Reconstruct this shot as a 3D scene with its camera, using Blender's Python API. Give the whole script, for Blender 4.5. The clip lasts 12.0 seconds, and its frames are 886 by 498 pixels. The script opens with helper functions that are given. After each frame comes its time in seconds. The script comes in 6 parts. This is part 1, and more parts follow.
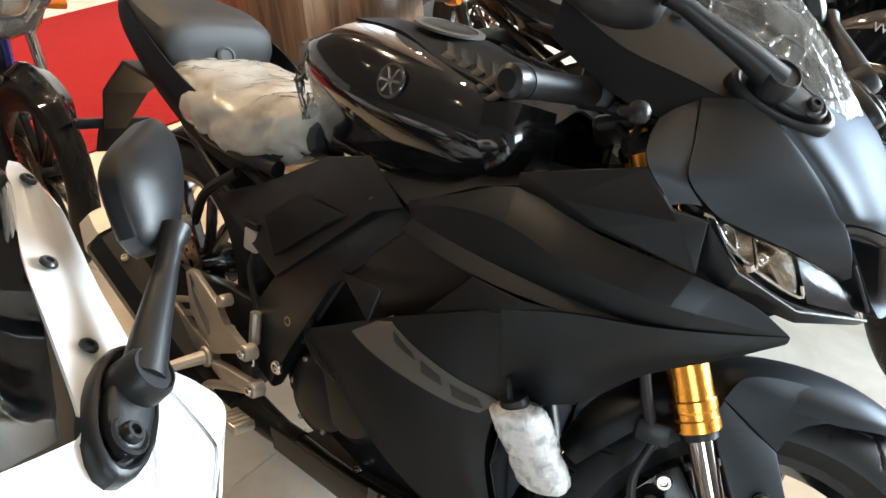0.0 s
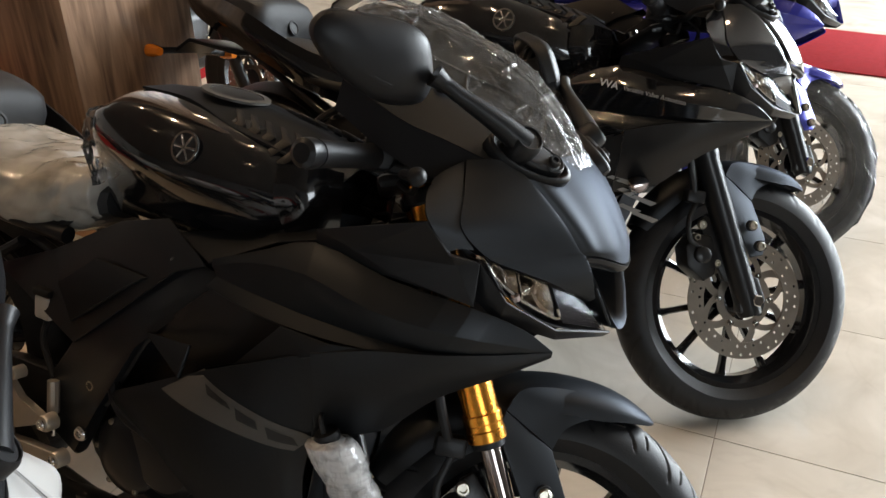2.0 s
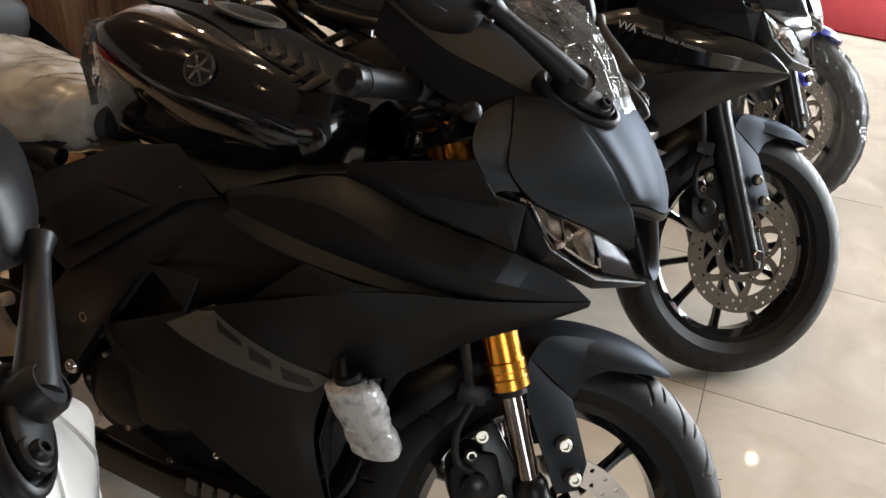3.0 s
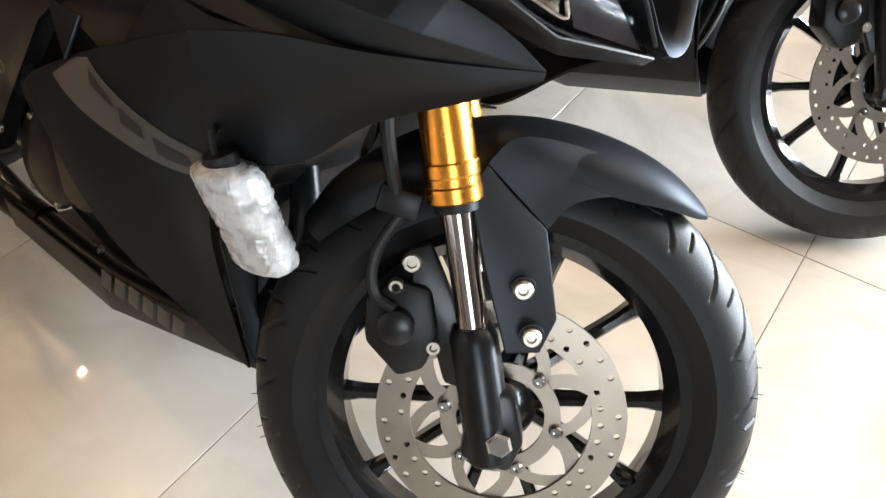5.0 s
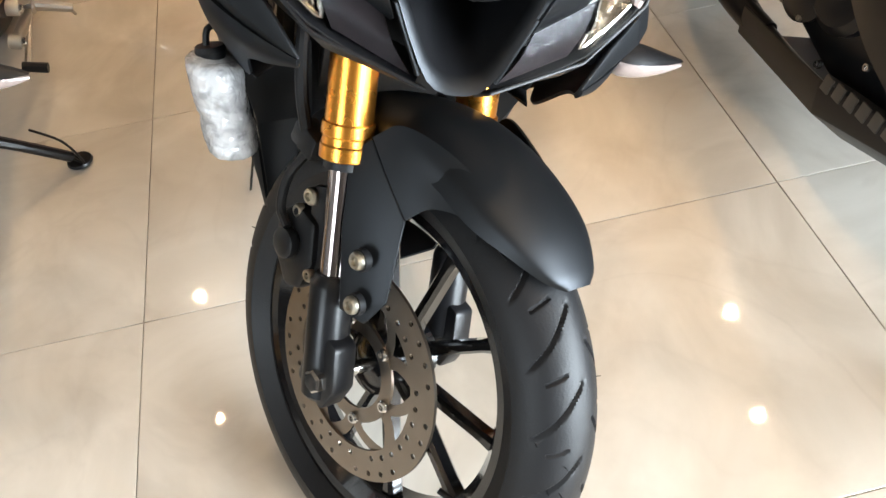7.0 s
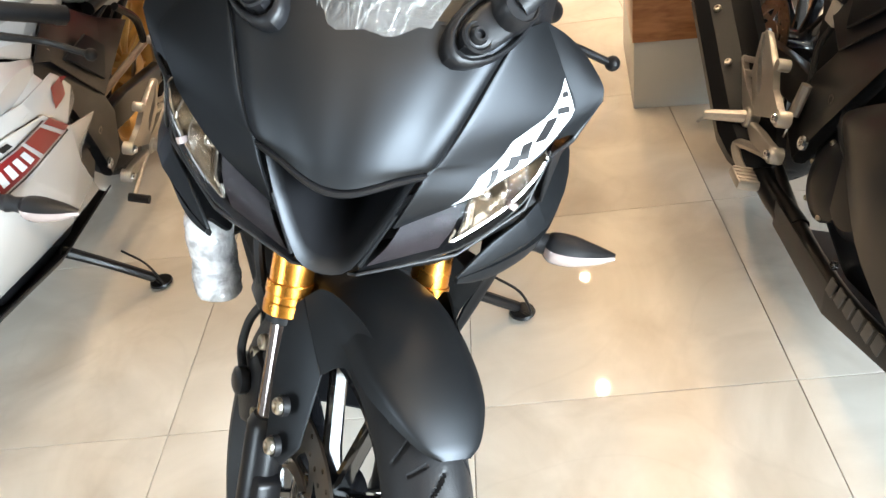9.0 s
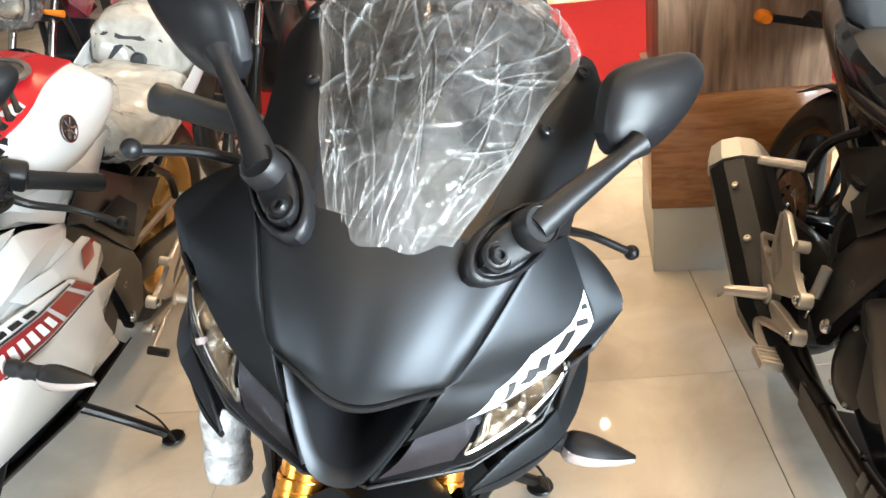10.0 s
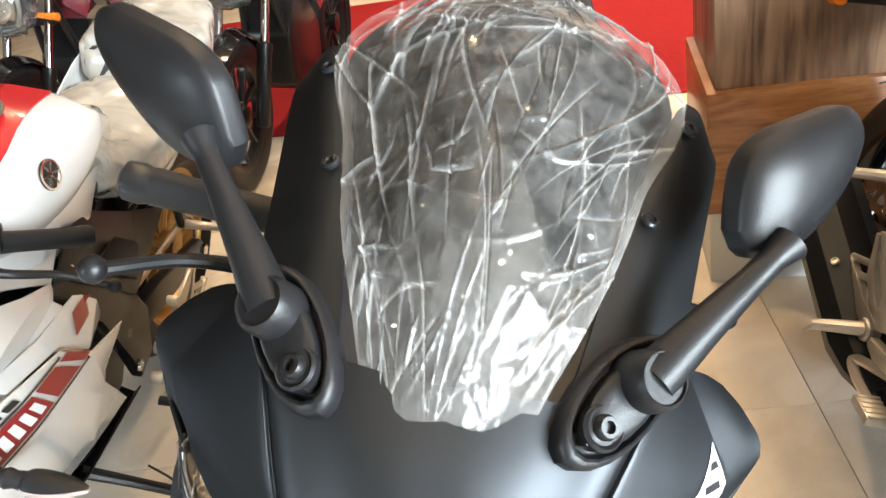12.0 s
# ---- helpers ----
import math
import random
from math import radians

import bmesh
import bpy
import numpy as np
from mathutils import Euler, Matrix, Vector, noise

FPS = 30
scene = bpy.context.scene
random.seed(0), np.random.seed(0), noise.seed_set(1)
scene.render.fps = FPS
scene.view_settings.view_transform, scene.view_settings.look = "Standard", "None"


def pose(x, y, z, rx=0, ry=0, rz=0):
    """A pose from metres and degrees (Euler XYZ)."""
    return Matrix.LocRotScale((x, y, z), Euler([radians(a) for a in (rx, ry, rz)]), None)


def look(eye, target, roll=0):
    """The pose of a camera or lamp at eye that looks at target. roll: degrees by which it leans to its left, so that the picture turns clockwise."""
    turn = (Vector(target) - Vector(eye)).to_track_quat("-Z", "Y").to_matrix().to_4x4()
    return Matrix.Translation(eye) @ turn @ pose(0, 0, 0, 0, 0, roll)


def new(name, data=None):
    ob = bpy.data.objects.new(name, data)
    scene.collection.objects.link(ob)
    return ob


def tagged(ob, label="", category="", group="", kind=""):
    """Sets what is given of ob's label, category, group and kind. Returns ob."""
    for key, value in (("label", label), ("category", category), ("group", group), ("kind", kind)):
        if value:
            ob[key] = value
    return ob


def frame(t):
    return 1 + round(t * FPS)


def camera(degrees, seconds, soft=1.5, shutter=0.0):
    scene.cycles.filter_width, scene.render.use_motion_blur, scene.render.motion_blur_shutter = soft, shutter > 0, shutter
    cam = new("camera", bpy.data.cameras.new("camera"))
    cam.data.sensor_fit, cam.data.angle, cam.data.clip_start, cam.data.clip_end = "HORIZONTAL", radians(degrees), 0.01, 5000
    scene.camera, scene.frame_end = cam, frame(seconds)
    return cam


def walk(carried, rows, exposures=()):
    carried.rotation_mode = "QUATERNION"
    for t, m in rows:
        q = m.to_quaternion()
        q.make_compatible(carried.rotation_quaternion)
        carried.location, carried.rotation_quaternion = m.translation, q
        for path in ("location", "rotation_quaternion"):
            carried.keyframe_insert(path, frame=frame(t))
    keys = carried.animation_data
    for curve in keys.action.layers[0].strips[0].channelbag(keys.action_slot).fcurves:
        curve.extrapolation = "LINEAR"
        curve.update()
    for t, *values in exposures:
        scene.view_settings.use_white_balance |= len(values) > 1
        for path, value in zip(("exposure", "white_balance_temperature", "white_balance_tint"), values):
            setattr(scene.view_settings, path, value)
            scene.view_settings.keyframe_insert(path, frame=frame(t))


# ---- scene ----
cam = camera(56.5, 12.0)
PATH = [
    (0, (0.2720, -0.6235, 1.2810), (-0.9952, 0.5349, 0.2550), -4.90),
    (0.5, (0.3570, -0.6442, 1.3060), (-0.7669, 0.6853, 0.3210), -3.10),
    (1, (0.4355, -0.6759, 1.3160), (-0.6221, 0.7110, 0.3380), -3.10),
    (1.5, (0.4469, -0.7045, 1.3350), (-0.5253, 0.7467, 0.3610), -2.10),
    (2, (0.3199, -0.7073, 1.3600), (-0.5594, 0.7992, 0.3830), -0.70),
    (2.5, (0.2118, -0.7215, 1.3670), (-0.5990, 0.8004, 0.3550), 1.70),
    (3, (0.2117, -0.7205, 1.3330), (-0.5367, 0.7754, 0.2360), 3.70),
    (3.5, (0.2450, -0.6932, 1.2750), (-0.4786, 0.7385, 0.0810), 3.60),
    (3.7, (0.2772, -0.6450, 1.2420), (-0.4318, 0.7435, -0.0100), 4.10),
    (5.3, (0.3093, -0.2843, 1.0760), (-0.7091, 0.6505, -0.3700), 0.90),
    (5.5, (0.2941, -0.1965, 1.0740), (-0.8179, 0.5736, -0.3990), -0.40),
    (6, (0.3709, 0.0202, 1.0730), (-0.9551, 0.2062, -0.4130), -10.60),
    (6.5, (0.4766, 0.0845, 1.1000), (-0.8636, 0.2027, -0.3790), -8.10),
    (7, (0.6049, 0.1866, 1.1260), (-0.7445, 0.1973, -0.3500), -7.70),
    (7.2, (0.6075, 0.2436, 1.1270), (-0.7547, 0.2049, -0.3370), -8.10),
    (8.8, (0.6594, 0.4577, 1.1590), (-0.8823, 0.1383, -0.0750), -9.80),
    (9, (0.6443, 0.4574, 1.1730), (-0.9333, 0.1276, -0.0110), -9.40),
    (9.5, (0.6316, 0.4545, 1.1870), (-1.0311, 0.1059, 0.1320), -8.60),
    (10, (0.6011, 0.4621, 1.2350), (-1.1411, 0.0976, 0.3230), -7.80),
    (10.5, (0.5768, 0.4625, 1.2640), (-1.1952, 0.0804, 0.4190), -7.70),
    (11, (0.5058, 0.4367, 1.2600), (-1.2597, 0.0455, 0.4050), -8.50),
    (11.5, (0.4387, 0.3852, 1.2650), (-1.3023, -0.0013, 0.3590), -9.60),
    (12, (0.3557, 0.3930, 1.2520), (-1.3446, -0.0228, 0.2840), -11.00),
]
EXPOSURES = [(0, 0.0, 6850, 10), (0.5, -0.95, 7300, 10), (1, -1.0, 7350, 10), (1.5, -1.05, 7350, 12), (2, -1.25, 7350, 15), (2.5, -1.3, 7500, 16), (3, -1.35, 7600, 17), (3.5, -1.25, 7600, 15), (5.3, -0.15, 7100, 15), (7, -0.2, 7050, 13), (9, 0.15, 6800, 10), (10, 0.15, 6900, 10), (11, 0.1, 7000, 10), (12, 0.15, 7150, 11)]
walk(cam, [(t, look(eye, target, roll)) for t, eye, target, roll in PATH], EXPOSURES)

# ---- world and large lights ----
world = bpy.data.worlds.new("world")
scene.world = world
world.use_nodes = True
sky = world.node_tree.nodes.new("ShaderNodeTexSky")
sky.sky_type, sky.sun_disc = "NISHITA", False
sky.sun_elevation, sky.sun_rotation = radians(40), radians(60)
world.node_tree.links.new(sky.outputs[0], world.node_tree.nodes["Background"].inputs[0])
world.node_tree.nodes["Background"].inputs[1].default_value = 0.08


def area(name, m, w, h, power, colour):
    data = bpy.data.lights.new(name, "AREA")
    data.shape, data.size, data.size_y, data.energy, data.color = "RECTANGLE", w, h, power, colour
    ob = new(name, data)
    ob.matrix_world = m
    return ob


CEIL = 3.2

# daylight through the shop front, beyond the end of the row of bikes
area("daylight", look((3.9, 6.2, 1.75), (0.1, 0.3, 0.9)), 6.4, 2.6, 3900, (0.70, 0.86, 1.0))
area("daylight", look((4.6, -4.6, 2.3), (0.0, -0.1, 0.6)), 3.0, 2.0, 380, (0.70, 0.86, 1.0))


def spot(name, x, y, power, colour=(1.0, 0.76, 0.50)):
    data = bpy.data.lights.new(name, "SPOT")
    data.energy, data.color, data.spot_size, data.spot_blend, data.shadow_soft_size = power, colour, radians(110), 0.7, 0.03
    ob = new(name, data)
    ob.location = (x, y, CEIL - 0.03)
    return ob


# rows of downlights: the brightest hang over the back of the shop
LAMPS = [(-5.6, 0.4, 200), (-4.68, 0.48, 200), (-3.45, 0.57, 150), (-2.26, -0.02, 120), (-1.0, 0.5, 55), (0.3, 0.5, 40), (1.6, 0.6, 40),
         (-4.32, -4.25, 150), (-5.6, -1.7, 150), (-4.32, -1.77, 130), (-3.2, -1.5, 70), (-2.2, -1.3, 40), (-0.7, -1.4, 8), (0.8, -1.4, 6),
         (-5.4, 2.0, 200), (-4.0, 2.0, 200), (-2.43, 1.96, 130), (-1.7, 1.87, 90), (-0.2, 1.9, 50), (1.2, 1.9, 40), (-1.9, 4.35, 150), (0.4, 4.2, 80)]
for lx, ly, power in LAMPS:
    spot("downlight", lx, ly, power * 0.9)


# ---- materials ----
def mat(name, colour, rough=0.5, metal=0.0, vary=0.0, scale=8.0, bump=0.0, bscale=60.0, coat=0.0, spec=0.5, rvary=0.0):
    """A surface with colour mottling at one scale, roughness wear and fine relief at another."""
    m = bpy.data.materials.new(name)
    m.use_nodes = True
    nt = m.node_tree
    b = nt.nodes["Principled BSDF"]
    b.inputs["Base Color"].default_value = (*colour, 1)
    b.inputs["Roughness"].default_value = rough
    b.inputs["Metallic"].default_value = metal
    b.inputs["Coat Weight"].default_value = coat
    b.inputs["Coat Roughness"].default_value = 0.04
    b.inputs["Specular IOR Level"].default_value = spec
    co = nt.nodes.new("ShaderNodeTexCoord")
    if vary or rvary:
        n = nt.nodes.new("ShaderNodeTexNoise")
        n.inputs["Scale"].default_value, n.inputs["Detail"].default_value = scale, 5
        nt.links.new(co.outputs["Object"], n.inputs["Vector"])
        if vary:
            mix = nt.nodes.new("ShaderNodeMix")
            mix.data_type = "RGBA"
            mix.inputs[6].default_value = (*[c * (1 - vary) for c in colour], 1)
            mix.inputs[7].default_value = (*[min(1, c * (1 + vary)) for c in colour], 1)
            nt.links.new(n.outputs["Fac"], mix.inputs[0])
            nt.links.new(mix.outputs[2], b.inputs["Base Color"])
        if rvary:
            r = nt.nodes.new("ShaderNodeMapRange")
            r.inputs["To Min"].default_value, r.inputs["To Max"].default_value = max(0, rough - rvary), rough + rvary
            nt.links.new(n.outputs["Fac"], r.inputs["Value"])
            nt.links.new(r.outputs[0], b.inputs["Roughness"])
    if bump:
        n2 = nt.nodes.new("ShaderNodeTexNoise")
        n2.inputs["Scale"].default_value, n2.inputs["Detail"].default_value = bscale, 3
        nt.links.new(co.outputs["Object"], n2.inputs["Vector"])
        bp = nt.nodes.new("ShaderNodeBump")
        bp.inputs["Strength"].default_value, bp.inputs["Distance"].default_value = bump, 0.002
        nt.links.new(n2.outputs["Fac"], bp.inputs["Height"])
        nt.links.new(bp.outputs[0], b.inputs["Normal"])
    return m


M_MATTE = mat("matte_dark_paint", (0.036, 0.038, 0.041), 0.46, 0.92, 0.12, 5, 0.03, 900, rvary=0.03)
M_MATTE.node_tree.nodes["Principled BSDF"].inputs["Specular Tint"].default_value = (0.48, 0.50, 0.54, 1)
M_GLOSS = mat("gloss_black_paint", (0.006, 0.006, 0.007), 0.12, 0, 0, 5, 0, 0, coat=1.0)
M_PLASTIC = mat("black_plastic", (0.008, 0.008, 0.009), 0.40, 0, 0.2, 9, 0.10, 700, rvary=0.06, spec=0.28)
M_SATIN = mat("satin_black_metal", (0.010, 0.010, 0.011), 0.30, 0, 0.15, 12, 0.03, 300, rvary=0.05, spec=0.32)
M_RUBBER = mat("tyre_rubber", (0.010, 0.010, 0.011), 0.46, 0, 0.2, 14, 0.15, 350, rvary=0.08, spec=0.28)
M_SEAT = mat("seat_vinyl", (0.02, 0.02, 0.021), 0.55, 0, 0.15, 10, 0.35, 420)
M_ALLOY = mat("cast_alloy", (0.50, 0.465, 0.42), 0.42, 0.8, 0.15, 20, 0.1, 400, rvary=0.08)
M_PALEALLOY = mat("matt_pale_alloy", (0.55, 0.52, 0.48), 0.5, 0.5, 0.08, 20, 0.05, 400)
M_CHROME = mat("polished_steel", (0.72, 0.70, 0.68), 0.12, 1.0, 0.05, 30, 0, 0, rvary=0.05)
M_STEEL = mat("brushed_brake_steel", (0.31, 0.26, 0.215), 0.34, 1.0, 0.2, 25, 0.05, 500, rvary=0.06)
M_GOLD = mat("gold_anodised", (0.86, 0.34, 0.055), 0.27, 1.0, 0.08, 18, 0.02, 300, rvary=0.04)
M_FORK = mat("fork_steel", (0.48, 0.41, 0.385), 0.14, 1.0, 0.05, 30, 0, 0, rvary=0.04)
M_BOLT = mat("plated_bolt", (0.56, 0.52, 0.44), 0.36, 1.0, 0.1, 40, 0.05, 400)
M_BLACKPAINT = mat("satin_black_paint", (0.008, 0.008, 0.009), 0.30, 0, 0.1, 6, 0.02, 700, spec=0.32)
M_RIM = mat("gloss_black_wheel", (0.006, 0.006, 0.007), 0.14, 0, 0.1, 9, 0.02, 200, coat=0.6)
M_GOLDWHEEL = mat("gold_painted_wheel", (0.50, 0.29, 0.09), 0.35, 0.6, 0.1, 10)
M_WHITE = mat("white_gloss_paint", (0.55, 0.54, 0.525), 0.16, 0, 0.03, 6, coat=0.6)
M_RED = mat("red_gloss_paint", (0.42, 0.012, 0.018), 0.2, 0, 0.08, 6, coat=0.5)
M_BLUE = mat("blue_metal_paint", (0.018, 0.022, 0.26), 0.22, 0.35, 0.1, 8, coat=0.6)
M_GREYTEXT = mat("grey_lettering", (0.30, 0.30, 0.30), 0.45, 0, 0.06, 20)
M_GREY = mat("grey_decal", (0.062, 0.057, 0.051), 0.45, 0, 0.06, 20)
M_SILVER = mat("pale_silver_decal", (0.62, 0.63, 0.64), 0.4, 0, 0.04, 30)
M_DARKRED = mat("dark_red_decal", (0.22, 0.012, 0.014), 0.3, 0, 0.06, 12)
M_INK = mat("black_decal", (0.01, 0.01, 0.011), 0.4, 0, 0.1, 12)
M_AMBER = mat("amber_lens", (0.75, 0.20, 0.02), 0.2, 0, 0.1, 30)
M_TAIL = mat("red_lens", (0.35, 0.01, 0.012), 0.12, 0, 0.1, 30, coat=1)
M_REFLECT = mat("headlamp_reflector", (0.60, 0.53, 0.45), 0.22, 1.0, 0.12, 40, 0.35, 90)
M_LAMPSMOKE = mat("smoked_lamp_plastic", (0.018, 0.014, 0.015), 0.38, 0, 0.3, 40, 0.1, 90, spec=0.13)
M_LENSCLEAR = mat("indicator_clear_lens", (0.34, 0.27, 0.25), 0.08, 0.15, 0.25, 60, 0.5, 120, coat=1.0)
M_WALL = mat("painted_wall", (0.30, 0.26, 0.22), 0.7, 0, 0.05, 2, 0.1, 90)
# for unseen walls only: dark so that little light bounces back on the bikes
M_WALLDARK = mat("dark_low_bounce_wall", (0.055, 0.045, 0.038), 0.6, 0, 0.15, 2, 0.1, 90)
M_CEIL = mat("ceiling_board", (0.11, 0.09, 0.07), 0.8, 0, 0.04, 2, 0.05, 90)
M_CARPET = mat("red_carpet", (0.27, 0.016, 0.020), 0.95, 0, 0.25, 40, 0.9, 500, spec=0.1)
M_STONE = mat("pale_plinth_tile", (0.55, 0.55, 0.52), 0.25, 0, 0.12, 4, 0.02, 60)
M_GROUT = mat("brown_grout", (0.30, 0.24, 0.18), 0.85, 0, 0.2, 30, 0.2, 200)
M_CARTON = mat("black_carton", (0.015, 0.014, 0.014), 0.4, 0, 0.2, 9)
M_CARTONRED = mat("red_carton_print", (0.45, 0.03, 0.03), 0.4, 0, 0.1, 9)
M_PAPER = mat("white_print", (0.7, 0.7, 0.69), 0.5, 0, 0.05, 9)
M_MIRROR = mat("mirror_glass", (0.8, 0.82, 0.84), 0.02, 1.0)


def wood(name, c0, c1, scale, rough, coat):
    m = bpy.data.materials.new(name)
    m.use_nodes = True
    nt = m.node_tree
    b = nt.nodes["Principled BSDF"]
    co, mp = nt.nodes.new("ShaderNodeTexCoord"), nt.nodes.new("ShaderNodeMapping")
    mp.inputs["Scale"].default_value = scale
    n1, n2 = nt.nodes.new("ShaderNodeTexNoise"), nt.nodes.new("ShaderNodeTexNoise")
    n1.inputs["Scale"].default_value, n1.inputs["Detail"].default_value, n1.inputs["Distortion"].default_value = 3, 9, 1.2
    n2.inputs["Scale"].default_value, n2.inputs["Detail"].default_value = 11, 4
    add = nt.nodes.new("ShaderNodeMath")
    add.operation = "MULTIPLY_ADD"
    add.inputs[1].default_value = 0.4
    ramp = nt.nodes.new("ShaderNodeValToRGB")
    ramp.color_ramp.elements[0].position, ramp.color_ramp.elements[1].position = 0.48, 0.86
    ramp.color_ramp.elements[0].color, ramp.color_ramp.elements[1].color = (*c0, 1), (*c1, 1)
    bp = nt.nodes.new("ShaderNodeBump")
    bp.inputs["Strength"].default_value, bp.inputs["Distance"].default_value = 0.15, 0.002
    L = nt.links.new
    L(co.outputs["Object"], mp.inputs[0]), L(mp.outputs[0], n1.inputs["Vector"]), L(mp.outputs[0], n2.inputs["Vector"])
    L(n2.outputs["Fac"], add.inputs[0]), L(n1.outputs["Fac"], add.inputs[2]), L(add.outputs[0], ramp.inputs[0])
    L(ramp.outputs[0], b.inputs["Base Color"]), L(n1.outputs["Fac"], bp.inputs["Height"]), L(bp.outputs[0], b.inputs["Normal"])
    b.inputs["Roughness"].default_value, b.inputs["Coat Weight"].default_value = rough, coat
    return m


M_BARK = wood("weathered_wood_wallpaper", (0.10, 0.050, 0.027), (0.36, 0.215, 0.135), (7, 7, 0.7), 0.45, 0.2)
M_WOOD = wood("orange_wood_laminate", (0.24, 0.085, 0.025), (0.42, 0.18, 0.065), (2, 2, 12), 0.35, 0.3)


def tile_material():
    m = bpy.data.materials.new("cream_marble_tile")
    m.use_nodes = True
    nt = m.node_tree
    b = nt.nodes["Principled BSDF"]
    L = nt.links.new
    co, oi = nt.nodes.new("ShaderNodeTexCoord"), nt.nodes.new("ShaderNodeObjectInfo")
    sh = nt.nodes.new("ShaderNodeVectorMath")
    sh.operation = "MULTIPLY_ADD"
    cx = nt.nodes.new("ShaderNodeCombineXYZ")
    L(oi.outputs["Random"], cx.inputs[0]), L(oi.outputs["Random"], cx.inputs[1])
    sh.inputs[1].default_value = (37, 91, 0)
    L(cx.outputs[0], sh.inputs[0]), L(co.outputs["Object"], sh.inputs[2])
    n1, n2 = nt.nodes.new("ShaderNodeTexNoise"), nt.nodes.new("ShaderNodeTexNoise")
    n1.inputs["Scale"].default_value, n1.inputs["Detail"].default_value, n1.inputs["Distortion"].default_value = 3.2, 7, 1.4
    n2.inputs["Scale"].default_value, n2.inputs["Detail"].default_value, n2.inputs["Distortion"].default_value = 1.6, 5, 2.2
    L(sh.outputs[0], n1.inputs["Vector"]), L(sh.outputs[0], n2.inputs["Vector"])
    r1, r2 = nt.nodes.new("ShaderNodeValToRGB"), nt.nodes.new("ShaderNodeValToRGB")
    r1.color_ramp.elements[0].position, r1.color_ramp.elements[1].position = 0.30, 0.70
    r1.color_ramp.elements[0].color, r1.color_ramp.elements[1].color = (0.54, 0.475, 0.395, 1), (0.72, 0.655, 0.57, 1)
    r2.color_ramp.elements[0].position, r2.color_ramp.elements[1].position = 0.47, 0.53
    r2.color_ramp.elements[0].color, r2.color_ramp.elements[1].color = (0, 0, 0, 1), (1, 1, 1, 1)
    mid = r2.color_ramp.elements.new(0.5)
    mid.color = (1, 1, 1, 1)
    r2.color_ramp.elements[2].color = (0, 0, 0, 1)
    mul = nt.nodes.new("ShaderNodeMath")
    mul.operation, mul.inputs[1].default_value = "MULTIPLY", 0.10
    mix = nt.nodes.new("ShaderNodeMix")
    mix.data_type = "RGBA"
    mix.inputs[7].default_value = (0.40, 0.34, 0.28, 1)
    L(n1.outputs["Fac"], r1.inputs[0]), L(n2.outputs["Fac"], r2.inputs[0]), L(r2.outputs[0], mul.inputs[0])
    L(mul.outputs[0], mix.inputs[0]), L(r1.outputs[0], mix.inputs[6]), L(mix.outputs[2], b.inputs["Base Color"])
    rr = nt.nodes.new("ShaderNodeMapRange")
    rr.inputs["To Min"].default_value, rr.inputs["To Max"].default_value = 0.014, 0.045
    L(n1.outputs["Fac"], rr.inputs["Value"]), L(rr.outputs[0], b.inputs["Roughness"])
    return m


M_TILE = tile_material()


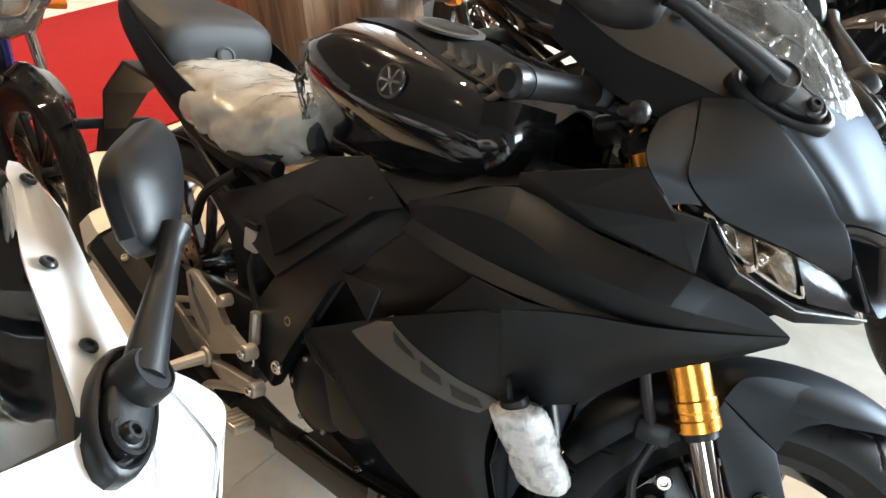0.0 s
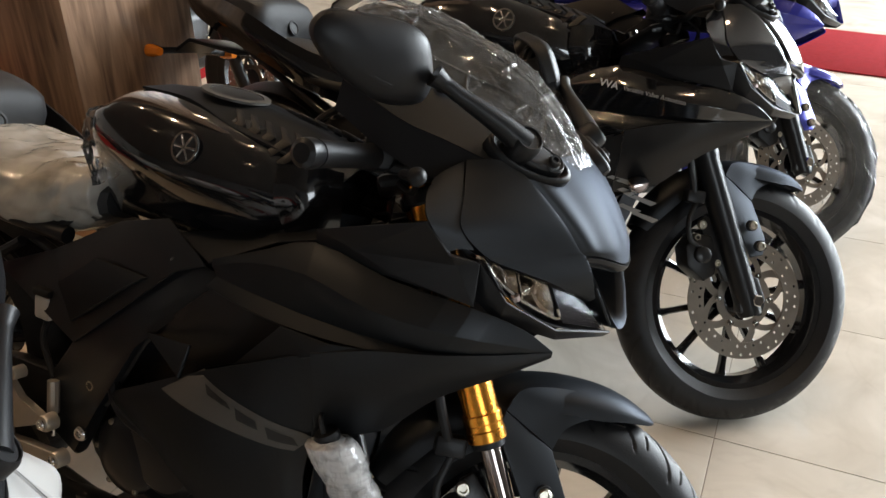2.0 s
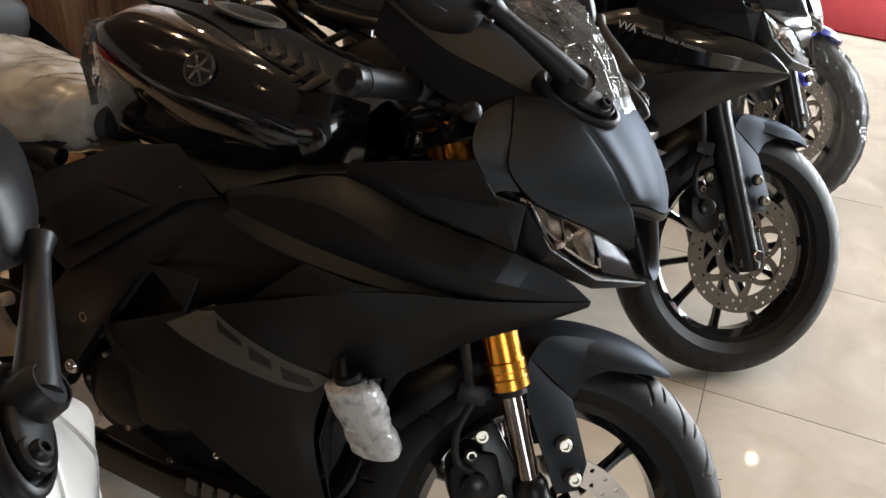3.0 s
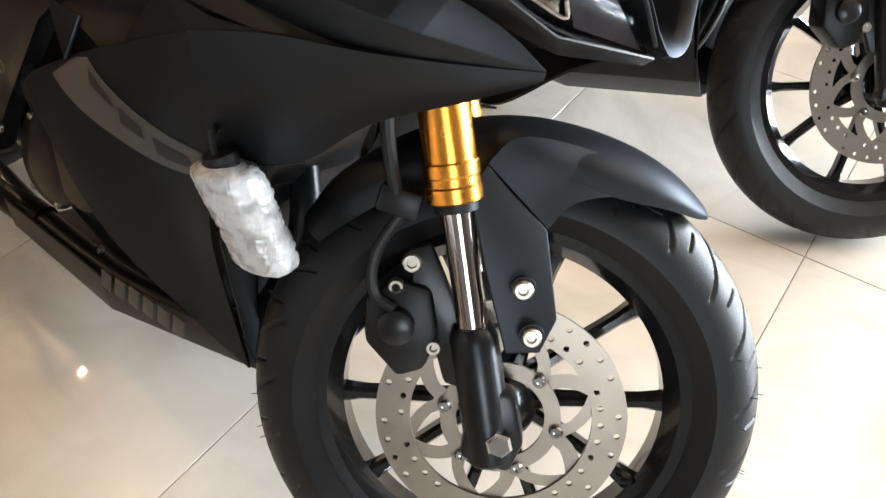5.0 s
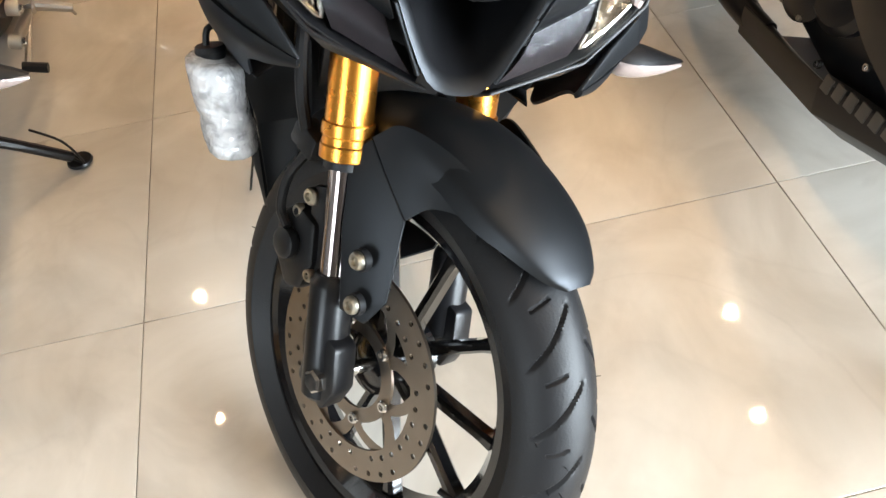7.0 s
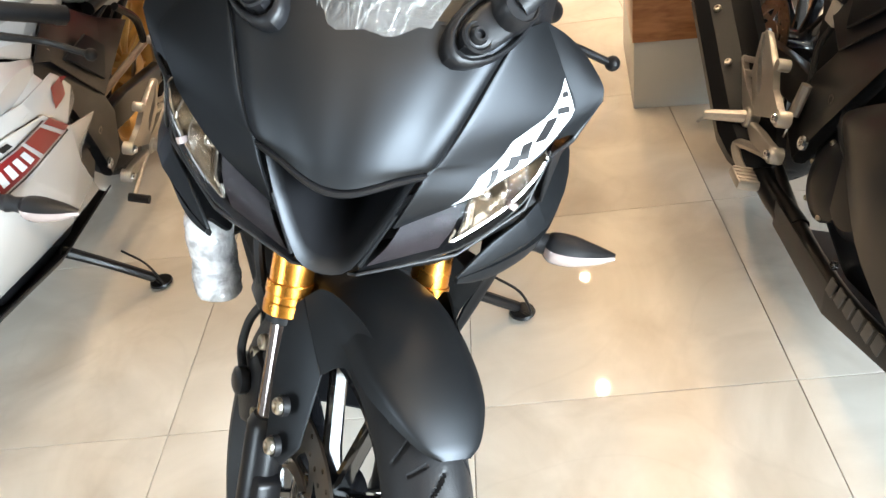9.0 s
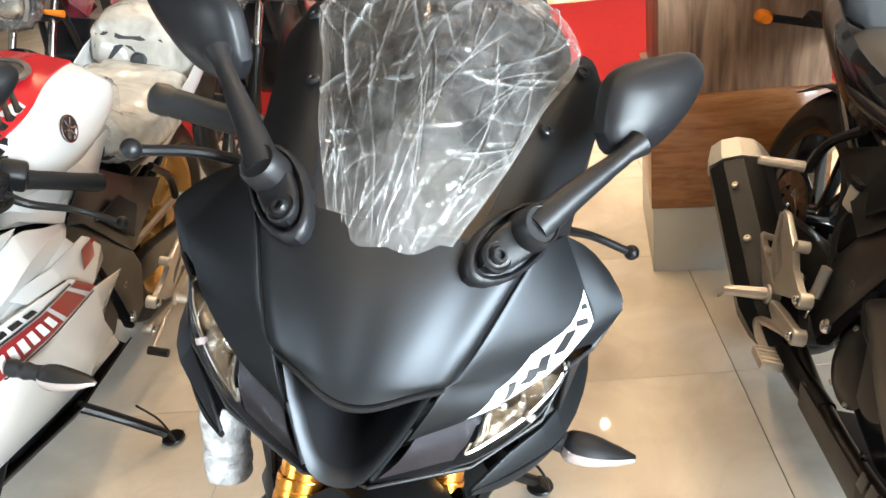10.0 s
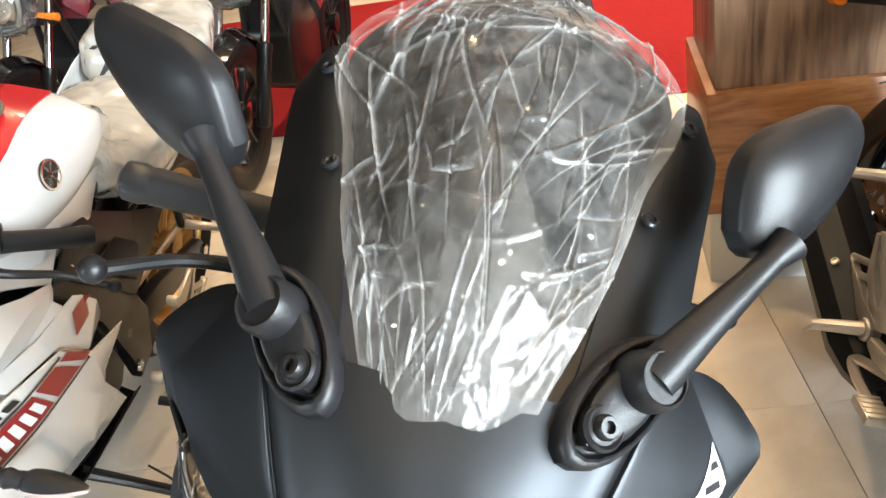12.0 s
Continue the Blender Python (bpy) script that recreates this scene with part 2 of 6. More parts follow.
def film(name, cover, tint, rough, scale, creases=0.6, thin=0.3):
    """Clear wrapping film: mostly see-through, with milky creases and sharp glints."""
    m = bpy.data.materials.new(name)
    m.use_nodes = True
    nt = m.node_tree
    b = nt.nodes["Principled BSDF"]
    out = nt.nodes["Material Output"]
    L = nt.links.new
    b.inputs["Base Color"].default_value = (*tint, 1)
    b.inputs["Roughness"].default_value = rough
    b.inputs["Coat Weight"].default_value = 0.2
    co, mp = nt.nodes.new("ShaderNodeTexCoord"), nt.nodes.new("ShaderNodeMapping")
    mp.inputs["Scale"].default_value, mp.inputs["Rotation"].default_value = (1, 1, 0.45), (0.3, 0.5, 0.2)
    big, fine = nt.nodes.new("ShaderNodeTexNoise"), nt.nodes.new("ShaderNodeTexNoise")
    big.inputs["Scale"].default_value, big.inputs["Detail"].default_value, big.inputs["Distortion"].default_value = scale * 0.45, 4, 0.6
    fine.noise_type = "RIDGED_MULTIFRACTAL"
    fine.inputs["Scale"].default_value, fine.inputs["Detail"].default_value, fine.inputs["Distortion"].default_value = scale, 3.5, 0.5
    L(co.outputs["Object"], mp.inputs[0]), L(mp.outputs[0], fine.inputs["Vector"]), L(co.outputs["Object"], big.inputs["Vector"])
    milk = nt.nodes.new("ShaderNodeMapRange")
    milk.inputs["From Min"].default_value, milk.inputs["From Max"].default_value = 0.30, 0.75
    milk.inputs["To Min"].default_value, milk.inputs["To Max"].default_value = cover * thin, cover * 1.6
    L(big.outputs["Fac"], milk.inputs["Value"])
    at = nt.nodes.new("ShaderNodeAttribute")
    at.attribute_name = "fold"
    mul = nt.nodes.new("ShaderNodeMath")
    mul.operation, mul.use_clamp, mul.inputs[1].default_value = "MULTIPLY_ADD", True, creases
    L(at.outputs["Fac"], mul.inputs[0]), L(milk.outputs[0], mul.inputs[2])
    bp = nt.nodes.new("ShaderNodeBump")
    bp.inputs["Strength"].default_value, bp.inputs["Distance"].default_value = 0.6, 0.004
    L(fine.outputs["Fac"], bp.inputs["Height"]), L(bp.outputs[0], b.inputs["Normal"]), L(bp.outputs[0], b.inputs["Coat Normal"])
    tr, mx = nt.nodes.new("ShaderNodeBsdfTransparent"), nt.nodes.new("ShaderNodeMixShader")
    gl = nt.nodes.new("ShaderNodeBsdfGlossy")
    gl.inputs["Roughness"].default_value = rough * 0.6
    L(bp.outputs[0], gl.inputs["Normal"])
    fr, mx2 = nt.nodes.new("ShaderNodeFresnel"), nt.nodes.new("ShaderNodeMixShader")
    fr.inputs["IOR"].default_value = 1.5
    L(bp.outputs[0], fr.inputs["Normal"])
    L(fr.outputs[0], mx2.inputs[0]), L(tr.outputs[0], mx2.inputs[1]), L(gl.outputs[0], mx2.inputs[2])
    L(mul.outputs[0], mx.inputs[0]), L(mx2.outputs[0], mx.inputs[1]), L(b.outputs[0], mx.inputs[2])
    L(mx.outputs[0], out.inputs[0])
    return m


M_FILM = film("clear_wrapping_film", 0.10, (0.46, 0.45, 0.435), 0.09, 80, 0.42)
M_SEATFILM = film("milky_seat_film", 0.85, (0.42, 0.39, 0.345), 0.14, 20, 0.6, 0.6)
M_BUBBLE = film("white_bubble_wrap", 0.85, (0.52, 0.51, 0.505), 0.16, 110, 0.6, 0.6)


def glass(name, tint, see, rough=0.02, ior=1.5):
    m = bpy.data.materials.new(name)
    m.use_nodes = True
    nt = m.node_tree
    out = nt.nodes["Material Output"]
    tr, gl, mx, fr = nt.nodes.new("ShaderNodeBsdfTransparent"), nt.nodes.new("ShaderNodeBsdfGlossy"), nt.nodes.new("ShaderNodeMixShader"), nt.nodes.new("ShaderNodeFresnel")
    tr.inputs[0].default_value = (*[c * see for c in tint], 1)
    gl.inputs["Roughness"].default_value = rough
    fr.inputs["IOR"].default_value = ior
    nt.links.new(fr.outputs[0], mx.inputs[0]), nt.links.new(tr.outputs[0], mx.inputs[1])
    nt.links.new(gl.outputs[0], mx.inputs[2]), nt.links.new(mx.outputs[0], out.inputs[0])
    return m


M_LENS = glass("clear_lens", (0.97, 0.98, 1.0), 0.96, 0.06, 1.08)
M_SCREEN = glass("clear_windscreen", (0.9, 0.92, 0.93), 0.85)


# ---- mesh helpers ----
def finish(bm, sharp=32):
    bmesh.ops.remove_doubles(bm, verts=bm.verts, dist=1e-5)
    bmesh.ops.recalc_face_normals(bm, faces=bm.faces)
    for f in bm.faces:
        f.smooth = True
    for e in bm.edges:
        e.smooth = len(e.link_faces) == 2 and e.calc_face_angle(0) < radians(sharp)
    return bm


def part(name, bm, material, parent=None, label="", sharp=32, m=None):
    finish(bm, sharp)
    if m is not None:
        bm.transform(m)
    me = bpy.data.meshes.new(name)
    bm.to_mesh(me)
    bm.free()
    me.materials.append(material)
    ob = new(name, me)
    if parent is not None:
        ob.parent = parent
    return tagged(ob, label)


def thing(name, label, category, group="", kind=""):
    return tagged(new(name), label, category, group, kind)


def spline(p, n):
    """Points along a Catmull-Rom curve through p, n to each span."""
    p = [Vector(q) for q in p]
    q = [2 * p[0] - p[1], *p, 2 * p[-1] - p[-2]]
    out = []
    for i in range(1, len(q) - 2):
        for k in range(n):
            t = k / n
            a, b, c, d = q[i - 1], q[i], q[i + 1], q[i + 2]
            out.append(0.5 * (2 * b + (c - a) * t + (2 * a - 5 * b + 4 * c - d) * t * t + (3 * b - a - 3 * c + d) * t ** 3))
    return out + [p[-1]]


def loft(rows, nu=5, nv=5, thick=0.003, close=False):
    """A smooth sheet through a small cage of rows, given a thickness."""
    across = [spline(r, nu) for r in rows]
    cols = [spline(c, nv) for c in zip(*across)]
    bm = bmesh.new()
    vs = [[bm.verts.new(p) for p in c] for c in cols]
    for i in range(len(vs) - 1):
        for j in range(len(vs[0]) - 1):
            bm.faces.new((vs[i][j], vs[i + 1][j], vs[i + 1][j + 1], vs[i][j + 1]))
    if thick:
        bmesh.ops.recalc_face_normals(bm, faces=bm.faces)
        bmesh.ops.solidify(bm, geom=list(bm.faces), thickness=thick)
    return bm


def skin(sections, n=4, caps=True):
    """A closed body through rings of equal length."""
    cols = [spline(c, n) for c in zip(*sections)]
    bm = bmesh.new()
    vs = [[bm.verts.new(p) for p in c] for c in cols]
    k = len(vs)
    for i in range(k):
        for j in range(len(vs[0]) - 1):
            bm.faces.new((vs[i][j], vs[(i + 1) % k][j], vs[(i + 1) % k][j + 1], vs[i][j + 1]))
    if caps:
        bm.faces.new([c[0] for c in vs]), bm.faces.new([c[-1] for c in vs])
    return bm


def folded(verts, faces, thick=0.004, bevel=0.004, segments=2):
    """A folded panel: flat facets meeting at soft creases."""
    bm = bmesh.new()
    vs = [bm.verts.new(v) for v in verts]
    for f in faces:
        bm.faces.new([vs[i] for i in f])
    bmesh.ops.recalc_face_normals(bm, faces=bm.faces)
    if thick:
        bmesh.ops.solidify(bm, geom=list(bm.faces), thickness=thick)
    if bevel:
        ed = [e for e in bm.edges if len(e.link_faces) == 2 and e.calc_face_angle(0) > radians(6)]
        bmesh.ops.bevel(bm, geom=ed, offset=bevel, segments=segments, profile=0.5, affect="EDGES", clamp_overlap=True)
    return bm


def prism(outline, y0, y1, bevel=0.002):
    """An (x, z) outline carried from y0 to y1."""
    bm = bmesh.new()
    a, b = [bm.verts.new((x, y0, z)) for x, z in outline], [bm.verts.new((x, y1, z)) for x, z in outline]
    bm.faces.new(a), bm.faces.new(b)
    for i in range(len(a)):
        j = (i + 1) % len(a)
        bm.faces.new((a[i], a[j], b[j], b[i]))
    if bevel:
        bmesh.ops.bevel(bm, geom=list(bm.edges), offset=bevel, segments=2, profile=0.5, affect="EDGES", clamp_overlap=True)
    return bm


def tube(points, r, n=12, span=6, cap=True):
    """A round bar along a smooth line; r may be a list along the points."""
    pts = spline(points, span) if len(points) > 2 else [Vector(p) for p in points]
    rs = [r] * len(pts) if not isinstance(r, (list, tuple)) else [float(np.interp(i / (len(pts) - 1), np.linspace(0, 1, len(r)), r)) for i in range(len(pts))]
    bm = bmesh.new()
    rings, side = [], None
    for i, p in enumerate(pts):
        d = (pts[min(i + 1, len(pts) - 1)] - pts[max(i - 1, 0)]).normalized()
        if side is None:
            side = d.orthogonal().normalized()
        side = (side - d * side.dot(d)).normalized()
        up = d.cross(side)
        rings.append([bm.verts.new(p + rs[i] * (side * math.cos(a) + up * math.sin(a))) for a in [2 * math.pi * k / n for k in range(n)]])
    for u, v in zip(rings, rings[1:]):
        for k in range(n):
            bm.faces.new((u[k], u[(k + 1) % n], v[(k + 1) % n], v[k]))
    if cap:
        bm.faces.new(rings[0]), bm.faces.new(rings[-1])
    return bm


def lathe(profile, n=24, closed=False):
    """(radius, along) pairs turned about the y axis."""
    bm = bmesh.new()
    rings = []
    for r, y in profile:
        rings.append([bm.verts.new((r * math.cos(a), y, r * math.sin(a))) for a in [2 * math.pi * k / n for k in range(n)]])
    pairs = list(zip(rings, rings[1:])) + ([(rings[-1], rings[0])] if closed else [])
    for u, v in pairs:
        for k in range(n):
            bm.faces.new((u[k], u[(k + 1) % n], v[(k + 1) % n], v[k]))
    if not closed:
        for rg in (rings[0], rings[-1]):
            bm.faces.new(rg)
    return bm


def merge(*bms):
    """Several bmeshes as one."""
    out = bmesh.new()
    for b in bms:
        me = bpy.data.meshes.new("join")
        b.to_mesh(me)
        b.free()
        out.from_mesh(me)
        bpy.data.meshes.remove(me)
    return out


def box(x0, x1, y0, y1, z0, z1, bevel=0.003):
    return prism([(x0, z0), (x1, z0), (x1, z1), (x0, z1)], y0, y1, bevel)


def along(a, b):
    """The matrix that carries the y axis onto the line from a to b."""
    a, b = Vector(a), Vector(b)
    return Matrix.Translation(a) @ (b - a).to_track_quat("Y", "Z").to_matrix().to_4x4()


def bolt(a, way, r=0.007, h=0.005):
    """A socket-head bolt standing on a, looking along way."""
    bm = lathe([(r, 0), (r, h * 0.6), (r * 0.8, h), (r * 0.5, h), (r * 0.42, h * 0.45)], 12)
    bm.transform(along(a, Vector(a) + Vector(way)))
    return bm


def flip(p, s):
    return (p[0], p[1] * -s, p[2])
from mathutils.bvhtree import BVHTree


# ---- motorcycles ----
RAKE, TRAIL, WHEELBASE = radians(25.5), 0.088, 1.325


def steering(degrees_left):
    """The turn about the steering head, which passes through the ground ahead of the front wheel."""
    axis = Vector((-math.sin(RAKE), 0, math.cos(RAKE)))
    o = Vector((TRAIL, 0, 0))
    return Matrix.Translation(o) @ Matrix.Rotation(radians(degrees_left), 4, axis) @ Matrix.Translation(-o)


def tyre_mesh(R, w, rim, n, pitch):
    """A tyre with slanted grooves sunk into its crown."""
    prof = []
    m = 64 if n > 500 else 32
    for k in range(m + 1):
        a = -math.pi * 0.92 / 2 + math.pi * 0.92 * k / m
        prof.append((R - w * 0.62 + w * 0.62 * math.cos(a) ** 0.9, w / 2 * math.sin(a) / math.sin(math.pi * 0.46), a))
    bm = bmesh.new()
    rings = []
    for i in range(n):
        t = 2 * math.pi * i / n
        ring = [bm.verts.new((rim * math.cos(t), -w * 0.36, rim * math.sin(t)))]
        for r, y, a in prof:
            u = y / (w / 2)
            sink = 0.0
            ph = (t * pitch / (2 * math.pi) + 0.95 * abs(u) + (0.5 if u > 0 else 0)) % 1
            if 0.08 < abs(u) < 0.92 and ph < 0.085:
                sink = 0.0050 * max(0, 1 - ((ph - 0.0425) / 0.0425) ** 4) * min(1, (abs(u) - 0.08) * 12, (0.92 - abs(u)) * 12)
            ph2 = (t * pitch / (2 * math.pi) + 0.30 * abs(u) + (0.5 if u > 0 else 0) + 0.84) % 1
            if 0.40 < abs(u) < 0.74 and ph2 < 0.06:
                sink = max(sink, 0.0036 * max(0, 1 - ((ph2 - 0.03) / 0.03) ** 4))
            ring.append(bm.verts.new(((r - sink) * math.cos(t), y, (r - sink) * math.sin(t))))
        ring.append(bm.verts.new((rim * math.cos(t), w * 0.36, rim * math.sin(t))))
        rings.append(ring)
    m = len(rings[0])
    for i in range(n):
        a, b = rings[i], rings[(i + 1) % n]
        for k in range(m):
            bm.faces.new((a[k], b[k], b[(k + 1) % m], a[(k + 1) % m]))
    return bm


def rim_mesh(r_out, w, hub_r, hub_w):
    """A cast wheel's dished rim ring and its hub."""
    h = w / 2
    ring = lathe([(r_out + 0.008, -h), (r_out + 0.008, -h + 0.006), (r_out - 0.008, -h + 0.012), (r_out - 0.014, -0.012), (r_out - 0.014, 0.012),
                  (r_out - 0.008, h - 0.012), (r_out + 0.008, h - 0.006), (r_out + 0.008, h), (r_out - 0.010, h - 0.003), (r_out - 0.026, 0.016),
                  (r_out - 0.026, -0.016), (r_out - 0.010, -h + 0.003)], 72, closed=True)
    hub = lathe([(hub_r * 0.6, -hub_w / 2), (hub_r, -hub_w / 2 + 0.006), (hub_r * 0.86, -hub_w / 5), (hub_r * 0.86, hub_w / 5), (hub_r, hub_w / 2 - 0.006), (hub_r * 0.6, hub_w / 2)], 28)
    return merge(ring, hub)


def spokes(wheel, r_out, hub_r, paint, W, pairs=5):
    """Forked spokes, each tapering from the hub and widening into the rim."""
    for k in range(pairs):
        for s in (-1, 1):
            a0 = 2 * math.pi * k / pairs + s * 0.16
            a1 = 2 * math.pi * k / pairs + s * 0.30
            p0 = Vector((hub_r * 0.8 * math.cos(a0), 0, hub_r * 0.8 * math.sin(a0)))
            p1 = Vector(((r_out - 0.016) * math.cos(a1), 0, (r_out - 0.016) * math.sin(a1)))
            d = (p1 - p0).normalized()
            n = Vector((-d.z, 0, d.x))
            b = bmesh.new()
            loops = []
            for f, wd, hh in ((0, 0.011, 0.017), (0.25, 0.0075, 0.013), (0.8, 0.0075, 0.012), (0.93, 0.010, 0.013), (1, 0.019, 0.014)):
                c = p0.lerp(p1, f)
                loops.append([b.verts.new(c + n * wd * sx + Vector((0, hh * sy, 0))) for sx, sy in ((-1, -0.6), (-0.5, -1), (0.5, -1), (1, -0.6), (1, 0.6), (0.5, 1), (-0.5, 1), (-1, 0.6))])
            for u, v in zip(loops, loops[1:]):
                for q in range(8):
                    b.faces.new((u[q], u[(q + 1) % 8], v[(q + 1) % 8], v[q]))
            b.faces.new(loops[0]), b.faces.new(loops[-1])
            part("spoke", b, paint, wheel, m=W)


def disc_ring(r_mid, r_out, n=34, thick=0.004):
    """A drilled brake ring: two rows of round holes."""
    bm = bmesh.new()
    cell = 2 * math.pi / n

    def pt(a, r):
        return (r * math.cos(a), 0, r * math.sin(a))
    for row, (ra, rb) in enumerate(((r_mid, (r_mid + r_out) / 2), ((r_mid + r_out) / 2, r_out))):
        for k in range(n):
            a0 = cell * (k + 0.5 * row)
            am, rm, hr = a0 + cell / 2, (ra + rb) / 2, 0.0037
            edge = [pt(a0, ra), pt(am, ra), pt(a0 + cell, ra), pt(a0 + cell, rm), pt(a0 + cell, rb), pt(am, rb), pt(a0, rb), pt(a0, rm)]
            vs = [bm.verts.new(p) for p in edge]
            if (k + 2 * row) % 5 == 4:
                bm.faces.new(vs)
                continue
            hs = []
            for q in range(8):
                t = math.pi * 1.25 + q * math.pi / 4
                hs.append(bm.verts.new(pt(am + hr / rm * math.cos(t), rm + hr * math.sin(t))))
            for q in range(8):
                bm.faces.new((vs[q], vs[(q + 1) % 8], hs[(q + 1) % 8], hs[q]))
    bmesh.ops.remove_doubles(bm, verts=bm.verts, dist=1e-5)
    bmesh.ops.solidify(bm, geom=list(bm.faces), thickness=thick)
    return bm


def brake_disc(root, W, r_in, r_mid, r_out, n, bolts):
    """The drilled ring, its curved arms, carrier ring and bolts."""
    d = part("brake_disc", disc_ring(r_mid, r_out, n), M_STEEL, root, "drilled steel brake disc", m=W)
    part("carrier_ring", lathe([(r_in - 0.014, -0.002), (r_in + 0.004, -0.002), (r_in + 0.004, 0.002), (r_in - 0.014, 0.002)], 36, True), M_STEEL, d, m=W)
    for k in range(6):
        a = 2 * math.pi * k / 6
        for s in (-1, 1):
            bm = bmesh.new()
            strip = []
            for f in np.linspace(0, 1, 6):
                r = r_in - 0.004 + (r_mid + 0.004 - r_in + 0.002) * f
                aa = a + s * 0.42 * f ** 1.3 + 0.1 * f
                wd = 0.009 * (1 + 0.8 * abs(f - 0.4)) / r
                strip.append((bm.verts.new((r * math.cos(aa - wd), 0, r * math.sin(aa - wd))), bm.verts.new((r * math.cos(aa + wd), 0, r * math.sin(aa + wd)))))
            for (p, q), (u, v) in zip(strip, strip[1:]):
                bm.faces.new((p, q, v, u))
            bmesh.ops.solidify(bm, geom=list(bm.faces), thickness=0.0035)
            part("disc_arm", bm, M_STEEL, d, m=W)
        if bolts:
            part("disc_bolt", bolt((r_in * math.cos(a + 0.1), -0.002, r_in * math.sin(a + 0.1)), (0, -1, 0), 0.008, 0.006), M_CHROME, d, m=W)


def film_sheet(rows, nu, nv, folds, amp, seed):
    """A sheet of film through a small cage, with many sharp random folds across it; its fold attribute holds how bunched it is."""
    rnd = random.Random(seed)
    across = [spline(r, nu) for r in rows]
    cols = [spline(c, nv) for c in zip(*across)]
    a, b = len(cols), len(cols[0])
    P = np.array([[tuple(p) for p in c] for c in cols])
    du, dv = np.gradient(P, axis=0), np.gradient(P, axis=1)
    N = np.cross(du, dv)
    N /= np.linalg.norm(N, axis=2)[..., None] + 1e-9
    N *= np.where(N[..., 2:] < 0, -1, 1)
    U, V = np.meshgrid(np.linspace(0, 1, a), np.linspace(0, 1, b), indexing="ij")
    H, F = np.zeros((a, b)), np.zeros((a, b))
    for _ in range(folds):
        t = rnd.gauss(1.2, 0.75)
        lu, lv = math.cos(t), math.sin(t)
        ln, wd, am, bend = rnd.uniform(0.04, 0.24), rnd.uniform(0.0018, 0.0055), amp * rnd.uniform(0.25, 1.0) * rnd.choice((-1, 1, 1)), rnd.uniform(-1.6, 1.6)
        x, y = U - rnd.random(), V - rnd.random() ** 1.2
        T = x * lu + y * lv
        Wd = -x * lv + y * lu + bend * T * T
        g = np.exp(-(Wd / wd) ** 2) * np.clip(1 - (T / ln) ** 2, 0, 1)
        H += am * g
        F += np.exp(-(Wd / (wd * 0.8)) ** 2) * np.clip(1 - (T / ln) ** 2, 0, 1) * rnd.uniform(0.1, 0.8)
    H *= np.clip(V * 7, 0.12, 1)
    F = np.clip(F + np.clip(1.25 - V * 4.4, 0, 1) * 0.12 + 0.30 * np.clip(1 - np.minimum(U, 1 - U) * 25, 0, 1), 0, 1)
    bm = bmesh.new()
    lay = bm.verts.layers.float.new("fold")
    grid = []
    for i in range(a):
        col = []
        for j in range(b):
            p = Vector(P[i, j])
            h = H[i, j] + 0.003 * noise.noise(p * 18) + 0.0010 * noise.noise(p * 60)
            v = V[i, j]
            rag = (0.010 * noise.noise(Vector((U[i, j] * 3, 3, 0))) + 0.0010 * noise.noise(Vector((U[i, j] * 15, 8, 0)))) * max(0, 1 - v * 7)
            vert = bm.verts.new(p + Vector(N[i, j]) * h + Vector((rag, 0, -rag * 1.4)))
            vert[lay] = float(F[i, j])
            col.append(vert)
        grid.append(col)
    for i in range(a - 1):
        for j in range(b - 1):
            bm.faces.new((grid[i][j], grid[i + 1][j], grid[i + 1][j + 1], grid[i][j + 1]))
    return bm


def ellipse(cx, cy, cz, ry, rz, n=16, power=2.4, tilt=0.0):
    """A rounded ring across the bike at cx."""
    out = []
    for k in range(n):
        a = 2 * math.pi * k / n
        c, s = math.cos(a), math.sin(a)
        y = math.copysign(abs(c) ** (2 / power), c) * ry
        z = math.copysign(abs(s) ** (2 / power), s) * rz
        out.append((cx + tilt * z, cy + y, cz + z))
    return out


def crumple(bm, amount, scale, seed=0.0):
    """Soft random dents, with sharper ridges where the sheet is pinched."""
    bm.normal_update()
    for v in bm.verts:
        p = v.co * scale + Vector((seed, seed * 1.7, 0))
        d = noise.noise_vector(p) + 0.5 * noise.noise_vector(p * 2.7)
        k = 1 - abs(noise.noise(p * 0.9 + Vector((9, 4, 2)))) * 3.0
        k2 = 1 - abs(noise.noise(p * 1.9 + Vector((2, 7, 5)))) * 3.5
        v.co += d * amount * 0.8 + v.normal * amount * (0.9 * max(0, k) ** 3 + 0.6 * max(0, k2) ** 3)
    return bm


def letters(text, size, m, material, parent, name="lettering", label=""):
    """Flat lettering, as a thin mesh."""
    cu = bpy.data.curves.new("text", "FONT")
    cu.body, cu.size, cu.extrude, cu.align_x, cu.align_y = text, size, 0.0006, "CENTER", "CENTER"
    ob = bpy.data.objects.new("text", cu)
    scene.collection.objects.link(ob)
    bpy.context.view_layer.update()
    me = bpy.data.meshes.new_from_object(ob)
    bpy.data.objects.remove(ob)
    me.transform(m)
    me.materials.clear()
    me.materials.append(material)
    o = new(name, me)
    o.parent = parent
    return tagged(o, label)


def on_panel(origin, right, up):
    """The frame of a flat mark whose writing runs along right, its top towards up."""
    x = Vector(right).normalized()
    z = x.cross(Vector(up)).normalized()
    y = z.cross(x)
    m = Matrix((x, y, z)).transposed().to_4x4()
    m.translation = Vector(origin)
    return m


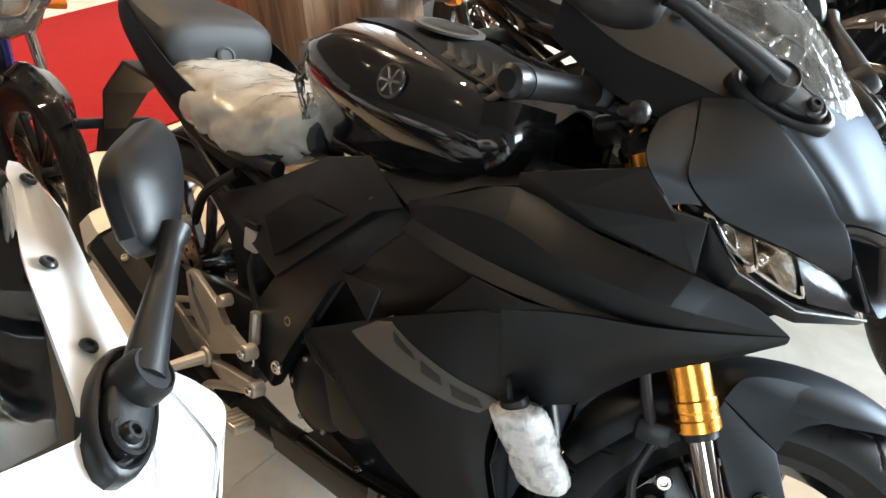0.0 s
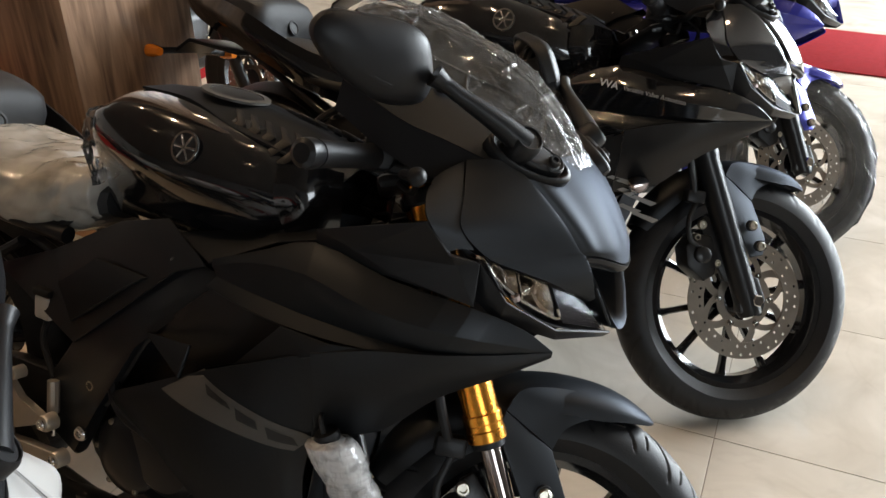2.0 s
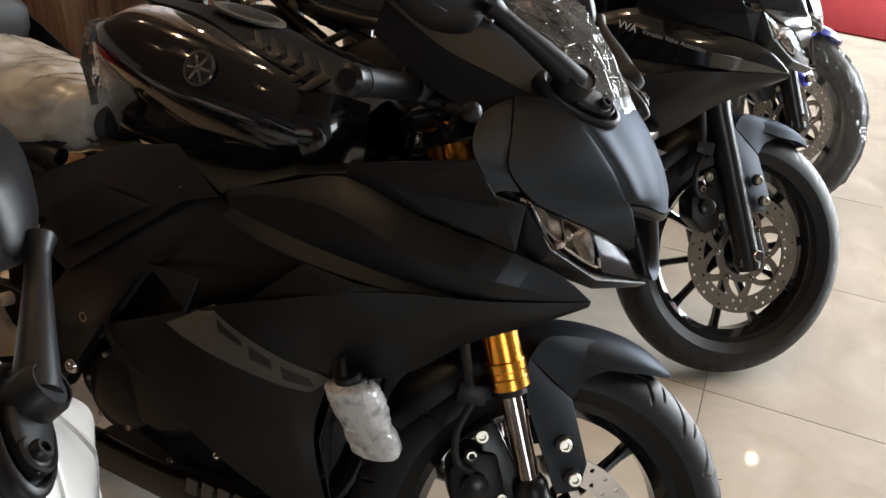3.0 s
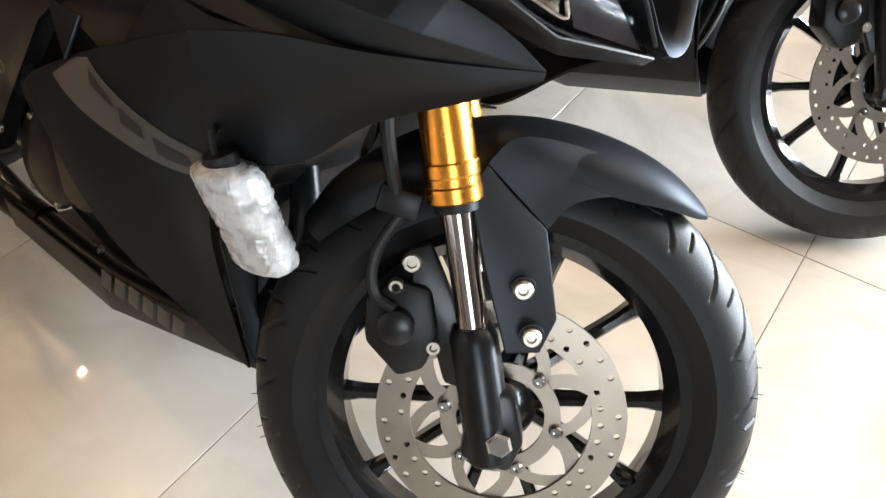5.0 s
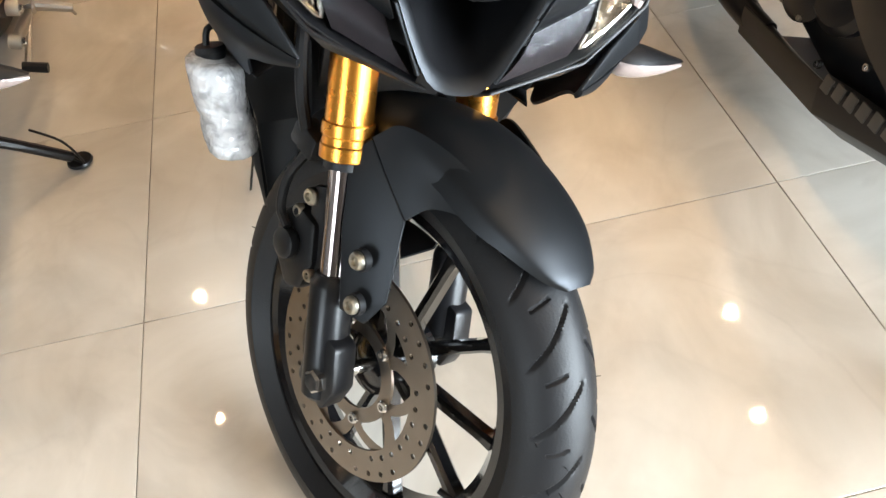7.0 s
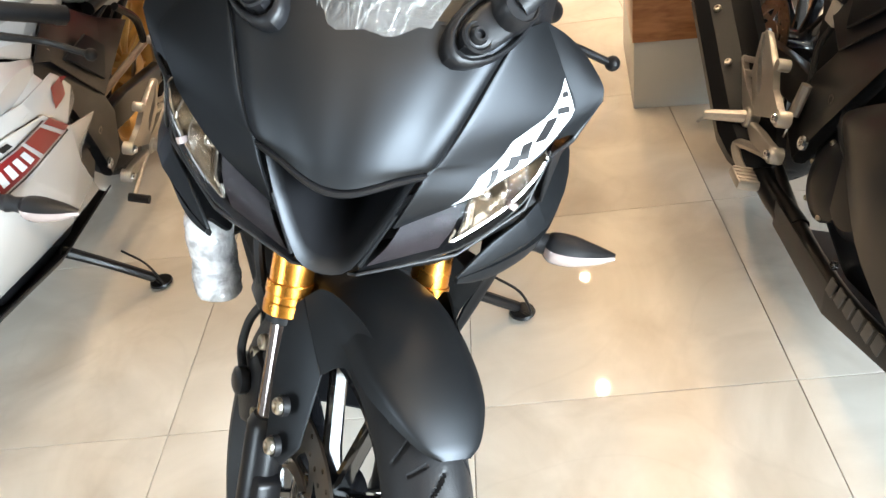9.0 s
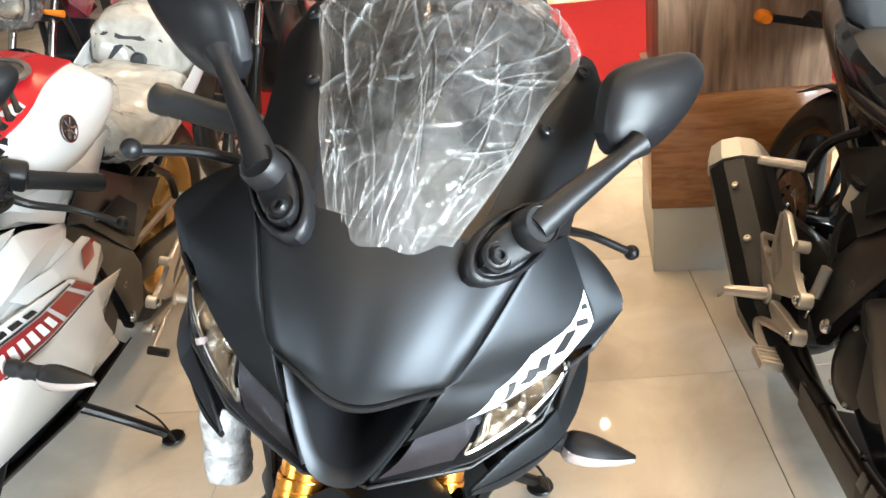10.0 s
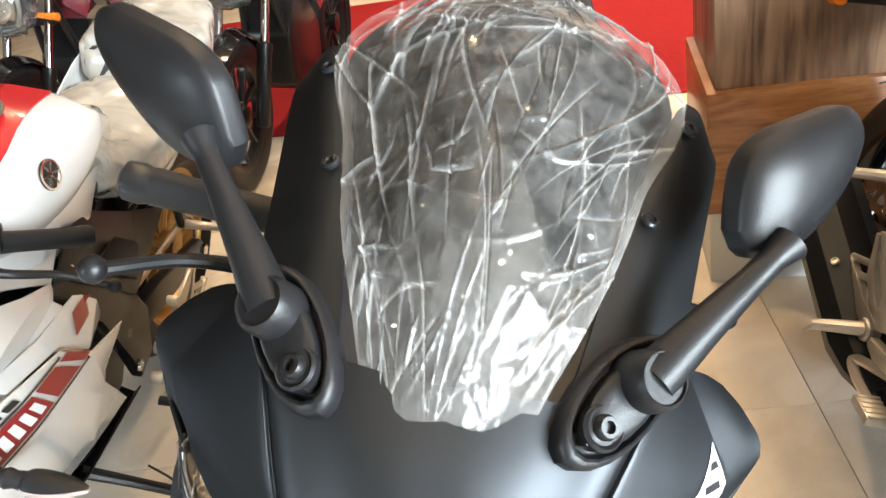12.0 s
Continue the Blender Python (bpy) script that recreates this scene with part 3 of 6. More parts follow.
def front_wheel(root, S, paint, wrapped, wheel_paint, fine):
    W = S @ Matrix.Translation((0, 0, 0.296))
    w = part("front_wheel", rim_mesh(0.214, 0.075, 0.040, 0.09), wheel_paint, root, m=W)
    spokes(w, 0.214, 0.040, wheel_paint, W)
    part("tyre", tyre_mesh(0.297, 0.108, 0.217, 1200 if fine else 300, 23), M_RUBBER, w, "black tubeless tyre with slanted grooves", m=W)
    brake_disc(root, W @ Matrix.Translation((0, -0.062, 0)), 0.064, 0.102, 0.141, 34, True)
    for s in (-1, 1):
        part("rim_stripe", lathe([(0.2215, s * 0.0378), (0.2235, s * 0.0378), (0.2235, s * 0.0384), (0.2215, s * 0.0384)], 72, True), M_GREY, w, m=W)
    part("axle", tube([(0, -0.115, 0), (0, 0.115, 0)], 0.009), M_CHROME, w, m=W)
    part("axle_nut", lathe([(0.015, -0.114), (0.015, -0.126), (0.012, -0.129), (0.006, -0.129)], 6), M_CHROME, w, "plated hexagon axle nut", m=W)
    part("valve", tube([(0.19, -0.01, -0.05), (0.165, -0.022, -0.05)], 0.004), M_RUBBER, w, m=W)
    if fine:
        # moulding hairs left on the new tyre
        rnd = random.Random(4)
        for k in range(70):
            a, u = rnd.uniform(0, 2 * math.pi), rnd.choice((-1, 1)) * rnd.uniform(0.015, 0.047)
            r = 0.296 - 0.062 + 0.062 * math.cos(math.asin(min(1, abs(u) / 0.05) * 0.99)) ** 0.9
            p = Vector((r * math.cos(a), u, r * math.sin(a)))
            part("rubber_hair", tube([p * 0.998, p + Vector((math.cos(a) * 0.007, u * 0.15, math.sin(a) * 0.007))], 0.0006, 3), M_RUBBER, w, m=W)
    if wrapped:
        cover = lathe([(0.17, -0.062), (0.23, -0.066), (0.285, -0.05), (0.304, 0), (0.285, 0.05), (0.23, 0.066), (0.17, 0.062)], 90, True)
        part("wheel_wrapping", crumple(cover, 0.006, 22), M_FILM, w, "loose clear film wrapped round the wheel", m=W)


def fork(root, S, gold, fine):
    d = Vector((-math.sin(RAKE), 0, math.cos(RAKE)))
    for s in (-1, 1):
        base = Vector((-0.012, s * 0.099, 0.290))
        f = part("fork_leg", lathe([(0.0165, 0), (0.0165, 0.20)], 24), M_FORK, root, "polished steel fork leg", m=S @ along(base + d * 0.09, base + d * 0.3))
        if gold:
            prof = [(0.026, 0), (0.0290, 0.002), (0.0290, 0.016), (0.0278, 0.018), (0.0278, 0.026), (0.0290, 0.028), (0.0290, 0.040), (0.0284, 0.0415), (0.0264, 0.0418), (0.0262, 0.40)]
            part("fork_tube", lathe(prof, 32), M_GOLD, f, "gold anodised fork tube", sharp=18, m=S @ along(base + d * 0.262, base + d * 0.5))
        else:
            part("fork_tube", lathe([(0.0165, 0), (0.0165, 0.44)], 20), M_CHROME, f, m=S @ along(base + d * 0.25, base + d * 0.5))
        low = [(0.022, -0.03), (0.026, -0.025), (0.026, 0.115), (0.022, 0.125), (0.0195, 0.128)] if gold else [(0.026, -0.03), (0.0285, -0.02), (0.0285, 0.34), (0.031, 0.35), (0.031, 0.385), (0.024, 0.39)]
        part("fork_foot", lathe(low, 24), M_BLACKPAINT, f, "satin black fork foot", m=S @ along(base, base + d))
        part("dust_seal", lathe([(0.0235, 0.003), (0.0235, 0.012), (0.02, 0.013)], 24), M_RUBBER, f, m=S @ along(base + d * (0.250 if gold else 0.388), base + d * 0.5))
        part("axle_clamp", prism([(-0.034, 0.262), (0.022, 0.262), (0.026, 0.30), (0.0, 0.35), (-0.05, 0.35)], s * 0.082, s * 0.116, 0.006), M_BLACKPAINT, f, m=S)
        part("fork_cap", lathe([(0.024, 0), (0.024, 0.006), (0.012, 0.008), (0.012, 0.016)], 12), M_GOLD if gold else M_SATIN, f, m=S @ along(base + d * 0.662, base + d * 0.8))
    part("lower_yoke", prism([(-0.235, 0.71), (-0.155, 0.74), (-0.17, 0.775), (-0.25, 0.745)], -0.135, 0.135, 0.01), M_SATIN, root, m=S)
    part("top_yoke", prism([(-0.345, 0.845), (-0.24, 0.885), (-0.25, 0.905), (-0.355, 0.865)], -0.135, 0.135, 0.01), M_SATIN, root, m=S)
    # caliper, bracket and hose on the disc side
    cal = part("brake_caliper", prism([(-0.170, 0.350), (-0.125, 0.322), (-0.100, 0.340), (-0.098, 0.385), (-0.120, 0.430), (-0.160, 0.428), (-0.182, 0.395)], -0.104, -0.040, 0.008), M_PLASTIC, root, "black two-piston brake caliper", m=S)
    part("caliper_cover", lathe([(0.017, 0), (0.019, 0.003), (0.019, 0.014), (0.013, 0.017)], 18), M_SATIN, cal, m=S @ along((-0.142, -0.103, 0.382), (-0.142, -0.2, 0.382)))
    part("caliper_bracket", prism([(-0.155, 0.46), (-0.135, 0.475), (-0.06, 0.385), (-0.045, 0.33), (-0.075, 0.33), (-0.10, 0.37), (-0.14, 0.43)], -0.096, -0.084, 0.004), M_SATIN, cal, m=S)
    for p, r in (((-0.147, -0.096, 0.450), 0.011), ((-0.155, -0.096, 0.420), 0.009), ((-0.098, -0.096, 0.368), 0.009)):
        part("caliper_bolt", bolt(p, (0, -1, 0), r, 0.008), M_BOLT, cal, "plated socket bolt", m=S)
    hose = part("brake_hose", tube([(-0.28, -0.08, 0.78), (-0.235, -0.13, 0.66), (-0.205, -0.125, 0.57), (-0.175, -0.105, 0.50)], 0.0075, 10), M_RUBBER, root, "black rubber brake hose", m=S)
    part("hose_clip", box(-0.20, -0.155, -0.118, -0.088, 0.495, 0.525, 0.006), M_PLASTIC, hose, m=S)
    part("lower_hose", tube([(-0.172, -0.105, 0.50), (-0.185, -0.108, 0.45), (-0.175, -0.11, 0.41), (-0.15, -0.112, 0.40)], 0.006, 10), M_RUBBER, hose, m=S)


def front_fender(root, S, paint):
    rows = []
    for deg, half, lift, dr in ((63.5, 0.016, 0.021, 0.12), (66.5, 0.033, 0.025, 0.35), (74, 0.052, 0.030, 0.7), (83, 0.062, 0.032, 1), (95, 0.065, 0.033, 1), (108, 0.065, 0.034, 1), (124, 0.062, 0.034, 1), (142, 0.055, 0.028, 1), (154, 0.036, 0.018, 0.7)):
        a = radians(deg)
        row = []
        for u, drop in ((-1, 0.046), (-0.90, 0.022), (-0.55, 0.006), (0, 0), (0.55, 0.006), (0.90, 0.022), (1, 0.046)):
            r = 0.296 + lift - drop * dr
            row.append((r * math.cos(a), u * half * 1.20, 0.296 + r * math.sin(a)))
        rows.append(row)
    f = part("front_fender", loft(rows, 4, 4, 0.003), paint, root, "front mudguard in body colour", m=S)
    for s in (-1, 1):
        v = [flip(p, s) for p in ((-0.106, -0.096, 0.571), (-0.026, -0.084, 0.524), (0.002, -0.0715, 0.566), (-0.050, -0.0668, 0.604), (-0.085, -0.068, 0.606),
                                  (0.014, -0.097, 0.440), (0.008, -0.106, 0.402), (-0.026, -0.113, 0.392), (-0.074, -0.113, 0.470), (-0.116, -0.106, 0.545), (-0.012, -0.075, 0.554))]
        stay = part("fender_stay", folded(v, [(0, 9, 8, 1), (1, 8, 7, 5), (5, 7, 6)], 0.004, 0.005, 3), paint, f, m=S)
        web = [[(-0.106, -0.0955, 0.572), (-0.066, -0.0915, 0.549), (-0.026, -0.0838, 0.525)], [(-0.086, -0.085, 0.603), (-0.048, -0.0835, 0.584), (-0.012, -0.0755, 0.553)], [(-0.034, -0.0665, 0.612), (-0.008, -0.0715, 0.594), (0.017, -0.0685, 0.571)],
               [(0.028, -0.0520, 0.606), (0.038, -0.0615, 0.592), (0.046, -0.0650, 0.577)], [(0.070, -0.040, 0.580), (0.078, -0.0500, 0.576), (0.084, -0.0560, 0.572)]]
        part("stay_web", loft([[flip(p, s) for p in r] for r in web], 5, 6, 0.003), paint, stay, sharp=60, m=S)
        for p in ((-0.032, -0.106, 0.465), (-0.008, -0.110, 0.421)):
            part("stay_washer", lathe([(0.013, 0), (0.013, 0.008), (0.010, 0.008)], 18), M_RUBBER, f, m=S @ along(flip(p, s), Vector(flip(p, s)) + Vector((0, s, 0))))
            q = flip((p[0], p[1] - 0.008, p[2]), s)
            part("stay_bolt", bolt(q, (0, s, 0), 0.0105, 0.007), M_BOLT, f, "plated socket bolt", m=S)


def handlebars(root, S):
    for s in (-1, 1):
        q = lambda *p: flip(p, s)
        a, b = Vector(q(-0.431, -0.310, 0.862)), Vector(q(-0.350, -0.168, 0.888))
        bar = part("handlebar", tube([q(-0.30, -0.10, 0.885), q(-0.335, -0.145, 0.892), b, a.lerp(b, 0.1)], 0.011), M_SATIN, root, m=S)
        g = part("grip", tube([a.lerp(b, 0.10), a.lerp(b, 0.3), a.lerp(b, 0.7), a.lerp(b, 0.86)], [0.0175, 0.0165, 0.0165, 0.018], 18), M_RUBBER, bar, "ribbed black rubber grip", m=S)
        part("bar_end", lathe([(0.012, -0.012), (0.018, -0.008), (0.019, 0.006), (0.015, 0.022)], 18), M_SATIN, bar, m=S @ along(a, b))
        part("switch_box", merge(*[prism([(-0.375, 0.865), (-0.335, 0.87), (-0.325, 0.905), (-0.345, 0.925), (-0.375, 0.915)], s * 0.15, s * 0.195, 0.008)]), M_PLASTIC, bar, m=S)
        part("clamp", lathe([(0.030, -0.012), (0.034, -0.008), (0.034, 0.008), (0.030, 0.012)], 20), M_SATIN, bar, m=S @ along(q(-0.278, -0.099, 0.853), Vector(q(-0.278, -0.099, 0.853)) + Vector((-math.sin(RAKE), 0, math.cos(RAKE)))))
        for k in range(2):
            part("cable", tube([q(-0.345 + 0.012 * k, -0.165, 0.885), q(-0.285 + 0.02 * k, -0.175 + 0.02 * k, 0.875 + 0.025 * k), q(-0.235, -0.13, 0.862 + 0.02 * k), q(-0.225, -0.07, 0.815)], 0.0035, 8), M_RUBBER, bar, "black control cable", m=S)
        part("reservoir" if s < 0 else "lever_perch", lathe([(0.014, -0.015), (0.016, -0.012), (0.016, 0.012), (0.018, 0.013), (0.018, 0.018), (0.010, 0.019)], 16), M_PLASTIC, bar, m=S @ along(q(-0.312, -0.150, 0.895), q(-0.33, -0.150, 0.98)))
        lv = part("lever", tube([q(-0.315, -0.150, 0.880), q(-0.300, -0.20, 0.872), q(-0.318, -0.28, 0.862), q(-0.304, -0.348, 0.856)], [0.009, 0.0075, 0.006, 0.006], 10), M_PLASTIC, bar, "black alloy lever with a ball end", m=S)
        ball = bmesh.new()
        bmesh.ops.create_uvsphere(ball, u_segments=14, v_segments=10, radius=0.0115, matrix=Matrix.Translation(q(-0.303, -0.352, 0.8565)))
        part("lever_ball", ball, M_PLASTIC, lv, m=S)
        part("perch", box(-0.345, -0.30, *sorted((s * 0.135, s * 0.165)), 0.87, 0.90, 0.006), M_SATIN, bar, m=S)
    res = part("brake_reservoir", lathe([(0.014, 0), (0.018, 0.004), (0.018, 0.032), (0.020, 0.034), (0.020, 0.042), (0.016, 0.044)], 18), M_PLASTIC, root, "small round brake fluid reservoir", m=S @ along((-0.295, -0.175, 0.885), (-0.29, -0.175, 0.98)))
    part("reservoir_hose", tube([(-0.295, -0.17, 0.885), (-0.30, -0.16, 0.85), (-0.32, -0.14, 0.86)], 0.005, 8), M_RUBBER, res, m=S)


def mirrors(root):
    for s in (-1, 1):
        q = lambda *p: flip(p, s)
        A, B = Vector(q(-0.100, -0.130, 0.972)), Vector(q(-0.040, -0.088, 0.948))
        d = (B - A).normalized()
        up = Vector(q(0.62, -0.38, 0.69)).normalized()
        up = (up - d * up.dot(d)).normalized()
        side = d.cross(up)

        def oval(k, lift):
            return [A.lerp(B, 0.5) + d * math.cos(t) * 0.055 * k + side * math.sin(t) * 0.026 * k + up * lift for t in [2 * math.pi * i / 20 for i in range(20)]]
        mi = part("mirror", skin([oval(1.10, -0.010), oval(1.10, 0.003), oval(1.02, 0.008), oval(0.93, 0.008), oval(0.86, 0.002), oval(0.80, 0.002)], 2), M_PLASTIC, root, "black rear-view mirror on a long stalk")
        foot = [A.lerp(B, 0.52) + d * math.cos(t) * 0.043 + side * math.sin(t) * 0.019 for t in [2 * math.pi * i / 16 for i in range(16)]]
        part("mirror_foot", skin([foot, [p + up * 0.012 for p in foot], [p + up * 0.016 + (A - p) * 0.2 for p in foot]], 2), M_PLASTIC, mi)
        part("bolt_boss", lathe([(0.0155, 0), (0.0155, 0.006), (0.0135, 0.008), (0.011, 0.006)], 20), M_PLASTIC, mi, m=along(B - d * 0.010 + up * 0.008, B - d * 0.010 + up))
        part("mirror_bolt", bolt(B - d * 0.010 + up * 0.013, up, 0.0085, 0.008), M_SATIN, mi)
        K = A.lerp(B, 0.28) + up * 0.008
        part("knuckle", lathe([(0.0205, -0.008), (0.0215, 0), (0.0205, 0.022), (0.0175, 0.027), (0.0165, 0.0265), (0.0160, 0.0245)], 26), M_PLASTIC, mi, m=along(K, K + up))
        N = Vector(q(-0.152, -0.200, 1.040))
        K2 = K + up * 0.012
        part("stalk", tube([K2, K2.lerp(N, 0.35) + Vector((0, 0, 0.002)), K2.lerp(N, 0.8), N, N + (N - K2) * 0.14], [0.0175, 0.0138, 0.0100, 0.0096, 0.0140], 18), M_PLASTIC, mi)
        # each head is set to its own angle
        if s < 0:
            O, e, z, k0 = Vector((-0.1775, -0.190, 1.052)), Vector((-0.509, -0.857, -0.061)), Vector((0.060, -0.107, 0.992)), 1.10
        else:
            O, e, z, k0 = Vector((-0.166, 0.169, 1.061)), Vector((-0.652, 0.755, 0.042)), Vector((-0.280, -0.292, 0.914)), 1.0
        n = e.cross(z) if s < 0 else z.cross(e)
        n = n if n.x > 0 else -n
        out = [(-0.001, -0.012), (0.004, 0.012), (0.014, 0.036), (0.040, 0.050), (0.090, 0.056), (0.124, 0.057), (0.141, 0.045), (0.142, 0.029), (0.122, 0.003), (0.085, -0.024), (0.052, -0.037), (0.012, -0.034)]
        out = [(p.x, p.y) for p in spline([(u, v, 0) for u, v in out] + [(*out[0], 0)], 3)[:-1]]

        def ring(k, depth, cu=0.062, cv=0.008):
            return [O + e * k0 * (cu + (u - cu) * k) + z * k0 * (cv + (v - cv) * k) + n * depth for u, v in out]
        part("mirror_shell", skin([ring(0.95, -0.014), ring(1.0, -0.010), ring(1.0, 0.0), ring(0.975, 0.006), ring(0.80, 0.015), ring(0.45, 0.022), ring(0.10, 0.024)], 3), M_PLASTIC, mi, sharp=28)
        part("mirror_rib", tube([O + k0 * (e * 0.128 + z * 0.022) + n * 0.006, O + k0 * (e * 0.095 + z * 0.004) + n * 0.015, O + k0 * (e * 0.060 - z * 0.012) + n * 0.018, O + k0 * (e * 0.030 - z * 0.014) + n * 0.014], [0.001, 0.0045, 0.0045, 0.001], 8), M_PLASTIC, mi)
        face = bmesh.new()
        face.faces.new([face.verts.new(v) for v in ring(0.88, -0.0145)])
        part("mirror_glass", face, M_MIRROR, mi, "silvered mirror glass")


def front_cowl(root, paint, decal):
    """The nose: a crowned hood ending in a notched brow, a groove and a flat panel on either side of it."""
    crown = [(-0.046, 0, 0.964), (-0.008, 0, 0.930), (0.022, 0, 0.893), (0.042, 0, 0.860)]
    groove = [(-0.080, -0.136, 0.956), (-0.0446, -0.119, 0.924), (-0.009, -0.101, 0.886), (0.011, -0.0864, 0.856)]
    half = []
    for (cx, _, cz), (gx, gy, gz), bulge in zip(crown, groove, (0.0, 0.001, 0.002, 0.002)):
        row = []
        for u in (0, 0.22, 0.45, 0.68, 0.86, 0.955, 1):
            k = bulge * 4 * u * (1 - u) + (0.0045 if u in (0.86, 0.955) else 0)
            row.append((cx + (gx - cx) * u ** 2.1 + 0.7 * k, gy * u, cz + (gz - cz) * u ** 2.1 + 0.7 * k))
        half.append(row)
    half.append([(0.0505, 0, 0.8352), (0.0485, -0.0175, 0.8372), (0.0420, -0.0358, 0.8425), (0.0320, -0.0545, 0.8475), (0.0240, -0.0690, 0.8495), (0.0195, -0.0765, 0.8500), (0.0175, -0.0795, 0.8490)])
    rows = [[flip(p, 1) for p in r[:0:-1]] + list(r) for r in half]
    c = part("front_cowl", loft(rows, 4, 7, 0.003), paint, root, "smooth beaked nose cowl")
    # thick dark lip under the brow
    edge = [flip(p, 1) for p in half[4][:0:-1]] + list(half[4])
    lip = [[(p[0] - 0.001, p[1] * 0.995, p[2] - 0.002) for p in edge], [(p[0] - 0.004, p[1] * 0.97, p[2] - 0.009) for p in edge], [(p[0] - 0.020, p[1] * 0.93, p[2] - 0.013) for p in edge]]
    part("beak_lip", loft(lip, 3, 3, 0.003), M_PLASTIC, c, sharp=25)
    for s in (-1, 1):
        q = lambda *p: flip(p, s)
        # flat panel outside the groove, down to the headlamp
        cr = [q(*p) for p in groove] + [q(0.0175, -0.0795, 0.849), q(0.0274, -0.0704, 0.8265), q(0.033, -0.057, 0.792)]
        ou = [q(-0.129, -0.163, 0.952), q(-0.112, -0.190, 0.912), q(-0.099, -0.210, 0.878), q(-0.0736, -0.1896, 0.847), q(-0.0523, -0.1727, 0.836), q(-0.005, -0.122, 0.815), q(0.0226, -0.058, 0.7835)]
        away = Vector(q(-0.62, 0.42, -0.66))
        lift = (0.004, 0.005, 0.005, 0.003, 0.0015, 0.001, 0.0)
        near = [tuple(Vector(a).lerp(Vector(b), 0.07) - away * k) for a, b, k in zip(cr, ou, lift)]
        mid = [tuple(Vector(a).lerp(Vector(b), 0.5) - away * k * 1.1) for a, b, k in zip(cr, ou, lift)]
        pan = part("cowl_panel", loft(list(zip(cr, near, mid, ou)), 6, 6, 0.003), paint, c, sharp=22)
        if s > 0 and (decal or paint is M_WHITE):
            # pale printed flash with dark strokes
            skin_tree = BVHTree.FromPolygons([v.co for v in pan.data.vertices], [p.vertices for p in pan.data.polygons])

            def on(u, v, lift):
                k = u * (len(cr) - 1)
                i = min(int(k), len(cr) - 2)
                a, b = Vector(cr[i]).lerp(Vector(cr[i + 1]), k - i), Vector(ou[i]).lerp(Vector(ou[i + 1]), k - i)
                p = a.lerp(b, v)
                hit = skin_tree.ray_cast(p - away * 0.08, away)[0]
                return (hit or p) - away * lift

            def flash(name, quad, material, lift):
                bm = bmesh.new()
                n, m = 8, 4
                a, b, c_, d = [Vector((*p, 0)) for p in quad]
                g = [[bm.verts.new(on(*a.lerp(b, t / n).lerp(d.lerp(c_, t / n), w / m).xy, lift)) for w in range(m + 1)] for t in range(n + 1)]
                for i in range(n):
                    for k in range(m):
                        bm.faces.new((g[i][k], g[i + 1][k], g[i + 1][k + 1], g[i][k + 1]))
                part(name, bm, material, pan)
            line = [((0.875, 0.95), (0.83, 0.985)), ((0.725, 0.617), (0.735, 0.985)), ((0.442, 0.550), (0.590, 0.985)), ((0.192, 0.97), (0.325, 0.985))]
            for (a, b), (d, e) in zip(line, line[1:]) if paint is not M_WHITE else ():
                flash("pale_flash", (a, d, e, b), M_SILVER, 0.0012)
            for quad in (((0.790, 0.965), (0.770, 0.965), (0.672, 0.69), (0.690, 0.66)), ((0.690, 0.90), (0.700, 0.80), (0.560, 0.68), (0.548, 0.77)), ((0.600, 0.91), (0.612, 0.83), (0.470, 0.69), (0.452, 0.76)),
                         ((0.455, 0.89), (0.470, 0.80), (0.360, 0.75), (0.345, 0.83)), ((0.330, 0.93), (0.335, 0.81), (0.312, 0.81), (0.306, 0.93)), ((0.268, 0.95), (0.272, 0.87), (0.250, 0.89), (0.246, 0.95))) if paint is not M_WHITE else (((0.02, 0.90), (0.33, 0.90), (0.33, 0.925), (0.02, 0.925)), ((0.33, 0.90), (0.60, 0.80), (0.60, 0.83), (0.33, 0.925))):
                flash("flash_stroke", quad, M_INK, 0.0019)
        wing = [[q(-0.131, -0.164, 0.950), q(-0.145, -0.183, 0.938), q(-0.152, -0.200, 0.926)], [q(-0.114, -0.190, 0.911), q(-0.132, -0.209, 0.912), q(-0.146, -0.222, 0.908)],
                [q(-0.101, -0.209, 0.877), q(-0.120, -0.227, 0.882), q(-0.131, -0.238, 0.885)], [q(-0.084, -0.198, 0.852), q(-0.097, -0.209, 0.852), q(-0.108, -0.218, 0.848)]]
        part("cowl_wing", loft(wing, 4, 5, 0.003), paint, c, sharp=60)
        st = [[q(-0.050, -0.066, 0.960), q(-0.060, -0.100, 0.961), q(-0.084, -0.138, 0.955)],
              [q(-0.066, -0.078, 0.969), q(-0.080, -0.112, 0.967), q(-0.106, -0.150, 0.955)],
              [q(-0.140, -0.094, 1.000), q(-0.150, -0.122, 0.997), q(-0.160, -0.162, 0.970)],
              [q(-0.210, -0.108, 1.029), q(-0.215, -0.135, 1.025), q(-0.228, -0.174, 0.988)],
              [q(-0.300, -0.136, 1.070), q(-0.300, -0.158, 1.063), q(-0.310, -0.186, 1.028)],
              [q(-0.330, -0.150, 1.076), q(-0.332, -0.164, 1.068), q(-0.335, -0.184, 1.036)]]
        part("screen_strip", loft(st, 4, 4, 0.004), paint, c)
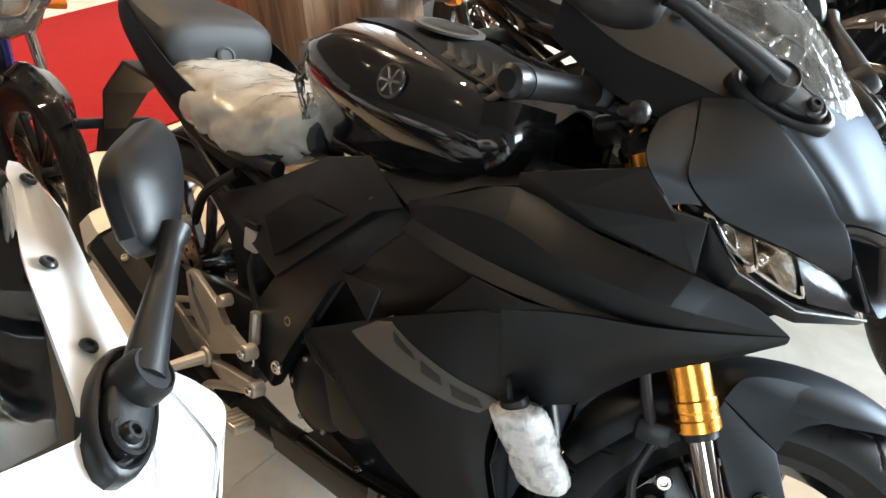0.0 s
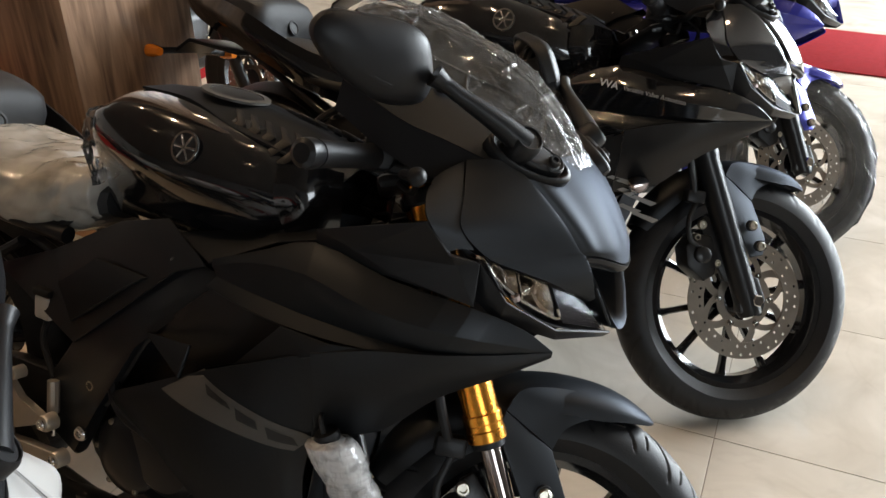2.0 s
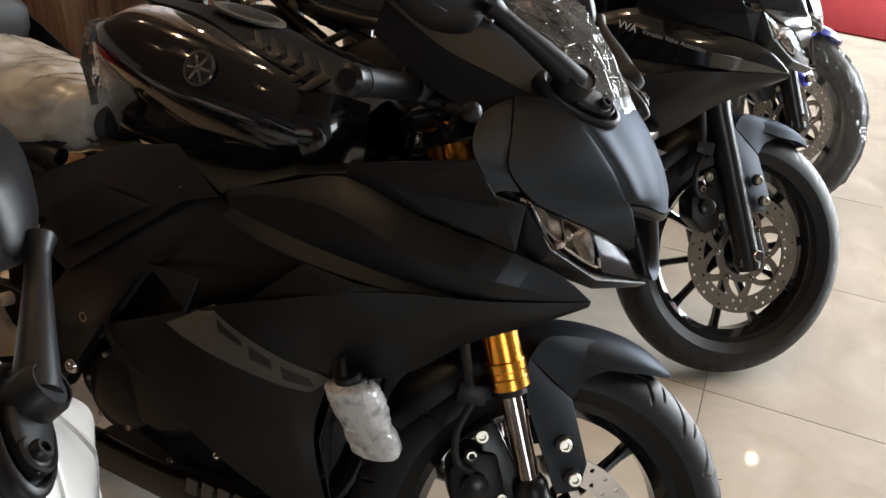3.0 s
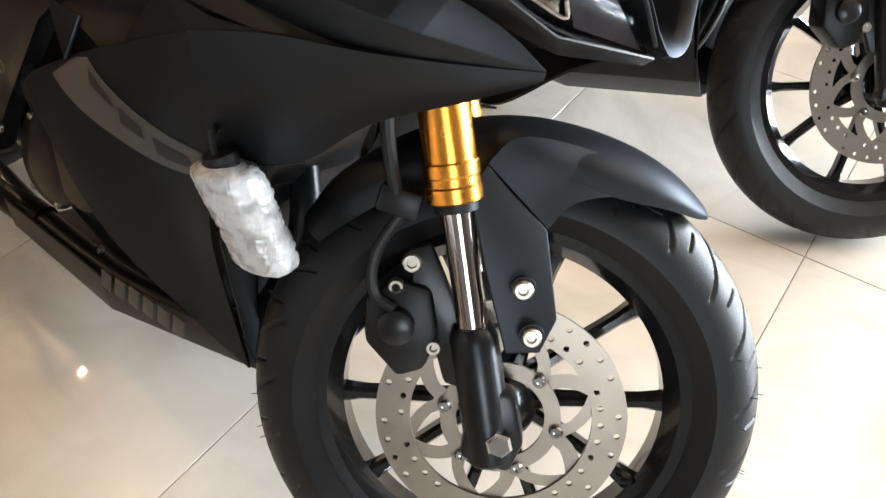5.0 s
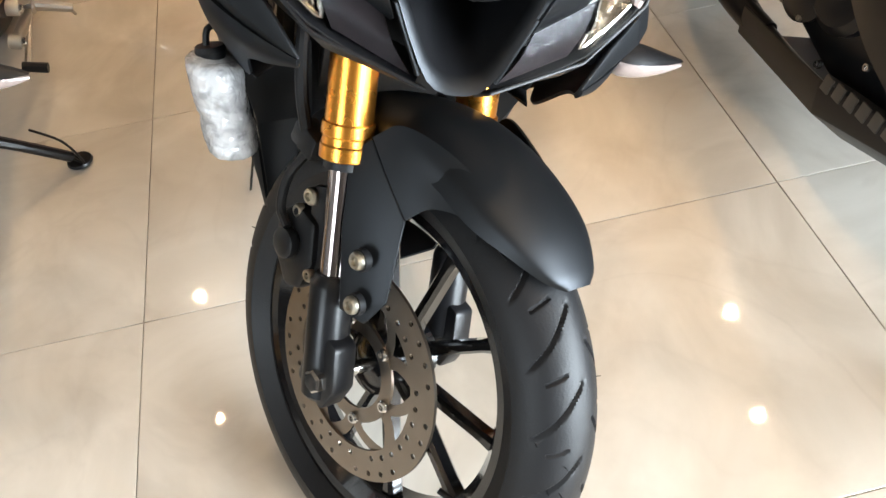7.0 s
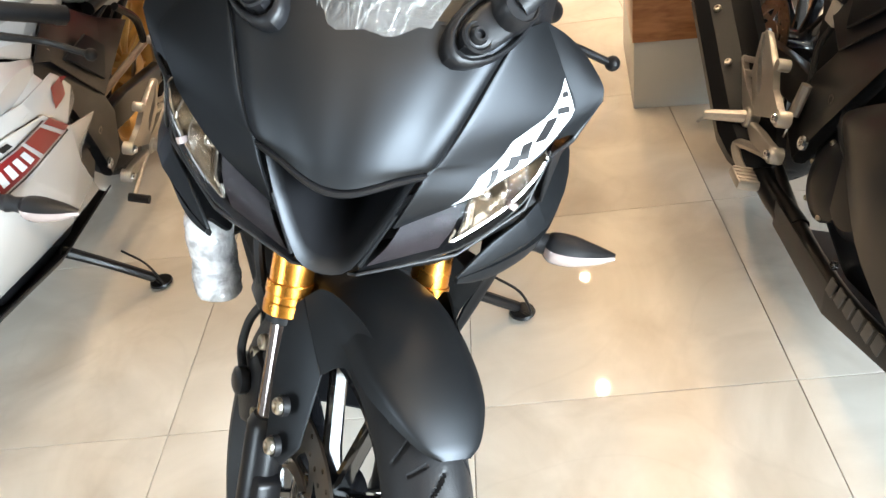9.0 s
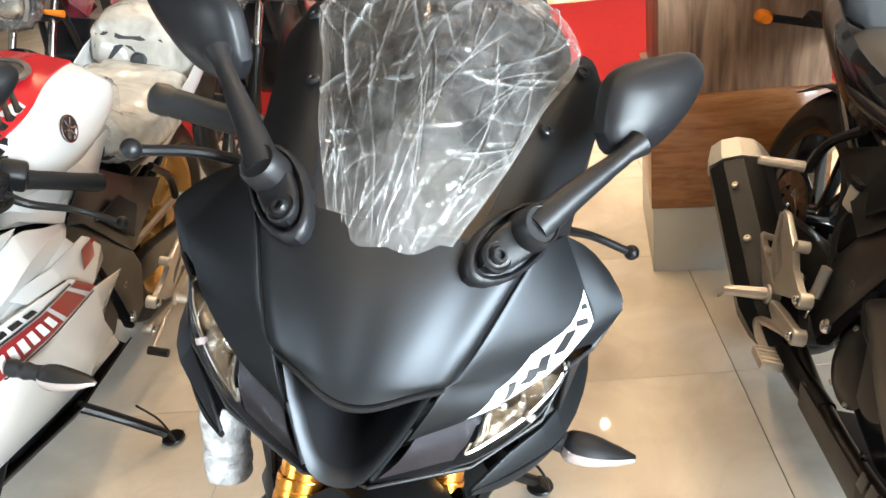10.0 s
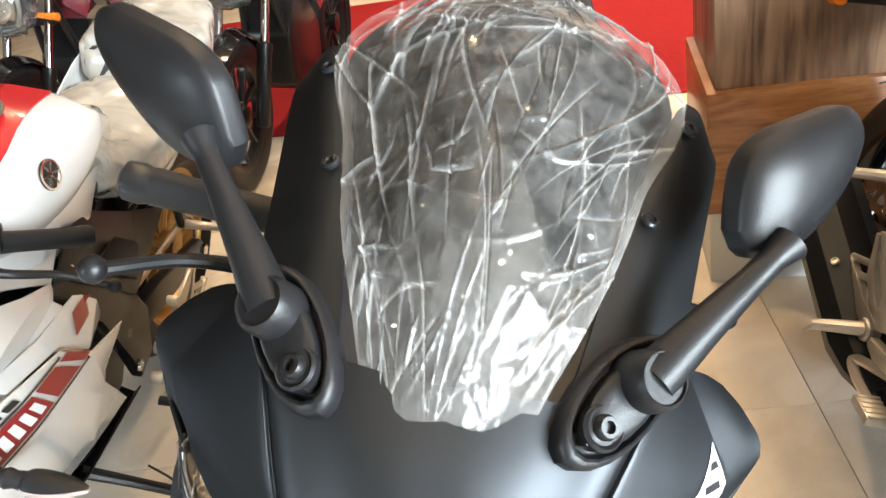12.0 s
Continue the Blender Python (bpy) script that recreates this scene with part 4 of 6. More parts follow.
        sw = [[q(-0.084, -0.1375, 0.954), q(-0.118, -0.158, 0.932)], [q(-0.106, -0.1495, 0.954), q(-0.140, -0.166, 0.925)], [q(-0.160, -0.1615, 0.969), q(-0.185, -0.172, 0.925)], [q(-0.228, -0.1735, 0.987), q(-0.245, -0.178, 0.945)],
              [q(-0.310, -0.1855, 1.027), q(-0.318, -0.186, 0.985)]]
        part("strip_flank", loft(sw, 3, 4, 0.003), M_PLASTIC, c)
        for p in ((-0.200, -0.122, 1.027), (-0.293, -0.150, 1.067), *(((-0.120, -0.112, 0.990),) if paint is M_WHITE else ())):
            part("screen_screw", bolt(q(*p), q(0.3, -0.35, 0.85), 0.0075, 0.004), M_SATIN, c)
    tray = [[(-0.052, y * 0.075, 0.950 + 0.006 * abs(y)) for y in (-1, 0, 1)], [(-0.14, y * 0.105, 0.952 + 0.035 * abs(y)) for y in (-1, 0, 1)], [(-0.25, y * 0.128, 0.965 + 0.060 * abs(y)) for y in (-1, 0, 1)]]
    part("dash_tray", loft(tray, 6, 4, 0.003), M_PLASTIC, c)
    # air scoop: pillars, floor and deep mouth
    half_ring = [(0.040, 0.0, 0.824), (0.034, -0.036, 0.832), (0.014, -0.072, 0.840), (0.029, -0.059, 0.811), (0.041, -0.046, 0.785), (0.049, -0.035, 0.765), (0.0545, -0.0265, 0.7535), (0.0565, -0.018, 0.7470), (0.0575, -0.009, 0.7445), (0.0580, 0.0, 0.7440)]
    ring = half_ring + [flip(p, 1) for p in half_ring[-2:0:-1]]
    cen = Vector((0.03, 0, 0.79))
    n = len(ring)
    face = [(p[0] + 0.004, p[1] * 0.98, p[2] + 0.001) for p in ring]
    brow = [tuple(cen + (Vector(p) - cen) * 0.86 + Vector((0.003, 0, 0))) for p in ring]
    inner = [tuple(cen + (Vector(p) - cen) * 0.80 + Vector((-0.006, 0, 0))) for p in ring]
    deep = [tuple(cen + (Vector(p) - cen) * 0.60 + Vector((-0.11, 0, 0.01))) for p in ring]
    back = [(p[0] - 0.03, p[1], p[2]) for p in ring]

    def tunnel(lines, cap):
        bm = bmesh.new()
        loops = [[bm.verts.new(p) for p in lp] for lp in lines]
        for u, v in zip(loops, loops[1:]):
            for k in range(n):
                bm.faces.new((u[k], u[(k + 1) % n], v[(k + 1) % n], v[k]))
        if cap:
            bm.faces.new(loops[-1])
        return bm
    scoop = part("air_scoop", tunnel((back, ring, face, brow, inner), False), paint, c, "air intake rim in body colour", sharp=40)
    part("intake_mouth", tunnel((inner, deep), True), M_PLASTIC, scoop, "black air intake mouth", sharp=40)
    for s in (-1, 1):
        q = lambda *p: flip(p, s)
        part("scoop_trim", folded([q(0.031, -0.060, 0.806), q(0.035, -0.059, 0.806), q(0.055, -0.033, 0.755), q(0.052, -0.035, 0.753)], [(0, 1, 2, 3)], 0.004, 0.001), paint, c, "thin trim beside the intake")
    return c


def headlights(root, paint):
    for s in (-1, 1):
        q = lambda *p: Vector(flip(p, s))
        top = [q(-0.0736, -0.1896, 0.8465), q(-0.0523, -0.1727, 0.8335), q(-0.010, -0.130, 0.8160), q(0.024, -0.060, 0.7880)]
        low = [q(-0.0660, -0.1920, 0.8380), q(-0.0400, -0.1760, 0.8000), q(0.006, -0.121, 0.7625), q(0.050, -0.033, 0.7440)]
        mid = [a.lerp(b, 0.5) + q(0.004, -0.004, 0.0) for a, b in zip(top, low)]
        h = part("headlight", loft([top, mid, low], 5, 4, 0.002), M_LENS, root, "slanted clear-lens headlamp", sharp=60)
        h.visible_shadow = False
        inn = q(-0.95, 0.30, 0.05) * 0.04
        part("housing", loft([[p + inn for p in top], [p + inn * 1.3 for p in mid], [p + inn for p in low]], 3, 3, 0.002), M_INK, h)
        part("housing_floor", loft([low, [p + inn for p in low]], 3, 2, 0.002), M_INK, h)
        # reflector cups, faceted, with fluted strips beneath

        def at(u, v, d):
            k = u * 3
            i = min(int(k), 2)
            t = k - i
            a, m_, b = top[i].lerp(top[i + 1], t), mid[i].lerp(mid[i + 1], t), low[i].lerp(low[i + 1], t)
            p = a.lerp(m_, v * 2) if v < 0.5 else m_.lerp(b, v * 2 - 1)
            return p + inn * d
        for u0, u1, v0, v1 in ((0.05, 0.33, 0.05, 0.80), (0.46, 0.69, 0.05, 0.80)):
            rows = [[at(u0 + (u1 - u0) * a, v0 + (v1 - v0) * b, 0.12 + 0.85 * (1 - (2 * a - 1) ** 2) * (1 - (2 * b - 1) ** 4)) for a in np.linspace(0, 1, 6)] for b in np.linspace(0, 1, 5)]
            bowl = part("reflector", loft(rows, 2, 2, 0.002), M_REFLECT, h, "faceted silvered reflector bowl", sharp=4)
            for k in range(3):
                u = u0 + (u1 - u0) * (0.70 + 0.1 * k)
                part("reflector_flute", tube([at(u, v0 + 0.06, 0.25), at(u, (v0 + v1) / 2, 0.62), at(u, v1 - 0.04, 0.25)], 0.0018, 5, 3), M_REFLECT, bowl)
        rows = [[at(0.335 + 0.12 * k / 14, v, 0.18 if k % 2 else 0.34) for k in range(15)] for v in (0.05, 0.4, 0.80)]
        part("fluted_strip", loft(rows, 1, 2, 0.002), M_REFLECT, h, "finely fluted silvered strip", sharp=15)
        part("reflector_ledge", tube([at(0.05, 0.84, 0.10), at(0.2, 0.845, 0.10), at(0.45, 0.845, 0.10), at(0.70, 0.83, 0.10), at(0.72, 0.55, 0.12)], 0.0022, 6, 4), M_REFLECT, h)
        part("lamp_clip", tube([at(0.39, 0.80, 0.05), at(0.40, 0.93, 0.05)], 0.006, 8), M_LENSCLEAR, h)
        b = bmesh.new()
        bmesh.ops.create_uvsphere(b, u_segments=14, v_segments=10, radius=0.009, matrix=Matrix.Translation(at(0.57, 0.42, 0.62)))
        part("lamp_lens", b, M_REFLECT, h, sharp=60)
        part("smoke_cover", loft([[at(u, 0.06, 0.10) for u in (0.72, 0.82, 0.97)], [at(u, 0.5, 0.14) for u in (0.73, 0.84, 0.98)], [at(u, 0.92, 0.10) for u in (0.74, 0.86, 0.99)]], 3, 3, 0.002), M_LAMPSMOKE, h, "dark smoked lamp cover")
        lip = [q(-0.078, -0.196, 0.842), q(-0.038, -0.181, 0.793), q(0.010, -0.122, 0.756), q(0.056, -0.031, 0.744), q(0.043, -0.020, 0.732), q(0.004, -0.104, 0.737), q(-0.05, -0.172, 0.763), q(-0.10, -0.190, 0.80)]
        part("headlight_lip", folded(lip, [(0, 1, 6, 7), (1, 2, 5, 6), (2, 3, 4, 5)], 0.004, 0.002), M_PLASTIC, h)


def fairing(root, paint, lower, deco, white=False):
    for s in (-1, 1):
        q = lambda *p: flip(p, s)
        # a long blade: a lit upper slope, a flat flank below its ridge, and a ledge along its foot
        top = [(-0.520, -0.176, 0.728), (-0.420, -0.190, 0.768), (-0.318, -0.198, 0.806), (-0.190, -0.210, 0.790), (-0.075, -0.196, 0.780), (-0.020, -0.155, 0.757), (0.012, -0.1265, 0.730)]
        ridge = [(-0.514, -0.182, 0.719), (-0.420, -0.205, 0.752), (-0.305, -0.229, 0.768), (-0.195, -0.238, 0.752), (-0.085, -0.214, 0.744), (-0.026, -0.166, 0.736), (0.011, -0.127, 0.727)]
        foot = [(-0.498, -0.188, 0.708), (-0.410, -0.200, 0.706), (-0.310, -0.208, 0.704), (-0.200, -0.212, 0.706), (-0.106, -0.203, 0.709), (-0.034, -0.161, 0.716), (0.009, -0.126, 0.722)]
        ledge = [(-0.510, -0.196, 0.692), (-0.410, -0.217, 0.687), (-0.310, -0.226, 0.687), (-0.200, -0.226, 0.694), (-0.106, -0.210, 0.703), (-0.036, -0.162, 0.713), (0.008, -0.1255, 0.720)]
        fine_rows = [spline(r, 3) for r in (top, ridge, foot, ledge)]
        n = len(fine_rows[0])
        side = part("side_fairing", folded([q(*p) for r in fine_rows for p in r], [(r * n + k, r * n + k + 1, r * n + n + k + 1, r * n + n + k) for r in range(3) for k in range(n - 1)], 0.004, 0.0022), paint, root, "angular upper side fairing", sharp=24)
        v = [q(-0.131, -0.237, 0.884), q(-0.318, -0.197, 0.807), q(-0.247, -0.193, 0.785), q(-0.100, -0.204, 0.831), q(-0.106, -0.216, 0.846), q(-0.190, -0.209, 0.792), q(-0.074, -0.195, 0.782), q(-0.076, -0.193, 0.838)]
        part("cowl_side", folded(v, [(0, 1, 2), (0, 2, 3), (0, 3, 4), (4, 3, 7), (1, 5, 2), (2, 5, 3), (3, 5, 6), (3, 6, 7)], 0.004, 0.002, 2), M_PLASTIC if not white else paint, side, sharp=20)
        v = [q(-0.10, -0.186, 0.80), q(-0.05, -0.170, 0.760), q(-0.026, -0.156, 0.748), q(-0.075, -0.194, 0.772)]
        part("inner_strip", folded(v, [(0, 1, 2, 3)], 0.003, 0), M_PLASTIC, side)
        # shadowed recess between upper and lower fairing
        v = [q(-0.667, -0.150, 0.563), q(-0.489, -0.176, 0.706), q(-0.108, -0.196, 0.706), q(-0.27, -0.175, 0.66), q(-0.54, -0.165, 0.54)]
        if not white:
            part("recess", folded(v, [(0, 1, 3, 4), (1, 2, 3)], 0.004, 0.002), M_PLASTIC, side)
        # wing over the vent
        v = [q(-0.440, -0.205, 0.590), q(-0.335, -0.236, 0.690), q(-0.250, -0.243, 0.692), q(-0.108, -0.214, 0.706), q(-0.27, -0.249, 0.668)]
        if not white:
            part("vent_wing", folded(v, [(0, 1, 4), (1, 2, 4), (2, 3, 4)], 0.004, 0.002), paint, side)
        v = [q(-0.667, -0.162, 0.563), q(-0.535, -0.196, 0.590), q(-0.54, -0.212, 0.538)]
        if not white:
            part("vent_fin", folded(v, [(0, 1, 2)], 0.006, 0.002), M_MATTE, side)
        body = [[q(-0.800, -0.125, 0.398), q(-0.800, -0.126, 0.396), q(-0.799, -0.126, 0.393), q(-0.797, -0.125, 0.390)],
                [q(-0.665, -0.178, 0.472), q(-0.665, -0.188, 0.455), q(-0.665, -0.188, 0.43), q(-0.660, -0.178, 0.402)],
                [q(-0.500, -0.212, 0.562), q(-0.505, -0.220, 0.50), q(-0.505, -0.215, 0.42), q(-0.500, -0.186, 0.325)],
                [q(-0.365, -0.236, 0.628), q(-0.36, -0.222, 0.54), q(-0.36, -0.200, 0.42), q(-0.360, -0.152, 0.258)],
                [q(-0.270, -0.246, 0.674), q(-0.290, -0.200, 0.535), q(-0.318, -0.166, 0.400), q(-0.272, -0.130, 0.225)]]
        beak = [[q(-0.272, -0.247, 0.675), q(-0.276, -0.227, 0.615), q(-0.288, -0.199, 0.533)],
                [q(-0.190, -0.233, 0.700), q(-0.190, -0.214, 0.635), q(-0.200, -0.168, 0.562)],
                [q(-0.108, -0.211, 0.714), q(-0.110, -0.197, 0.678), q(-0.120, -0.168, 0.638)],
                [q(-0.040, -0.168, 0.723), q(-0.040, -0.162, 0.703), q(-0.048, -0.148, 0.685)],
                [q(0.010, -0.125, 0.730), q(0.009, -0.125, 0.725), q(0.004, -0.124, 0.720)]]
        low = part("lower_fairing", merge(loft(body, 4, 5, 0.004), loft(beak, 5, 5, 0.004)), lower, root, "angular lower side fairing", sharp=60) if not white else None
        # the inner face behind the wheel
        v = [q(-0.195, -0.163, 0.560), q(-0.284, -0.190, 0.520), q(-0.314, -0.160, 0.400), q(-0.272, -0.126, 0.225), q(-0.330, -0.07, 0.24), q(-0.345, -0.085, 0.40), q(-0.30, -0.10, 0.55)]
        part("inner_panel", folded(v, [(0, 1, 6), (1, 2, 5, 6), (2, 3, 4, 5)], 0.003, 0.002), M_MATTE if not white else M_PLASTIC, low or root)
        # printed band, tapering towards the front
        band = [(-0.580, 0.505), (-0.495, 0.566), (-0.285, 0.527), (-0.318, 0.494)]
        if white:
            v = [q(-0.700, -0.196, 0.528), q(-0.524, -0.228, 0.594), q(-0.320, -0.244, 0.602), q(-0.150, -0.240, 0.628), q(-0.590, -0.210, 0.500), q(-0.576, -0.211, 0.482), q(-0.735, -0.166, 0.300), q(-0.580, -0.170, 0.314),
                 q(-0.440, -0.162, 0.324), q(-0.265, -0.142, 0.332), q(-0.128, -0.190, 0.500), q(-0.424, -0.232, 0.670), q(-0.290, -0.240, 0.704), q(-0.140, -0.232, 0.724), q(-0.520, -0.204, 0.430)]
            low = part("flank_panel", folded(v, [(0, 1, 5, 4), (1, 2, 14, 5), (5, 14, 7, 6), (2, 8, 7, 14), (2, 3, 10), (2, 10, 9, 8), (1, 11, 12, 2), (2, 12, 13, 3)], 0.005, 0.004, 3), paint, root, "white gloss side panel with a printed band", sharp=24)
            v = [q(-0.420, -0.222, 0.668), q(-0.395, -0.212, 0.705), q(-0.545, -0.196, 0.690), q(-0.580, -0.190, 0.668), q(-0.636, -0.186, 0.620), q(-0.645, -0.186, 0.582), q(-0.528, -0.219, 0.592), q(-0.240, -0.215, 0.735), q(-0.280, -0.232, 0.704)]
            upper = part("flank_upper", folded(v, [(0, 1, 2, 3), (0, 3, 4, 6), (4, 5, 6), (0, 8, 7, 1)], 0.004, 0.003), paint, low, sharp=24)
            part("red_block", drape(upper, [(-0.575, 0.632), (-0.590, 0.664), (-0.520, 0.672), (-0.500, 0.640)], s, 0.003, 6, 3), M_DARKRED, upper)
        deco(low, band, s)


def body_frame(root, paint):
    for s in (-1, 1):
        q = lambda *p: flip(p, s)
        out = [(-0.47, 0.70), (-0.56, 0.705), (-0.68, 0.66), (-0.80, 0.56), (-0.90, 0.42), (-0.90, 0.30), (-0.83, 0.27), (-0.79, 0.38), (-0.70, 0.53), (-0.60, 0.62)]
        fr = part("frame_spar", prism(out, s * 0.130, s * 0.158, 0.008), M_SATIN, root, "satin black delta-box frame spar")
        part("pivot_bolt", bolt(q(-0.812, -0.160, 0.325), (0, s, 0), 0.014, 0.009), M_CHROME, fr)
        v = [q(-0.534, -0.174, 0.712), q(-0.640, -0.150, 0.760), q(-0.775, -0.124, 0.722), q(-0.948, -0.120, 0.630), q(-1.10, -0.128, 0.565), q(-0.838, -0.164, 0.492), q(-0.60, -0.172, 0.685)]
        co = part("side_cover", folded(v, [(0, 1, 2, 6), (2, 3, 5, 6), (3, 4, 5)], 0.004, 0.004), M_PLASTIC, root, "black plastic side cover below the tank")
        part("cover_bolt", bolt(q(-0.611, -0.158, 0.697), (0, s, 0.2), 0.008, 0.006), M_CHROME, co)
        v = [q(-0.66, -0.168, 0.66), q(-0.80, -0.155, 0.655), q(-0.90, -0.152, 0.585), q(-0.84, -0.168, 0.53), q(-0.70, -0.174, 0.635)]
        part("cover_inlay", folded(v, [(0, 1, 2, 3, 4)], 0.006, 0.003), M_MATTE, co)
        v = [q(-0.534, -0.168, 0.716), q(-0.42, -0.150, 0.775), q(-0.31, -0.160, 0.808), q(-0.30, -0.11, 0.815), q(-0.46, -0.10, 0.78), q(-0.64, -0.13, 0.735)]
        part("shoulder_cover", folded(v, [(0, 1, 4, 5), (1, 2, 3, 4)], 0.004, 0.003), paint, co)
    # engine and innards
    eng = part("engine", merge(prism([(-0.36, 0.24), (-0.33, 0.60), (-0.42, 0.72), (-0.66, 0.70), (-0.84, 0.52), (-0.90, 0.36), (-0.84, 0.24), (-0.60, 0.19)], -0.112, 0.112, 0.02),
                               prism([(-0.34, 0.42), (-0.30, 0.56), (-0.45, 0.66), (-0.52, 0.56)], -0.085, 0.085, 0.015)), M_SATIN, root, "satin black engine block")
    part("clutch_cover", lathe([(0.085, 0), (0.085, 0.03), (0.07, 0.042), (0.03, 0.046)], 28), M_SATIN, eng, m=along((-0.64, -0.10, 0.34), (-0.64, -0.2, 0.34)))
    part("generator_cover", lathe([(0.075, 0), (0.075, 0.03), (0.06, 0.042), (0.03, 0.046)], 28), M_SATIN, eng, m=along((-0.60, 0.10, 0.32), (-0.60, 0.2, 0.32)))
    part("radiator", box(-0.36, -0.335, -0.11, 0.11, 0.43, 0.64, 0.004), M_PLASTIC, eng)
    part("exhaust_header", tube([(-0.36, 0.0, 0.46), (-0.31, -0.03, 0.36), (-0.36, -0.06, 0.21), (-0.55, -0.09, 0.155), (-0.80, -0.105, 0.15), (-0.98, -0.12, 0.19)], 0.021, 14), M_SATIN, eng)
    v = [(-0.265, -0.118, 0.225), (-0.55, -0.140, 0.150), (-0.85, -0.125, 0.125), (-0.88, -0.06, 0.105), (-0.55, -0.05, 0.100), (-0.27, -0.05, 0.180), (-0.27, 0.05, 0.180), (-0.55, 0.05, 0.100), (-0.88, 0.06, 0.105), (-0.85, 0.125, 0.125), (-0.55, 0.140, 0.150), (-0.265, 0.118, 0.225),
         (-0.28, -0.13, 0.265), (-0.55, -0.160, 0.215), (-0.84, -0.145, 0.185), (-0.28, 0.13, 0.265), (-0.55, 0.160, 0.215), (-0.84, 0.145, 0.185)]
    if paint is M_WHITE:
        v = [(x, y, 0.20 + 0.5 * (z - 0.10)) for x, y, z in v]
    pan = part("belly_pan", folded(v, [(0, 1, 4, 5), (1, 2, 3, 4), (4, 7, 6, 5), (3, 8, 7, 4), (6, 7, 10, 11), (7, 8, 9, 10), (12, 13, 1, 0), (13, 14, 2, 1), (15, 16, 10, 11), (16, 17, 9, 10)], 0.004, 0.004), M_PLASTIC, root, "black belly pan")
    for s in (-1, 1):
        bars = [] if paint is M_WHITE else [box(-0.54 + 0.032 * k, -0.54 + 0.032 * k + 0.022, *sorted((s * 0.1625, s * 0.1660)), 0.205 + 0.005 * k, 0.232 + 0.005 * k, 0.001) for k in range(6)]
        for b in bars:
            part("maker_mark", b, M_GREY, pan)
    for k, (x, z) in enumerate(((-0.72, 0.26), (-0.62, 0.20), (-0.52, 0.26), (-0.70, 0.44))):
        part("engine_bolt", bolt((x, -0.115, z), (0, -1, 0), 0.008, 0.008), M_CHROME, eng)


def tank(root, paint, top, white=False):
    rows = []
    for x, hw, ztop, zlow, zw in ((-0.872, 0.085, 0.865, 0.74, 0.84), (-0.848, 0.128, 0.915, 0.72, 0.885), (-0.800, 0.150, 0.944, 0.72, 0.885), (-0.700, 0.164, 0.946, 0.72, 0.865), (-0.600, 0.160, 0.934, 0.72, 0.855), (-0.500, 0.140, 0.915, 0.73, 0.845), (-0.420, 0.105, 0.890, 0.74, 0.83)):
        ring = []
        for y, z in ((0, ztop), (0.45, ztop - 0.004), (0.80, ztop - 0.022), (0.97, zw + 0.01), (1.0, zw - 0.03), (0.80, zw - 0.085), (0.55, zlow), (0, zlow - 0.01)):
            ring.append((x, -y * hw, z))
        ring += [(p[0], -p[1], p[2]) for p in ring[-2:0:-1]]
        rows.append(spline([ring[-1], *ring, ring[0], ring[1]], 3)[3:-6])
    t = part("fuel_tank", skin(rows, 5), paint, root, "sculpted fuel tank")
    # raised matt panel along the spine with chevron vents, and the filler cap
    sp = [[(-0.80, y * 0.070, 0.949 - abs(y) * 0.004) for y in (-1, -0.5, 0, 0.5, 1)], [(-0.68, y * 0.082, 0.951 - abs(y) * 0.008) for y in (-1, -0.5, 0, 0.5, 1)],
          [(-0.56, y * 0.105, 0.936 - abs(y) * 0.020) for y in (-1, -0.5, 0, 0.5, 1)], [(-0.46, y * 0.098, 0.915 - abs(y) * 0.022) for y in (-1, -0.5, 0, 0.5, 1)], [(-0.385, y * 0.085, 0.880 - abs(y) * 0.028) for y in (-1, -0.5, 0, 0.5, 1)]]
    cover = part("tank_cover", loft(sp, 4, 4, 0.004), top, t)
    part("filler_ring", lathe([(0.058, 0), (0.058, 0.004), (0.046, 0.005), (0.046, 0)], 32, True), M_GREY, t, "flush filler cap ring", m=along((-0.655, 0, 0.951), (-0.648, 0, 1.0)))
    part("filler_cap", lathe([(0.044, 0), (0.044, 0.004), (0.030, 0.006)], 28), M_SATIN, t, m=along((-0.655, 0, 0.951), (-0.648, 0, 1.0)))
    for s in (-1, 1):
        for k in range(5):
            x = -0.585 + 0.030 * k
            v = [flip(p, s) for p in ((x, -0.060, 0.938 - 0.15 * (x + 0.585)), (x + 0.034, -0.088, 0.922 - 0.15 * (x + 0.585)), (x + 0.012, -0.112, 0.896 - 0.15 * (x + 0.585)), (x - 0.004, -0.112, 0.899 - 0.15 * (x + 0.585)), (x + 0.016, -0.088, 0.926 - 0.15 * (x + 0.585)), (x - 0.012, -0.062, 0.941 - 0.15 * (x + 0.585)))]
            part("vent_chevron", folded(v, [(0, 1, 4, 5), (1, 2, 3, 4)], 0.006, 0.0015), M_PLASTIC, cover)
        em = part("tank_badge", lathe([(0.0265, 0), (0.0265, 0.002), (0.010, 0.0024)], 28), M_INK, t, "round silver tank badge", m=along(flip((-0.610, -0.152, 0.878), s), flip((-0.59, -1.0, 1.10), s)))
        part("badge_ring", lathe([(0.0225, 0.002), (0.0260, 0.002), (0.0260, 0.0042), (0.0225, 0.0042)], 28, True), M_CHROME, em, m=along(flip((-0.610, -0.152, 0.878), s), flip((-0.59, -1.0, 1.10), s)))
        for k in range(3):
            b = box(-0.021, 0.021, 0.0015, 0.0042, -0.0022, 0.0022, 0.0006)
            part("badge_bar", b, M_CHROME, em, m=along(flip((-0.610, -0.152, 0.878), s), flip((-0.59, -1.0, 1.10), s)) @ Matrix.Rotation(math.pi * k / 3, 4, "Y"))
